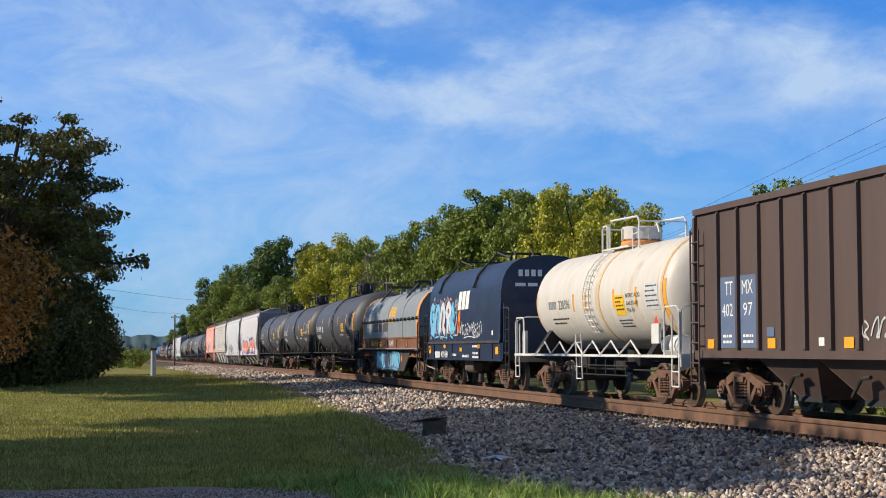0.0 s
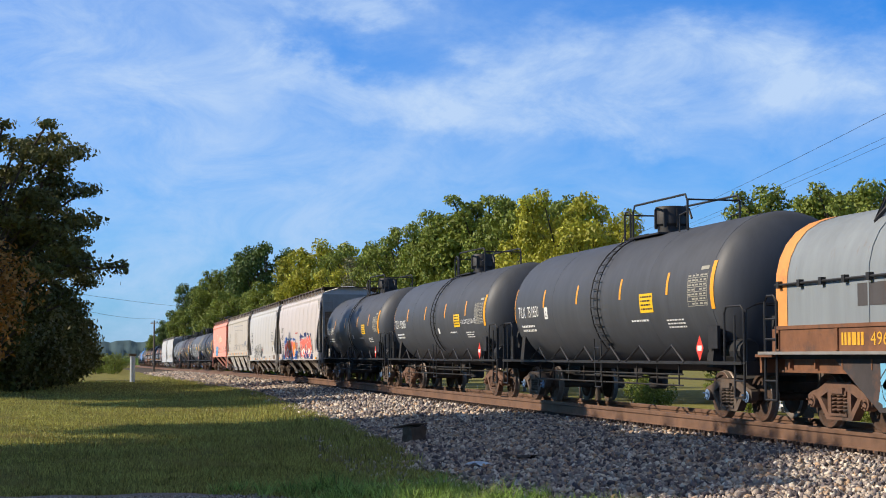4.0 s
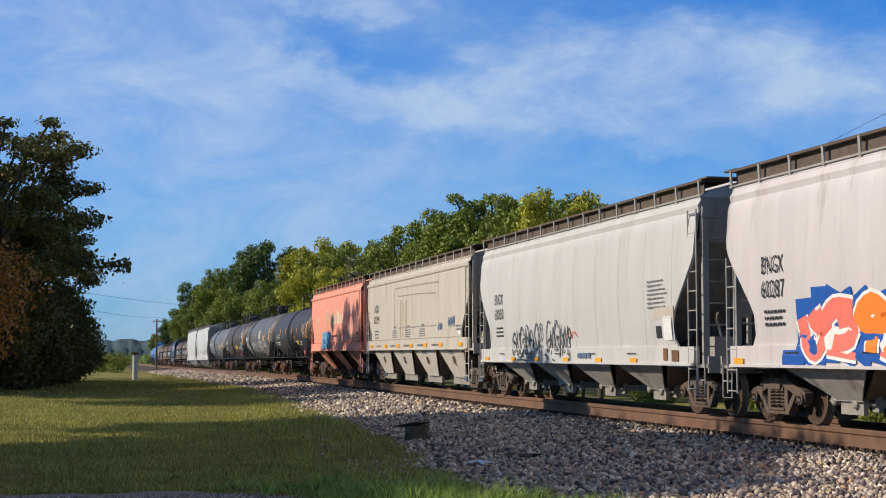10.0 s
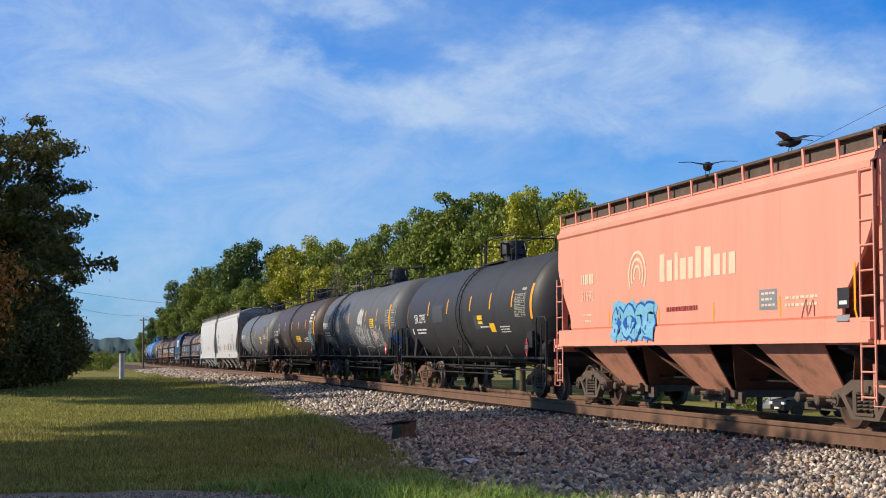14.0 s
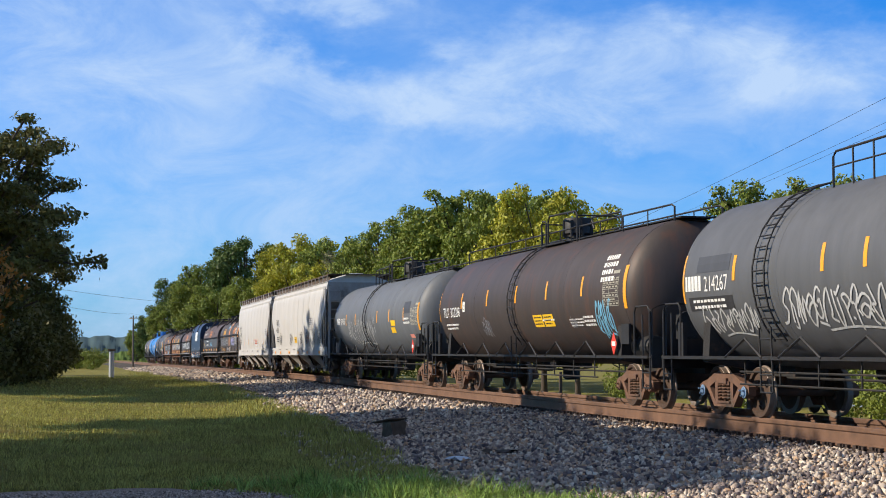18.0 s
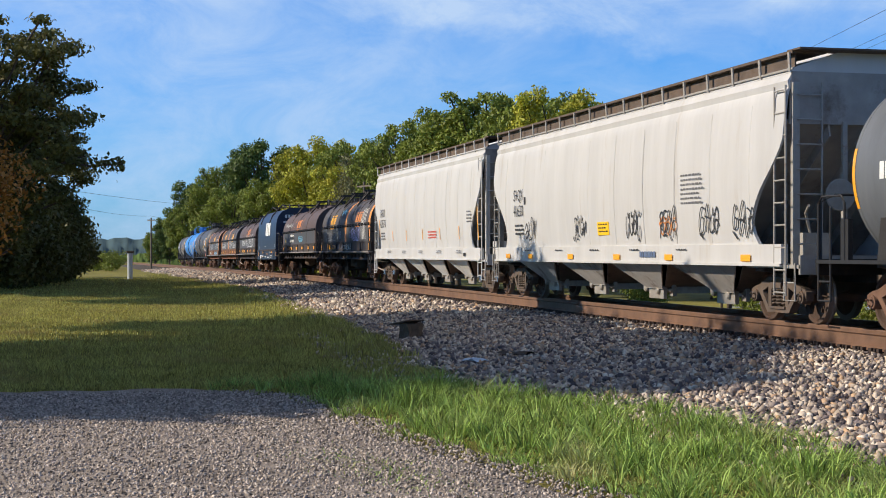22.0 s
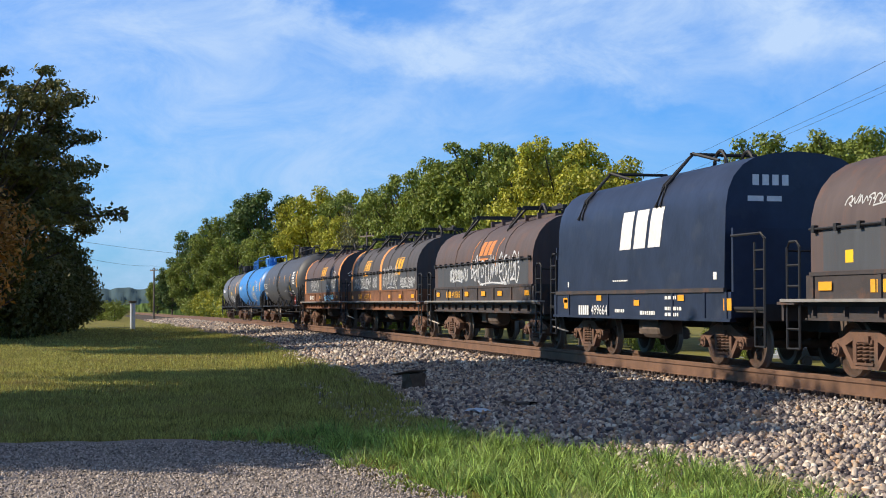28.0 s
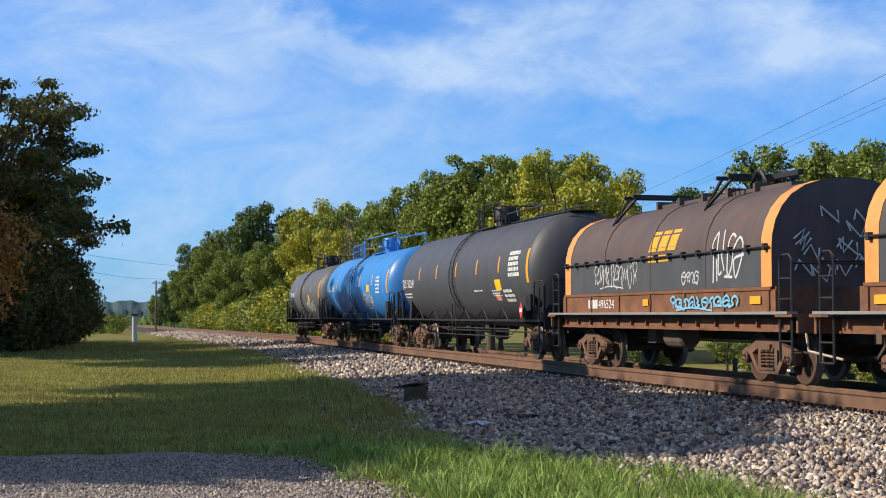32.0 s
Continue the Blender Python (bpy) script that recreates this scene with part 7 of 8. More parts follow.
# 4
D = add(coil_car("coil_car", LEN[3], p_hood_grey, p_side_rust, "grey-hooded coil car with orange end bands and rusty sill", [(-6.25, 6.3)], 4.8, bands=[(1, 1)], skirt=True))
coil_logo(D, 0.2, 1.35, 2.55, m_logo)
for a, b in ((-3.45, -2.35), (-2.12, -1.28), (-1.08, -0.05)):
    D.quad("dark_patch", p_hood_dark, a, b, 1.98, 2.33)
D.lines(-3.95, 1.58, 0.75, 1, m_logo, h=0.2, seed=4, name="mark_bar")
D.text("496363", -3.05, 1.38, 0.2, m_logo, 1.05)
for x in (-6.15, -0.85, 1.4, 4.2):
    D.quad("reflector", m_orange, x - 0.04, x + 0.04, 1.33, 1.6, 0.03, 1)
D.lines(-1.8, 1.55, 0.7, 2, m_logo, h=0.05, seed=6, lift=0.012)
D.tag(0.3, 1.35, 1.36, 1.64, m_chalk, 41, 4, 0.04)
D.done()
Ds = Decals(train[-1], lambda z: 1.395)
Ds.piece(-2.9, 2.2, 0.42, 1.12, [m_sky, m_silver, m_sky], m_ink, m_sky, 47, 9, 0.03)
Ds.tag(-2.9, 2.3, 0.42, 1.14, m_sky, 43, 9, 0.05)
Ds.quad("notice", m_logo_or, 2.5, 2.75, 0.75, 0.98)
Ds.done()

# 5, 6, 7
D = add(tank_car("tank_car", LEN[4], 1.55, 2.80, p_tank, m_black, "charcoal grey chemical tank car with orange reflective strips", "grey", True, 5, 6.3, 0.9, (-2.6, 3.3), 0.1, stripes=(-4.0, -1.35, 1.65, 4.4), shell_half=7.3))
standard_tank_marks(D, "TILX", "731850", -6.26, 6.2, (2.85, 3.6), 51)
D.quad("capacity_box", m_white, -3.95, -3.68, 2.15, 2.45)
D.text("C", -3.88, 2.2, 0.14, m_ink, 0.12, lift=0.011)
diamond(D, 6.0)
D.done()
D = add(tank_car("tank_car", LEN[5], 1.55, 2.80, p_tank, m_black, "charcoal grey acrylonitrile tank car with yellow notice", "rusty", False, 6, 6.05, 0.75, (-2.7, 3.4), 0.1, stripes=(-4.18, -1.3, 1.63, 4.35), shell_half=7.25))
standard_tank_marks(D, "TILX", "192883", -6.3, 6.2, (2.85, 3.6), 61)
D.text("ACRYLONITRILE, STABILIZED", 3.75, 2.2, 0.14, m_white, 1.85)
D.quad("notice", m_white, 0.55, 0.75, 1.95, 2.12)
diamond(D, 6.0)
D.done()
D = add(tank_car("tank_car", LEN[6], 1.55, 2.80, p_tank, m_black, "charcoal grey tank car behind a pale covered hopper", "grey", True, 7, 6.05, 0.75, (-2.7, 3.4), 0.1, stripes=(-4.1, -1.35, 1.84, 4.45), shell_half=7.25))
standard_tank_marks(D, "TILX", "731931", -6.2, 6.2, (2.9, 3.63), 71)
D.quad("notice", m_white, 0.55, 0.75, 1.95, 2.12)
diamond(D, 6.03)
D.done()


def hopper_marks(D, mark, number, nx, seed, ink=m_ink, refl=(), zr=1.06, size=0.3):
    D.text(mark, nx, 2.62, size, ink, 0.85)
    D.text(number, nx - 0.02, 2.2, size, ink, 0.9)
    D.lines(nx + 0.05, 1.98, 0.8, 3, ink, h=0.05, gap=0.11, seed=seed)
    for x in refl:
        D.quad("reflector", m_orange, x - 0.2, x + 0.2, zr - 0.03, zr + 0.09, 0.012, 1)
    for i in range(5):
        D.lines(-6 + i * 2.6, zr + 0.2, 0.6, 1, ink, h=0.03, seed=seed + i, lift=0.01)


# 8
D = add(hopper_car("covered_hopper_car", LEN[7], p_pink, p_trim_grey, "pinkish grey covered hopper car with red and blue graffiti", tc=7.3))
hopper_marks(D, "BNGX", "60287", -6.8, 81, refl=(-7.85, 7.15))
D.piece(-5.5, -0.75, 1.04, 2.2, [m_coral, m_tang, m_coral, m_tang], m_white, m_blue, 82, 5, 0.06)
D.quad("graffiti", m_blue, -6.1, -5.3, 1.03, 1.36, 0.0100)
D.quad("graffiti", m_blue, -0.9, 0.1, 1.03, 1.5, 0.0052)
D.piece(1.35, 5.45, 1.04, 2.35, m_coral, m_white, m_navy, 83, 5, 0.065)
D.quad("graffiti", m_navy, 5.35, 6.0, 1.04, 1.4, 0.0052)
D.tag(0.1, 1.2, 1.08, 1.75, m_ink, 84, 4, 0.035)
D.tag(-0.6, 0.0, 1.1, 1.4, m_navy, 85, 2, 0.04)
D.lines(-0.7, 2.52, 1.3, 1, m_red, h=0.06, seed=86)
D.lines(-0.62, 1.95, 0.9, 4, m_red, h=0.05, gap=0.1, seed=87)
D.tag(6.6, 7.0, 1.5, 2.1, m_chalk, 88, 2, 0.09)
D.done()

# 9
D = add(hopper_car("covered_hopper_car", LEN[8], p_white, p_trim_grey, "off-white covered hopper car with pale outline graffiti", tc=7.3))
hopper_marks(D, "BNGX", "60050", -6.35, 91, refl=(-7.33, -4.58, -2.37, 0.09, 2.51, 4.77), zr=1.05)
D.tag(-4.8, -2.0, 1.05, 1.95, m_slate_dark, 921, 5, 0.05)
D.tag(-1.7, 0.5, 1.05, 2.0, m_slate_dark, 922, 4, 0.05)
D.lines(5.7, 2.75, 1.1, 7, m_ink_soft, h=0.035, gap=0.09, seed=93)
D.quad("notice", m_ink, 6.1, 6.4, 1.55, 1.8)
D.quad("notice", m_white, 6.5, 6.95, 1.5, 2.0)
D.quad("scuff", p_tan, 6.05, 7.1, 1.95, 2.2)
D.quad("scuff", p_side_rust, 6.5, 6.7, 1.1, 1.34)
D.quad("scuff", p_side_rust, 6.95, 7.3, 1.08, 1.3)
D.lines(1.0, 1.25, 1.0, 1, m_panel_blue, h=0.12, seed=94)
D.tag(0.2, 0.8, 1.5, 1.85, m_coral, 95, 1, 0.03)
D.done()

# 10
D = add(hopper_car("covered_hopper_car", LEN[9], p_tan, p_tan, "weathered tan covered hopper car with four slope-sided bays", style="flat", bay_paint=p_tan, tone="grey", blue=True, tc=7.5, light_gates=True, bay_shape=(0.445, 0.21, 1.1)))
D.text("AOKX", -7.0, 2.88, 0.32, m_ink, 0.95)
D.text("601299", -7.05, 2.45, 0.3, m_ink, 1.1)
D.lines(-6.9, 2.15, 0.9, 3, m_ink, h=0.04, gap=0.13, seed=101)
for x in (-7.4, -4.52, -2.1, 0.23, 2.6, 4.88, 7.6):
    D.quad("reflector", m_orange, x - 0.24, x + 0.24, 1.47, 1.6, 0.012, 1)
for i, x in enumerate((-6.3, -3.5, -1.0, 1.3, 3.6)):
    D.lines(x, 1.57, 1.0, 1, m_ink_soft, h=0.06, seed=102 + i, lift=0.012)
for i, x in enumerate((-3.3, -0.9, 1.5)):
    D.text("WARNING", x + 0.3, 2.2, 0.08, m_ink, 0.5)
    D.lines(x, 2.12, 1.0, 4, m_ink_soft, h=0.035, gap=0.08, seed=110 + i)
D.ribbon("crease", p_slope, [(-2.9, 3.72), (0.5, 3.70), (4.4, 3.66)], 0.05)
D.ribbon("crease", p_slope, [(-2.9, 3.72), (-2.9, 3.3), (-2.85, 2.0)], 0.04)
D.ribbon("crease", p_slope, [(-2.2, 3.4), (1.0, 3.38), (4.0, 3.3)], 0.04)
D.ribbon("crease", p_slope, [(-2.2, 2.2), (0.5, 2.2), (4.2, 2.2)], 0.04)
for x, w in ((-1.9, 0.25), (-1.4, 0.14), (-0.9, 0.22), (0.4, 0.06)):
    D.quad("rust_streak", p_streak, x, x + w, 1.85, 3.0 + w, 0.005)
D.tag(4.4, 5.0, 2.0, 2.3, m_panel_blue, 120, 3, 0.05)
D.tag(5.85, 6.7, 2.1, 2.45, m_panel_blue, 121, 4, 0.05)
D.quad("notice", m_white, 7.2, 7.45, 1.85, 1.98)
D.lines(6.9, 2.15, 0.8, 2, m_ink_soft, h=0.05, seed=122)
D.done()
Ds = Decals(train[-1], lambda z: 1.44 - (1.40 - z) / 0.92 * 0.34)
for cx in (-5.85, -1.95, 1.95, 5.85):
    Ds.tag(cx - 0.15, cx + 0.15, 0.85, 1.15, m_rustspot, 130 + int(cx), 2, 0.06, 0.05)
    Ds.lines(cx - 0.4, 1.33, 0.7, 2, m_ink_soft, h=0.03, gap=0.06, seed=5, lift=0.05)
Ds.done()

# 11
D = add(hopper_car("covered_hopper_car", LEN[10], p_salmon, p_salmon, "salmon-orange potash hopper car with pale emblem", style="flat", bays=3, bay_paint=p_salmon_dirty, tone="grey", tc=6.35, roof_paint=p_salmon, light_gates=False, bay_shape=(0.27, 0.15, 0.67), slope_paint=p_salmon_shade))
D.lines(-5.7, 3.02, 0.8, 1, m_cream, h=0.24, seed=140, name="mark_bar")
D.text("31592", -5.7, 2.4, 0.24, m_cream, 0.85)
D.lines(-5.6, 2.1, 0.6, 2, m_cream, h=0.04, gap=0.14, seed=141)
for k in range(3):                         # round emblem of nested arcs
    r = 0.48 - 0.15 * k
    D.ribbon("emblem", m_cream, [(-2.15 + r * math.cos(a), 2.85 + r * math.sin(a)) for a in np.linspace(-0.6, math.pi + 0.6, 9)], 0.07)
for x, w, h in ((-0.9, 0.26, 0.56), (-0.52, 0.28, 0.42), (-0.12, 0.16, 0.55), (0.16, 0.28, 0.42), (0.56, 0.22, 0.42), (0.9, 0.26, 0.6), (1.3, 0.32, 0.56), (1.74, 0.28, 0.40), (2.14, 0.14, 0.40), (2.4, 0.28, 0.40)):
    D.quad("emblem_word", m_cream, x, x + w, 2.64, 2.64 + h, rows=3)
D.piece(-3.6, -1.15, 1.44, 2.3, m_sky, m_blue, m_sky, 142, 4, 0.05)
D.lines(-0.55, 2.12, 1.65, 1, m_red_dark, h=0.09, seed=143)
D.quad("notice", m_slate, 3.63, 4.3, 1.95, 2.3)
D.lines(3.72, 2.25, 0.5, 3, m_cream, h=0.04, gap=0.1, seed=144, name="notice_print", lift=0.01)
D.quad("notice", m_ink, 6.36, 6.72, 1.9, 2.22)
D.quad("notice", m_white, 6.42, 6.66, 1.96, 2.02, 0.010)
D.quad("notice", m_slate, 6.36, 6.75, 1.7, 1.8)
for x in (-3.84, -0.97, 1.71, 4.41):
    D.quad("reflective_strip", m_orange, x - 0.03, x + 0.03, 1.78, 2.15)
D.quad("reflective_strip", m_orange, 6.87, 6.93, 1.75, 2.6)
D.lines(4.6, 2.15, 1.2, 2, m_cream, h=0.05, gap=0.12, seed=145)
D.tag(5.2, 5.6, 1.7, 2.1, m_red_dark, 146, 1, 0.02)
D.done()

# 12 - 15
D = add(tank_car("tank_car", LEN[11], 1.55, 2.80, p_tank_black, m_black, "black tank car with patched paint", "rusty", False, 12, 6.6, 0.6, (-2.7, 3.2), 0.0, stripes=(-4.19, -1.6, 1.2, 3.4, 5.6), shell_half=8.0))
standard_tank_marks(D, "SHPX", "220903", -6.2, 6.6, None, 151, 1.65)
D.quad("dark_patch", p_tank, -3.6, -2.2, 2.2, 2.75)
D.quad("dark_patch", p_tank, 1.6, 2.6, 1.9, 2.3)
D.quad("yellow_notice", m_yellow, 2.0, 2.5, 2.05, 2.3)
D.quad("yellow_notice", m_yellow, 3.2, 3.7, 1.8, 2.05)
diamond(D, 6.9)
D.quad("notice", m_white, -6.75, -6.6, 1.85, 2.05)
D.done()
D = add(tank_car("tank_car", LEN[12], 1.58, 2.82, p_tank_grey_dark, m_black, "grey tank car with white scrawled graffiti", "rusty", True, 13, 6.9, 1.9, (-5.2, 2.9), -4.3, stripes=(-5.4, -2.2, -0.9, 2.9, 5.2), shell_half=8.3))
D.lines(-7.5, 2.6, 0.75, 1, m_white, h=0.28, seed=160, name="mark_bar")
D.text("214267", -6.65, 2.3, 0.28, m_white, 1.0)
D.quad("dark_patch", p_tank, -7.0, -5.6, 2.65, 2.95)
D.quad("dark_patch", p_tank_black, -7.4, -5.5, 1.95, 2.2)
D.lines(-7.2, 2.15, 1.6, 2, m_white, h=0.05, seed=161, lift=0.01)
D.tag(-7.0, -4.8, 1.5, 2.0, m_chalk, 162, 6, 0.04)
D.tag(-3.8, -0.2, 1.55, 2.2, m_chalk, 163, 9, 0.045)
D.tag(0.5, 3.4, 1.45, 2.3, m_chalk, 164, 9, 0.05)
D.tag(3.7, 5.9, 1.5, 2.25, m_chalk, 165, 7, 0.045)
D.tag(1.2, 2.3, 2.3, 3.0, m_chalk, 166, 4, 0.12)
D.quad("yellow_notice", m_yellow, 3.85, 4.6, 2.2, 2.55)
D.lines(3.95, 2.5, 0.55, 4, m_ink, h=0.035, gap=0.08, seed=167, name="notice_print", lift=0.01)
D.quad("red_notice", m_red_soft, 4.2, 4.85, 1.75, 2.05)
table_panel(D, 6.9, 7.9, 2.2, 2.85)
D.quad("dark_patch", p_tank, 5.5, 6.6, 1.95, 2.3)
D.tag(7.2, 7.9, 1.5, 1.9, m_blue, 168, 3, 0.06)
diamond(D, 6.8)
D.done()
D = add(tank_car("tank_car", LEN[13], 1.58, 2.82, p_tank_brown, m_black, "rust-washed brown-black tank car with long roof walk", "rusty", False, 14, 7.3, 0.6, (-2.2, 2.3), -0.2, (-8.2, 8.3), stripes=(-5.34, -2.62, 0.12, 2.68, 5.28), shell_half=8.65))
standard_tank_marks(D, "TILX", "302288", -7.45, 7.4, None, 171, 1.95)
D.quad("capacity_box", m_white, -5.2, -4.95, 2.35, 2.65)
D.text("C", -5.13, 2.4, 0.14, m_ink, 0.12, lift=0.011)
D.quad("yellow_notice", m_yellow, 1.48, 2.2, 1.8, 2.1)
D.quad("yellow_notice", m_yellow, 2.28, 3.04, 1.8, 2.1)
D.lines(1.55, 2.05, 0.6, 3, m_ink, h=0.03, gap=0.08, seed=172, name="notice_print", lift=0.01)
D.lines(2.35, 2.05, 0.6, 3, m_ink, h=0.03, gap=0.08, seed=173, name="notice_print", lift=0.01)
D.lines(6.5, 3.3, 0.9, 4, m_white, h=0.1, gap=0.16, seed=174)
D.lines(5.2, 2.0, 0.8, 3, m_white, h=0.05, gap=0.09, seed=175)
D.tag(5.95, 7.0, 1.5, 2.3, m_sky, 176, 4, 0.05)
D.tag(-3.4, -2.6, 1.6, 2.1, m_slate, 177, 3, 0.03)
D.tag(4.2, 4.6, 1.7, 2.0, m_slate, 178, 2, 0.03)
diamond(D, 7.2)
D.done()
D = add(tank_car("tank_car", LEN[14], 1.55, 2.78, p_tank_grey, m_black, "streaked blue-grey tank car with white outline graffiti", "rusty", False, 15, 7.2, 0.9, (-3.3, 3.0), -1.0, (2.5, 8.2), stripes=(-5.08, -3.09, -1.09, 1.19, 3.32, 5.7), stripe_z=(2.25, 2.7), shell_half=8.55))
D.lines(-7.1, 2.58, 0.7, 1, m_white, h=0.26, seed=180, name="mark_bar")
D.text("59165", -6.2, 2.3, 0.26, m_white, 0.9)
D.tag(-4.8, 0.5, 1.5, 2.45, m_chalk, 927, 6, 0.045)
D.quad("yellow_notice", m_yellow, 3.6, 4.3, 2.1, 2.3)
D.quad("yellow_notice", m_yellow, 3.5, 4.2, 1.85, 2.05)
table_panel(D, 6.8, 7.9, 2.1, 2.7)
D.lines(5.7, 2.35, 0.9, 2, m_white, h=0.07, gap=0.14, seed=181)
D.quad("red_notice", m_red_soft, 6.2, 6.8, 1.65, 1.78)
D.quad("dark_patch", p_tank, 5.7, 6.7, 2.5, 2.9)
D.quad("dark_patch", p_tank, 0.2, 0.7, 2.1, 2.4)
diamond(D, 7.1)
D.done()

# 16, 17
D = add(hopper_car("covered_hopper_car", LEN[15], p_white, p_trim_grey, "off-white covered hopper car with small black scrawls", tc=7.9))
hopper_marks(D, "SHQX", "41630", -6.95, 191, refl=(-7.6, -5.5, -2.2, 1.0, 4.0, 7.6), zr=1.10)
for i, x in enumerate((-6.0, -2.0, 1.5, 3.4, 5.5, 7.0)):
    D.tag(x, x + 0.9, 1.5, 2.1, m_ink, 192 + i, 3, 0.035)
D.tag(3.5, 4.4, 1.6, 2.0, m_logo_or, 199, 2, 0.03)
D.quad("yellow_notice", m_yellow, -0.26, 0.5, 1.62, 1.92)
D.lines(-0.18, 1.88, 0.6, 3, m_ink, h=0.03, gap=0.08, seed=200, name="notice_print", lift=0.01)
D.lines(4.7, 2.75, 1.1, 7, m_ink_soft, h=0.035, gap=0.09, seed=201)
D.lines(2.4, 1.25, 1.0, 1, m_panel_blue, h=0.12, seed=202)
D.quad("notice", m_ink, -6.0, -5.85, 2.5, 2.7)
D.done()
D = add(hopper_car("covered_hopper_car", LEN[16], p_white, p_white, "clean off-white covered hopper car with orange strips", tc=7.45, blue=True, bay_paint=p_pale_bay))
D.text("IARX", -6.8, 2.6, 0.3, m_ink, 0.85)
D.text("625578", -6.85, 2.2, 0.3, m_ink, 1.05)
D.lines(-6.8, 2.0, 0.8, 3, m_ink, h=0.05, gap=0.11, seed=211)
D.lines(1.3, 1.95, 1.25, 1, m_red, h=0.05, seed=212)
D.lines(1.3, 1.85, 1.25, 2, m_red, h=0.05, gap=0.09, seed=213)
for x in (-4.57, -2.17, 0.45, 3.01, 5.57):
    D.quad("reflective_strip", m_orange, x - 0.03, x + 0.03, 1.65, 2.05)
D.quad("reflective_strip", m_orange, -7.05, -6.99, 1.8, 2.5)
D.quad("reflective_strip", m_orange, 7.86, 7.93, 1.6, 2.6)
D.lines(6.6, 2.5, 0.6, 4, m_ink_soft, h=0.04, gap=0.1, seed=214)
for i in range(5):
    D.lines(-5.6 + i * 2.7, 1.3, 0.7, 2, m_ink_soft, h=0.03, gap=0.06, seed=215 + i, lift=0.01)
D.quad("notice", m_ink, 6.1, 6.4, 1.12, 1.22, 0.01)
D.done()


def coil_reflectors(D, xs, z=1.5):
    for x in xs:
        D.quad("reflector", m_orange, x - 0.22, x + 0.22, z - 0.06, z + 0.08, 0.03, 1)


# 18
D = add(coil_car("coil_car", LEN[17], p_hood_dark, p_side_dark, "weathered charcoal coil car with two hoods and orange bands", [(-6.45, 0.1), (0.15, 6.35)], 4.85, bands=[(0, 0), (1, 1)]))
coil_logo(D, -3.95, 1.4, 2.55, m_logo)
coil_logo(D, 2.75, 1.4, 2.55, m_logo_or)
D.tag(-5.3, -1.0, 1.8, 2.25, m_slate, 221, 9, 0.04)
D.tag(-1.9, -0.9, 1.85, 2.25, m_chalk, 222, 3, 0.05)
D.tag(-1.3, -0.2, 2.9, 3.2, m_sky, 223, 3, 0.06)
D.tag(1.4, 3.9, 1.75, 2.3, m_violet, 224, 6, 0.05)
for x in (4.3, 4.6, 4.9, 5.2):
    D.ribbon("graffiti", m_white, [(x, 1.8), (x - 0.05, 2.4), (x + 0.05, 2.9), (x, 3.1)], 0.08)
D.lines(-4.35, 1.58, 0.6, 1, m_logo, h=0.2, seed=225, name="mark_bar", lift=0.012)
D.text("498584", -3.4, 1.38, 0.2, m_logo, 1.15, lift=0.012)
for x in (-6.4, -4.5, -2.1, 0.9, 6.2):
    D.quad("reflector", m_orange, x - 0.05, x + 0.05, 1.33, 1.62, 0.03, 1)
D.tag(-0.6, 1.9, 1.38, 1.6, m_chalk, 226, 7, 0.025, 0.03)
D.done()

# 19
D = add(coil_car("coil_car", LEN[18], p_hood, p_side_dark, "brown-black coil car with single weathered hood", [(-6.75, 6.3)], 5.7))
D.ribbon("emblem", m_logo_or, [(-1.9, 2.3), (-1.85, 2.75), (-1.5, 3.1)], 0.06)
D.ribbon("emblem", m_logo_or, [(1.15, 2.3), (1.2, 2.75), (1.5, 3.1)], 0.06)
coil_logo(D, -0.9, 1.5, 2.6, m_logo_or)
D.piece(-3.6, -1.9, 1.85, 2.25, m_ink, m_white, m_silver, 231, 4, 0.05)
D.tag(-5.7, -2.7, 2.72, 2.9, m_chalk, 232, 9, 0.03)
D.tag(-0.2, 1.6, 1.85, 2.15, m_sky, 233, 5, 0.04)
D.lines(-4.8, 1.58, 0.65, 1, m_logo, h=0.2, seed=234, name="mark_bar", lift=0.012)
D.text("493023", -4.0, 1.38, 0.2, m_logo, 1.05, lift=0.012)
coil_reflectors(D, (-6.2, -2.6, -0.6, 1.6, 4.0, 6.0), 1.48)
D.quad("yellow_notice", m_yellow, -5.6, -5.35, 1.85, 2.05)
D.done()

# 20
D = add(tall_coil_car("coil_car", LEN[19], "navy blue tall-hooded coil car with plain white emblem", -0.5))
tall_marks(D, 21, -0.2, "499664", False)
for i, x in enumerate((-1.1, -0.25, 0.6)):    # enlarged emblem
    D.quad("emblem_block", m_white, x, x + 0.68, 2.38, 3.2, 0.007, slant=0.22)
D.done()

# 21
D = add(coil_car("coil_car", LEN[20], p_hood, p_side_dark, "brown coil car with faded orange emblem and pale scrawls", [(-5.6, 5.7)], 4.75, tone="rusty"))
D.ribbon("emblem", m_logo_or, [(-0.7, 2.2), (-0.65, 2.75), (-0.3, 3.15)], 0.06)
D.ribbon("emblem", m_logo_or, [(2.0, 2.2), (2.1, 2.75), (2.4, 3.1)], 0.06)
coil_logo(D, 0.1, 1.5, 2.62, m_logo_or)
D.tag(-3.5, -1.2, 1.9, 2.3, m_chalk, 241, 6, 0.07)
D.tag(-0.9, 4.4, 1.78, 2.6, m_silver, 242, 9, 0.06)
D.lines(-3.9, 1.58, 0.65, 1, m_logo, h=0.2, seed=243, name="mark_bar", lift=0.012)
D.text("493305", -3.15, 1.38, 0.2, m_logo, 1.05, lift=0.012)
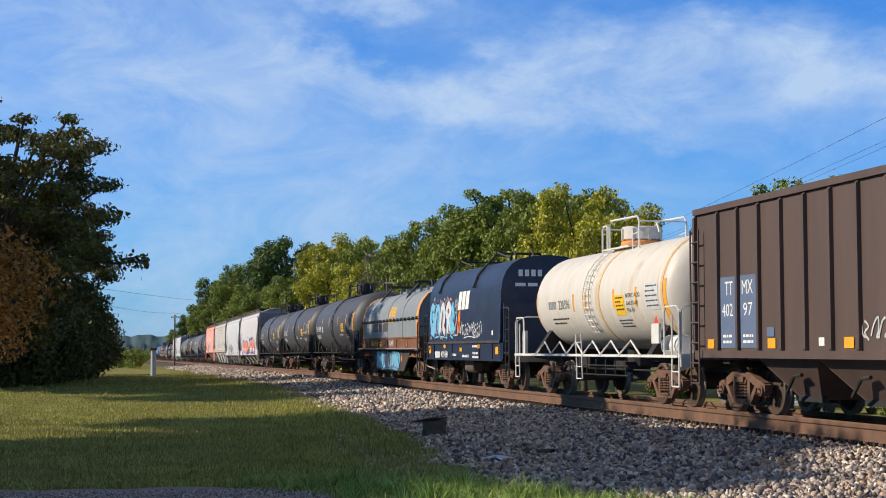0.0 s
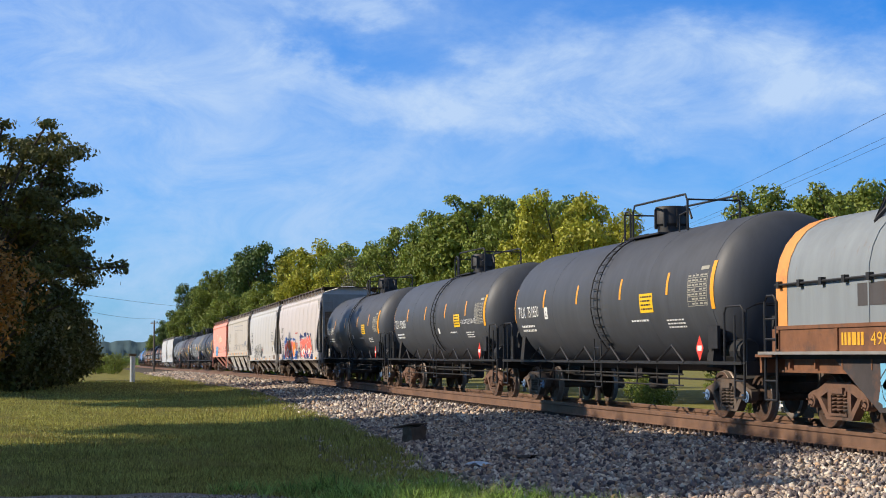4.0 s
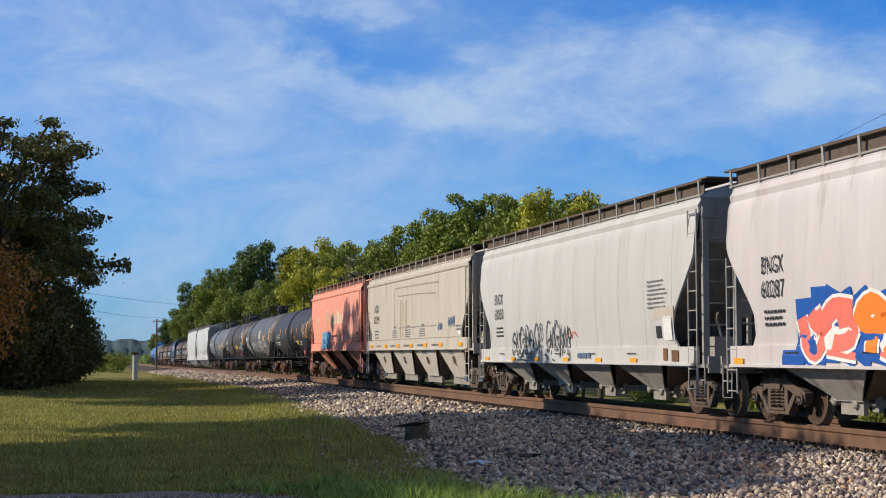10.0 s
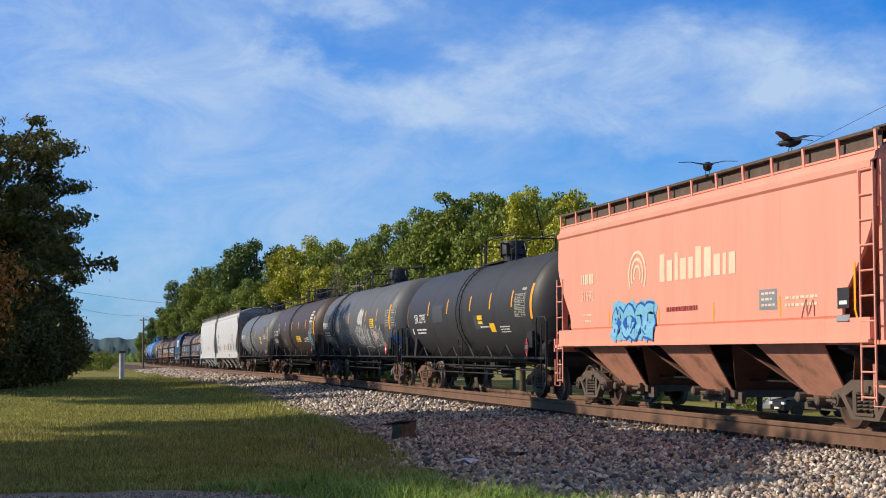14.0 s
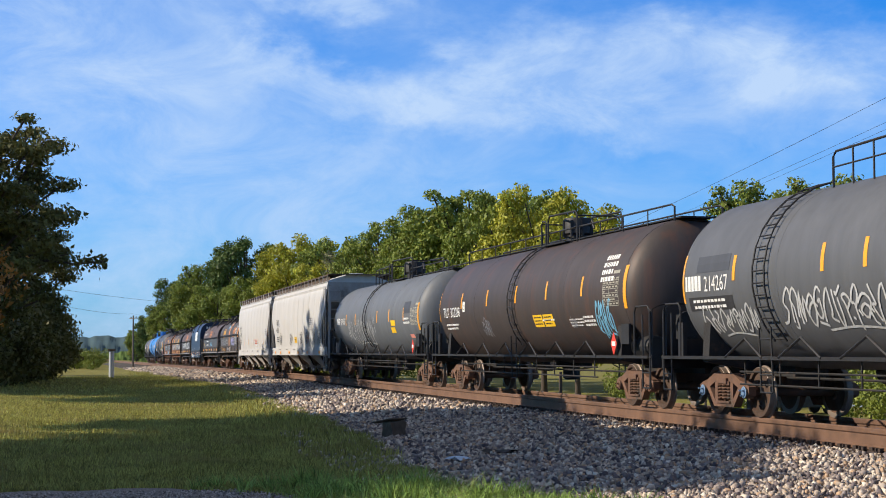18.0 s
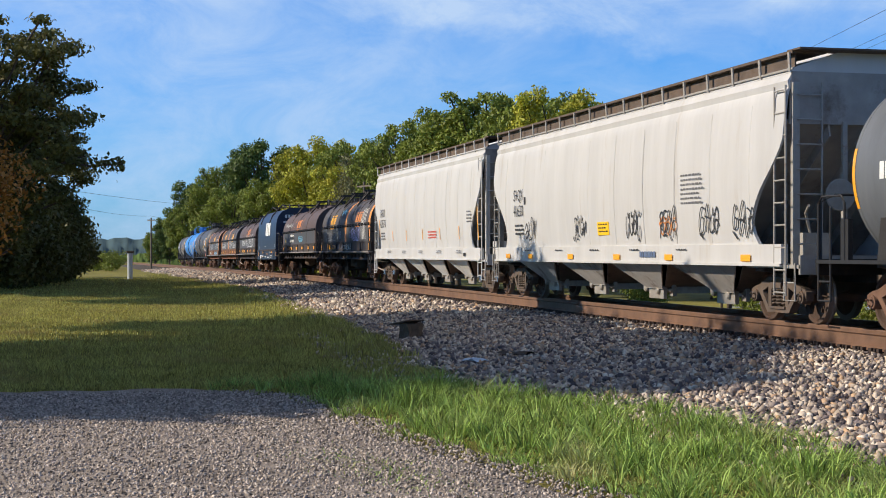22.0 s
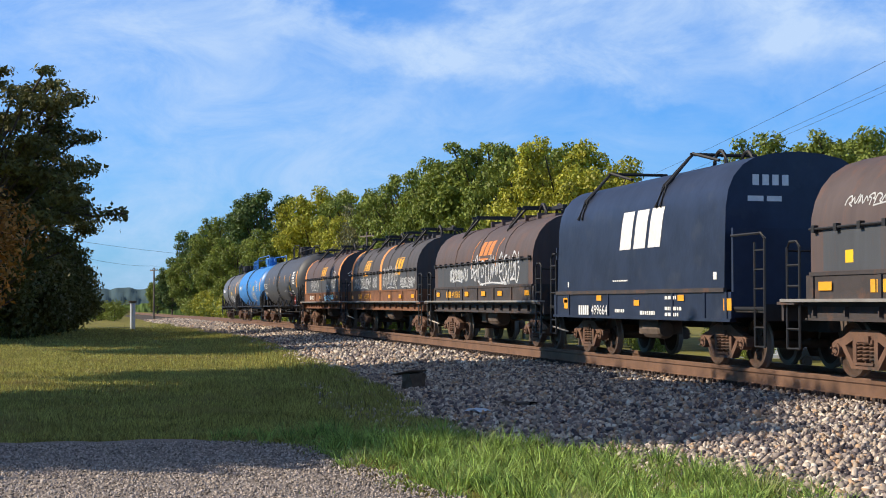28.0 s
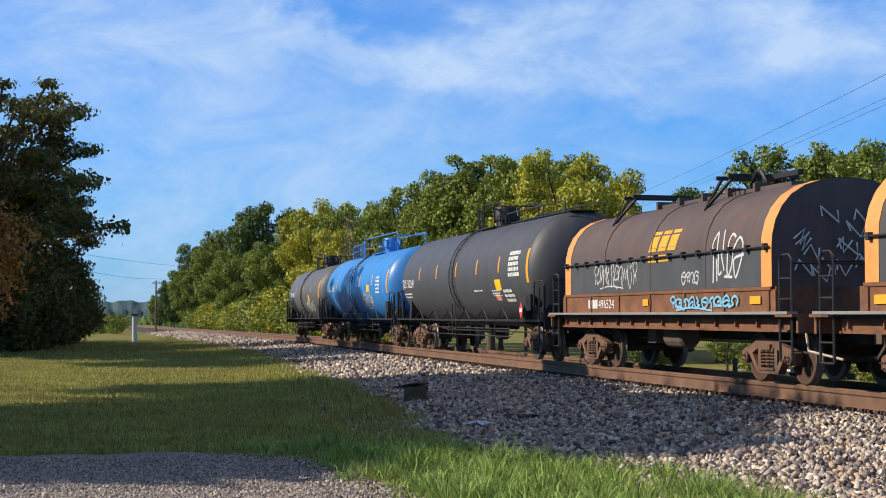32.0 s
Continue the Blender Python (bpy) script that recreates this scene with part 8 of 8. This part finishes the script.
coil_reflectors(D, (-5.0, -1.2, 0.8, 2.6, 5.3), 1.48)
D.done()

# 22
D = add(coil_car("coil_car", LEN[21], p_hood_dark, p_side_rust, "charcoal coil car with two hoods, orange bands and white scrawls", [(-6.45, -0.02), (0.03, 6.9)], 5.6, bands=[(1, 0), (1, 0)]))
coil_logo(D, -3.45, 1.3, 2.55, m_logo)
coil_logo(D, 3.05, 1.4, 2.5, m_logo)
D.tag(-5.6, -1.9, 1.82, 2.25, m_chalk, 251, 9, 0.045)
D.tag(-1.4, -0.5, 1.85, 2.3, m_chalk, 252, 2, 0.05)
D.tag(0.6, 3.5, 1.8, 2.6, m_chalk, 253, 8, 0.04)
D.tag(4.0, 6.6, 1.8, 2.2, m_chalk, 254, 7, 0.045)
D.lines(-4.6, 1.58, 0.75, 1, m_logo, h=0.2, seed=255, name="mark_bar", lift=0.012)
D.text("498774", -3.2, 1.38, 0.2, m_logo, 1.5, lift=0.012)
coil_reflectors(D, (-5.9, 2.2, 4.2, 6.4), 1.45)
D.done()

# 23
D = add(coil_car("coil_car", LEN[22], p_hood, p_side_rust, "purplish brown coil car with orange bands and rusty deck", [(-5.7, 5.8)], 4.8, bands=[(1, 1)]))
coil_logo(D, -0.1, 1.55, 2.55, m_logo)
D.tag(-3.6, -0.8, 1.85, 2.4, m_chalk, 261, 7, 0.035)
D.tag(1.7, 2.6, 1.82, 2.1, m_chalk, 262, 3, 0.035)
D.tag(3.1, 4.5, 1.85, 2.75, m_silver, 263, 3, 0.05)
D.lines(-3.9, 1.58, 0.65, 1, m_white, h=0.2, seed=264, name="mark_bar", lift=0.012)
D.text("496524", -3.2, 1.38, 0.2, m_white, 1.05, lift=0.012)
D.tag(1.2, 4.4, 1.34, 1.6, m_sky, 265, 7, 0.045, 0.03)
coil_reflectors(D, (-0.1, 5.2), 1.48)
D.done()
bm = B()
g = random.Random(9)
for i in range(16):
    y, z = g.uniform(-1.1, 0.9), g.uniform(1.9, 3.2)
    tube(bm, [(5.86, y, z), (5.86, y + g.uniform(-0.1, 0.25), z + 0.18), (5.86, y + g.uniform(0.1, 0.35), z - 0.1), (5.86, y + 0.3, z + 0.12)], 0.018, 4)
part("graffiti", bm, m_white, train[-1])

# 24, 25, 26
D = add(tank_car("tank_car", LEN[23], 1.58, 2.82, p_tank, m_black, "dark charcoal tank car with long roof walk", "rusty", False, 24, 7.3, 0.5, (-2.0, 2.2), -0.3, (2.4, 8.2), stripes=(-5.2, -2.6, 0.1, 2.7, 5.2), shell_half=8.7))
standard_tank_marks(D, "TILX", "302241", -8.0, None, None, 271, 1.9)
D.lines(6.2, 3.0, 1.1, 5, m_white, h=0.1, gap=0.15, seed=272)
D.quad("yellow_notice", m_yellow, 4.7, 5.3, 1.95, 2.25)
D.quad("red_notice", m_red_soft, 4.4, 4.9, 1.65, 1.85)
D.lines(5.4, 1.95, 1.0, 3, m_white, h=0.08, gap=0.13, seed=273)
diamond(D, 7.3)
D.done()
D = add(tank_car("tank_car", LEN[24], 1.55, 2.78, p_blue, m_black, "bright blue tank car with blue roof railing", "rusty", False, 25, 7.0, 1.0, (-6.8, 5.8), -0.4, None, stripes=(-4.6, -1.6, 1.5, 4.4), shell_half=8.2, dome_paint=p_blue))
D.lines(-6.6, 2.6, 1.6, 1, m_white, h=0.26, seed=281, name="mark_bar")
D.quad("yellow_notice", m_yellow, 3.2, 3.8, 2.2, 2.5)
D.tag(1.6, 4.2, 1.5, 2.2, m_chalk, 282, 6, 0.05)
D.lines(5.2, 2.8, 0.9, 5, m_white, h=0.08, gap=0.15, seed=283)
D.done()
for ch in train[-1].children:
    if ch.name.startswith(("top_railing", "walkway")):
        ch.data.materials[0] = p_blue
D = add(tank_car("tank_car", LEN[25], 1.52, 2.72, p_tank_grey_dark, m_black, "dull dark grey tank car at the end of the train", "rusty", False, 26, 5.4, 0.3, (-2.0, 2.2), -0.3, None, stripes=(-3.0, 0.0, 3.0), shell_half=6.5))
D.quad("yellow_notice", m_yellow, 2.0, 2.5, 2.0, 2.3)
D.lines(-5.0, 2.55, 1.4, 1, m_white, h=0.26, seed=291, name="mark_bar")
D.tag(1.0, 3.6, 1.5, 2.0, m_silver, 292, 5, 0.05)
D.done()


# ---- small things along the line ----
def build_post():
    t = thing("trackside_post", "pale grey trackside post with a rusty cap", "post", at=pose(-114, 3.7, float(ground_z(-114, 3.7))))
    bm = B()
    lathe(bm, [(0.20, -0.1), (0.20, 1.95), (0.17, 1.98)], 10, "z")
    part("shaft", bm, m_post, t, smooth=40)
    bm = B()
    bbox(bm, -0.27, 0.27, -0.27, 0.27, 1.95, 2.12)
    bmesh.ops.bevel(bm, geom=bm.edges[:], offset=0.02, segments=1, affect="EDGES")
    part("cap", bm, m_block, t)
    bm = B()
    bbox(bm, -0.26, -0.18, -0.12, 0.12, 0.9, 1.4)
    part("nameplate", bm, m_post, t)


build_post()


def build_block():
    t = thing("timber_block", "weathered brown timber block lying on the stone bank", "block", at=pose(-30.5, 6.7, float(ballast_z(np.array(-30.5), np.array(6.7))) - 0.10, 0, 0, 20))
    bm = B()
    bbox(bm, -0.2, 0.2, -0.19, 0.19, -0.2, 0.46)
    bmesh.ops.subdivide_edges(bm, edges=bm.edges[:], cuts=3, use_grid_fill=True)
    g = random.Random(5)
    for v in bm.verts:
        v.co += Vector((g.uniform(-0.035, 0.035), g.uniform(-0.035, 0.035), g.uniform(-0.03, 0.03)))
    part("body", bm, m_block, t)
    bm = B()
    prism(bm, [(-0.5, 0.40), (-0.5, 0.43), (0.24, 0.54), (0.24, 0.51)], -0.24, 0.2)
    bmesh.ops.bevel(bm, geom=bm.edges[:], offset=0.015, segments=1, affect="EDGES")
    part("lid", bm, m_block, t, "split timber lid")


build_block()


def litter(x, y, material, label, s=0.16):
    bm = B()
    g = random.Random(int(x * 10))
    vs = [[bm.verts.new((s * (i - 1.5) / 2, s * (j - 1.5) / 2.6, g.uniform(0, 0.07))) for j in range(4)] for i in range(4)]
    for i in range(3):
        for j in range(3):
            bm.faces.new((vs[i][j], vs[i + 1][j], vs[i + 1][j + 1], vs[i][j + 1]))
    me = finish(bm, "litter", material)
    me.materials[0] = material
    thing("litter", label, "litter", at=pose(x, y, float(max(ballast_z(np.array(x), np.array(y)), ground_z(x, y))) + 0.05, 0, 0, 30), mesh=me)


m_litter = mat("crumpled_plastic", (0.55, 0.66, 0.78), 0.35, bump=0.1)
litter(-23.4, 6.2, m_litter, "crumpled pale blue plastic scrap on the stones", 0.24)
m_red_litter = mat("red_plastic", (0.55, 0.03, 0.04), 0.4, bump=0.1)
m_blue_litter = mat("blue_plastic", (0.05, 0.16, 0.5), 0.4, bump=0.1)
litter(-36.0, 18.6, m_red_litter, "crumpled red plastic scrap beside the far rail", 0.5)
litter(-38.2, 18.6, m_blue_litter, "crumpled blue plastic scrap beside the far rail", 0.5)
litter(-25.0, 7.4, m_tie, "dark flattened rubbish on the ballast stones", 0.4)


def pole(x, y, h, label, arm=1.2, lean=0.0, levels=(0.0,), turn=0.0):
    t = thing("utility_pole", label, "utility pole", "utility poles", at=pose(x, y, float(ground_z(x, y)) - 0.1, lean, 0, turn))
    bm = B()
    lathe(bm, [(0.16, 0), (0.15, h * 0.3), (0.11, h)], 8, "z")
    part("mast", bm, m_pole, t, smooth=40)
    for d in levels:
        bm = B()
        bbox(bm, -arm, arm, -0.06, 0.06, h - 0.45 - d, h - 0.33 - d)
        ob = part("crossarm", bm, m_pole, t)
        for k in (-0.9, -0.5, 0.5, 0.9):
            bm = B()
            lathe(bm, [(0.03, 0), (0.05, 0.05), (0.03, 0.09), (0.05, 0.13), (0.02, 0.17)], 8, "z", (k * arm, 0, h - 0.33 - d))
            part("insulator", bm, m_glass, ob)
    return t


def wire(a, b, sag, label="thin dark overhead power line", r=0.012):
    a, b = Vector(a), Vector(b)
    pts = []
    for i in range(25):
        u = i / 24
        p = a.lerp(b, u)
        p.z -= sag * 4 * u * (1 - u)
        pts.append(p)
    bm = B()
    tube(bm, pts, r, 5)
    thing("power_line", label, "power line", "overhead wires", mesh=finish(bm, "power_line", m_wire))


pole(-219.8, 10.1, 7.73, "slim wooden utility pole far down the line", 1.3, levels=(0.0,), turn=20)
pole(-128, 24.0, 8.6, "wooden line pole with a broad crossarm among the trees", 1.35, turn=15)
pole(-8, 17.6, 9.05, "wooden power pole beside the far lawn", 1.2, turn=80)
pole(-146, 43.5, 9.3, "wooden power pole behind the wood", 1.2, turn=80)
for dy, dz, r in ((-1.0, 0.0, 0.007), (0.4, -0.05, 0.006), (1.0, 0.0, 0.006)):
    wire((-8, 17.6 + dy, 8.8 + dz), (-146, 43.5 + dy, 9.0 + dz), 1.0, r=r)
wire((-125.0, -1.0, 5.1), (-219.8, 10.1, 6.5), 0.3, r=0.014)
wire((-219.8, 10.1, 6.5), (-258.7, 26.2, 5.2), 0.2, r=0.014)
wire((-125.0, -1.0, 6.3), (-258.7, 26.2, 9.2), 0.4, r=0.014)


# ---- beyond the track: car, house, stakes ----
def build_suv():
    t = thing("parked_suv", "dark blue-black SUV parked on the far lawn", "car", at=pose(-71.6, 37.4, float(ground_z(-71.6, 37.4)), 0, 0, 94))
    t.scale = (0.86, 0.86, 0.84)
    bm = B()
    side = [(-2.3, 0.42), (-2.3, 0.95), (-2.15, 1.05), (-1.2, 1.12), (-0.55, 1.68), (1.75, 1.72), (2.15, 1.15), (2.3, 1.0), (2.3, 0.42)]
    prism(bm, side, -0.9, 0.9)
    bmesh.ops.bevel(bm, geom=[e for e in bm.edges if abs(e.verts[0].co.y - e.verts[1].co.y) < 0.01], offset=0.08, segments=2, affect="EDGES")
    part("body", bm, m_suv, t, smooth=40)
    bm = B()
    slab(bm, [(-1.17, -0.78, 1.16), (-1.17, 0.78, 1.16), (-0.62, 0.72, 1.62), (-0.62, -0.72, 1.62)], -0.015)
    part("windscreen", bm, m_glass, t)
    for sy in (-1, 1):
        bm = B()
        prism(bm, [(-0.75, 1.18), (-0.45, 1.58), (1.55, 1.6), (1.9, 1.18)], sy * 0.905 - 0.006, sy * 0.905 + 0.006)
        part("side_window", bm, m_glass, t)
        bm = B()
        bbox(bm, -2.34, -2.24, sy * 0.68 - 0.17, sy * 0.68 + 0.17, 0.78, 0.94)
        part("headlight", bm, m_lamp, t)
        bm = B()
        bbox(bm, -0.95, -0.8, sy * 1.0 - 0.08, sy * 1.0 + 0.08, 1.12, 1.26)
        part("wing_mirror", bm, m_suv, t)
        for wx in (-1.45, 1.45):
            bm = B()
            lathe(bm, [(0.2, sy * 0.93), (0.34, sy * 0.94), (0.37, sy * 0.9), (0.37, sy * 0.7), (0.2, sy * 0.68)], 20, "y", (wx, 0, 0.37))
            w = part("wheel", bm, m_rubber, t, smooth=40)
            bm = B()
            lathe(bm, [(0.03, sy * 0.96), (0.2, sy * 0.945), (0.21, sy * 0.93)], 14, "y", (wx, 0, 0.37))
            part("rim", bm, m_frame, w)
    bm = B()
    bbox(bm, -2.35, -2.28, -0.5, 0.5, 0.66, 0.9)
    part("grille", bm, m_rubber, t)
    bm = B()
    bbox(bm, -2.37, -2.3, -0.26, 0.26, 0.5, 0.62)
    part("plate", bm, m_white, t)


build_suv()


def build_house():
    t = thing("house", "white clapboard house with porch beyond the lawn", "house", at=pose(-86.6, 45.2, float(ground_z(-86.6, 45.2)), 0, 0, 60))
    bm = B()
    bbox(bm, -5, 5, -4, 4, 0, 3.1)
    part("wall", bm, m_white_siding, t)
    for i in range(12):
        bm = B()
        bbox(bm, -5.02, 5.02, -4.02, 4.02, 0.22 + i * 0.24, 0.235 + i * 0.24)
        part("clapboard", bm, m_white_siding, t)
    bm = B()
    prism_x(bm, [(-4.6, 3.0), (0, 5.2), (4.6, 3.0)], -5.4, 5.4)
    part("roof", bm, m_roof, t)
    for x in (-3.2, -0.2, 3.0):
        bm = B()
        bbox(bm, x - 0.5, x + 0.5, -4.06, -3.98, 1.0, 2.3)
        w = part("window", bm, m_glass, t)
        bm = B()
        for a, b, c, d in ((-0.58, -0.5, 0.92, 2.38), (0.5, 0.58, 0.92, 2.38), (-0.5, 0.5, 2.3, 2.38), (-0.5, 0.5, 0.92, 1.0), (-0.02, 0.02, 1.0, 2.3)):
            bbox(bm, x + a, x + b, -4.09, -4.05, c, d)
        part("frame", bm, m_white, w)
    for y in (-2, 1.5):
        bm = B()
        bbox(bm, 4.98, 5.06, y - 0.5, y + 0.5, 1.0, 2.3)
        part("window", bm, m_glass, t)
    bm = B()
    bbox(bm, 0.9, 1.8, -4.07, -3.98, 0.0, 2.1)
    part("door", bm, m_post, t)
    for x in (-4.6, -1.6, 1.6, 4.6):
        bm = B()
        bbox(bm, x - 0.08, x + 0.08, -6.0, -5.84, 0.2, 2.6)
        part("porch_post", bm, m_white, t)
    bm = B()
    bbox(bm, -4.9, 4.9, -6.1, -4.0, 0.0, 0.22)
    part("porch_floor", bm, m_post, t)
    bm = B()
    slab(bm, [(-5.1, -6.3, 2.6), (5.1, -6.3, 2.6), (5.1, -4.0, 3.05), (-5.1, -4.0, 3.05)], 0.08)
    part("porch_roof", bm, m_roof, t)


build_house()
for x, y, h in ((-38.2, 18.4, 0.95), (-41.0, 18.6, 0.7), (-62, 21, 1.1)):
    t = thing("wooden_stake", "short dark wooden stake beside the track", "stake", "stakes beside the track", at=pose(x, y, float(ground_z(x, y)) - 0.05, 0, 3, 0))
    bm = B()
    bbox(bm, -0.06, 0.06, -0.06, 0.06, 0, h)
    bmesh.ops.bevel(bm, geom=bm.edges[:], offset=0.01, segments=1, affect="EDGES")
    part("stake_post", bm, m_tie, t)
for x, y, b in ((-39.0, 18.5, "rust"), (-40.2, 18.9, "dark")):
    t = thing("tie_scrap", "short cut end of an old railway tie", "timber", at=pose(x, y, float(ground_z(x, y)), 0, 0, 15))
    bm = B()
    bbox(bm, -0.5, 0.5, -0.13, 0.13, 0, 0.24)
    bmesh.ops.bevel(bm, geom=bm.edges[:], offset=0.015, segments=1, affect="EDGES")
    part("timber_end", bm, m_block if b == "rust" else m_tie, t)

# loose stones that lie nearest, each one a piece of the bank
stone_me = []
for k in range(8):
    v, f = rocks(np.zeros((1, 3)), np.array([0.055]))
    stone_me.append(big_mesh("stone", v, f, m_stone_part))
gs = np.random.default_rng(21)
for k in range(280):
    x = gs.uniform(-15.5, -9.8)
    y = gs.uniform(float(toe(np.array(x))) - 0.1, 9.6)
    z = float(max(ballast_z(np.array(x), np.array(y)), ground_z(x, y)))
    part("stone", stone_me[k % 8], None, ballast, at=pose(x, y, z + 0.035, gs.uniform(0, 360), gs.uniform(0, 360), gs.uniform(0, 360)))


# ---- birds riding on the salmon hopper's roof walk ----
m_feather = mat("black_feathers", (0.018, 0.018, 0.022), 0.5, var=0.2, scale=20, bump=0.1)
m_beak = mat("dark_beak", (0.05, 0.045, 0.04), 0.5, bump=0)
birds = []


def bird(x, turn, lift):
    """A bird with half-raised wings; x is its place along the hopper."""
    t = thing("bird", "small black bird with spread wings on the hopper's roof walk", "bird", "birds on the hopper")
    bm = B()
    lathe(bm, [(0.01, -0.24), (0.05, -0.2), (0.085, -0.08), (0.09, 0.02), (0.06, 0.12), (0.045, 0.15), (0.055, 0.19), (0.045, 0.24), (0.012, 0.27)], 12, "x", (0, 0, 0.17))
    part("body", bm, m_feather, t, smooth=60)
    bm = B()
    prism(bm, [(0.25, 0.185), (0.25, 0.155), (0.34, 0.16)], -0.015, 0.015)
    part("beak", bm, m_beak, t)
    bm = B()
    slab(bm, [(-0.2, -0.04, 0.19), (-0.2, 0.04, 0.19), (-0.42, 0.08, 0.15), (-0.42, -0.08, 0.15)], 0.012)
    part("tail", bm, m_feather, t)
    for sy in (-1, 1):
        bm = B()
        slab(bm, [(0.10, sy * 0.06, 0.22), (-0.12, sy * 0.06, 0.21), (-0.18, sy * 0.30, 0.22 + lift), (0.02, sy * 0.34, 0.25 + lift)], 0.012)
        slab(bm, [(0.02, sy * 0.34, 0.25 + lift), (-0.18, sy * 0.30, 0.22 + lift), (-0.26, sy * 0.52, 0.20 + lift * 1.3)  , (-0.20, sy * 0.56, 0.21 + lift * 1.3)], 0.010)
        part("wing", bm, m_feather, t)
        bm = B()
        tube(bm, [(0.0, sy * 0.035, 0.10), (0.02, sy * 0.035, 0.0), (0.06, sy * 0.035, 0.0)], 0.008, 5)
        part("leg", bm, m_beak, t)
    birds.append((t, pose(x, -1.40, 4.578, 0, 0, turn) @ Matrix.Diagonal((0.42, 0.42, 0.42, 1))))


bird(1.2, 160, 0.02)
bird(4.6, 200, 0.06)


# ---- what moves ----
RUN_T = list(range(0, 33, 2))
RUN_S = [-175.36, -153.14, -131.04, -109.05, -87.15, -65.32, -43.53, -21.76, 0.0, 21.78, 43.61, 65.5, 87.47, 109.55, 131.75, 154.11, 176.64]


def on_track(x):
    y, z = track_path(x)
    ya, za = track_path(x - 3)
    yb, zb = track_path(x + 3)
    return pose(x, y, z, 0, -math.degrees(math.atan2(zb - za, 6)), math.degrees(math.atan2(yb - ya, 6)))


def motions():
    for car, mid in zip(train, MID):
        walk(car, [(t, on_track(mid + s)) for t, s in zip(RUN_T, RUN_S)])
    for flier, at in birds:                   # the birds go along with their hopper
        walk(flier, [(t, on_track(MID[10] + s) @ at) for t, s in zip(RUN_T, RUN_S)])
    steps = [k / FPS for k in range(0, 32 * FPS + 1)]
    turn = [math.degrees(float(np.interp(t, RUN_T, RUN_S)) / WHEEL_R) for t in steps]
    for w, x in wheelsets:
        walk(w, [(t, pose(x, 0, WHEEL_R, 0, a, 0)) for t, a in zip(steps, turn)])


motions()
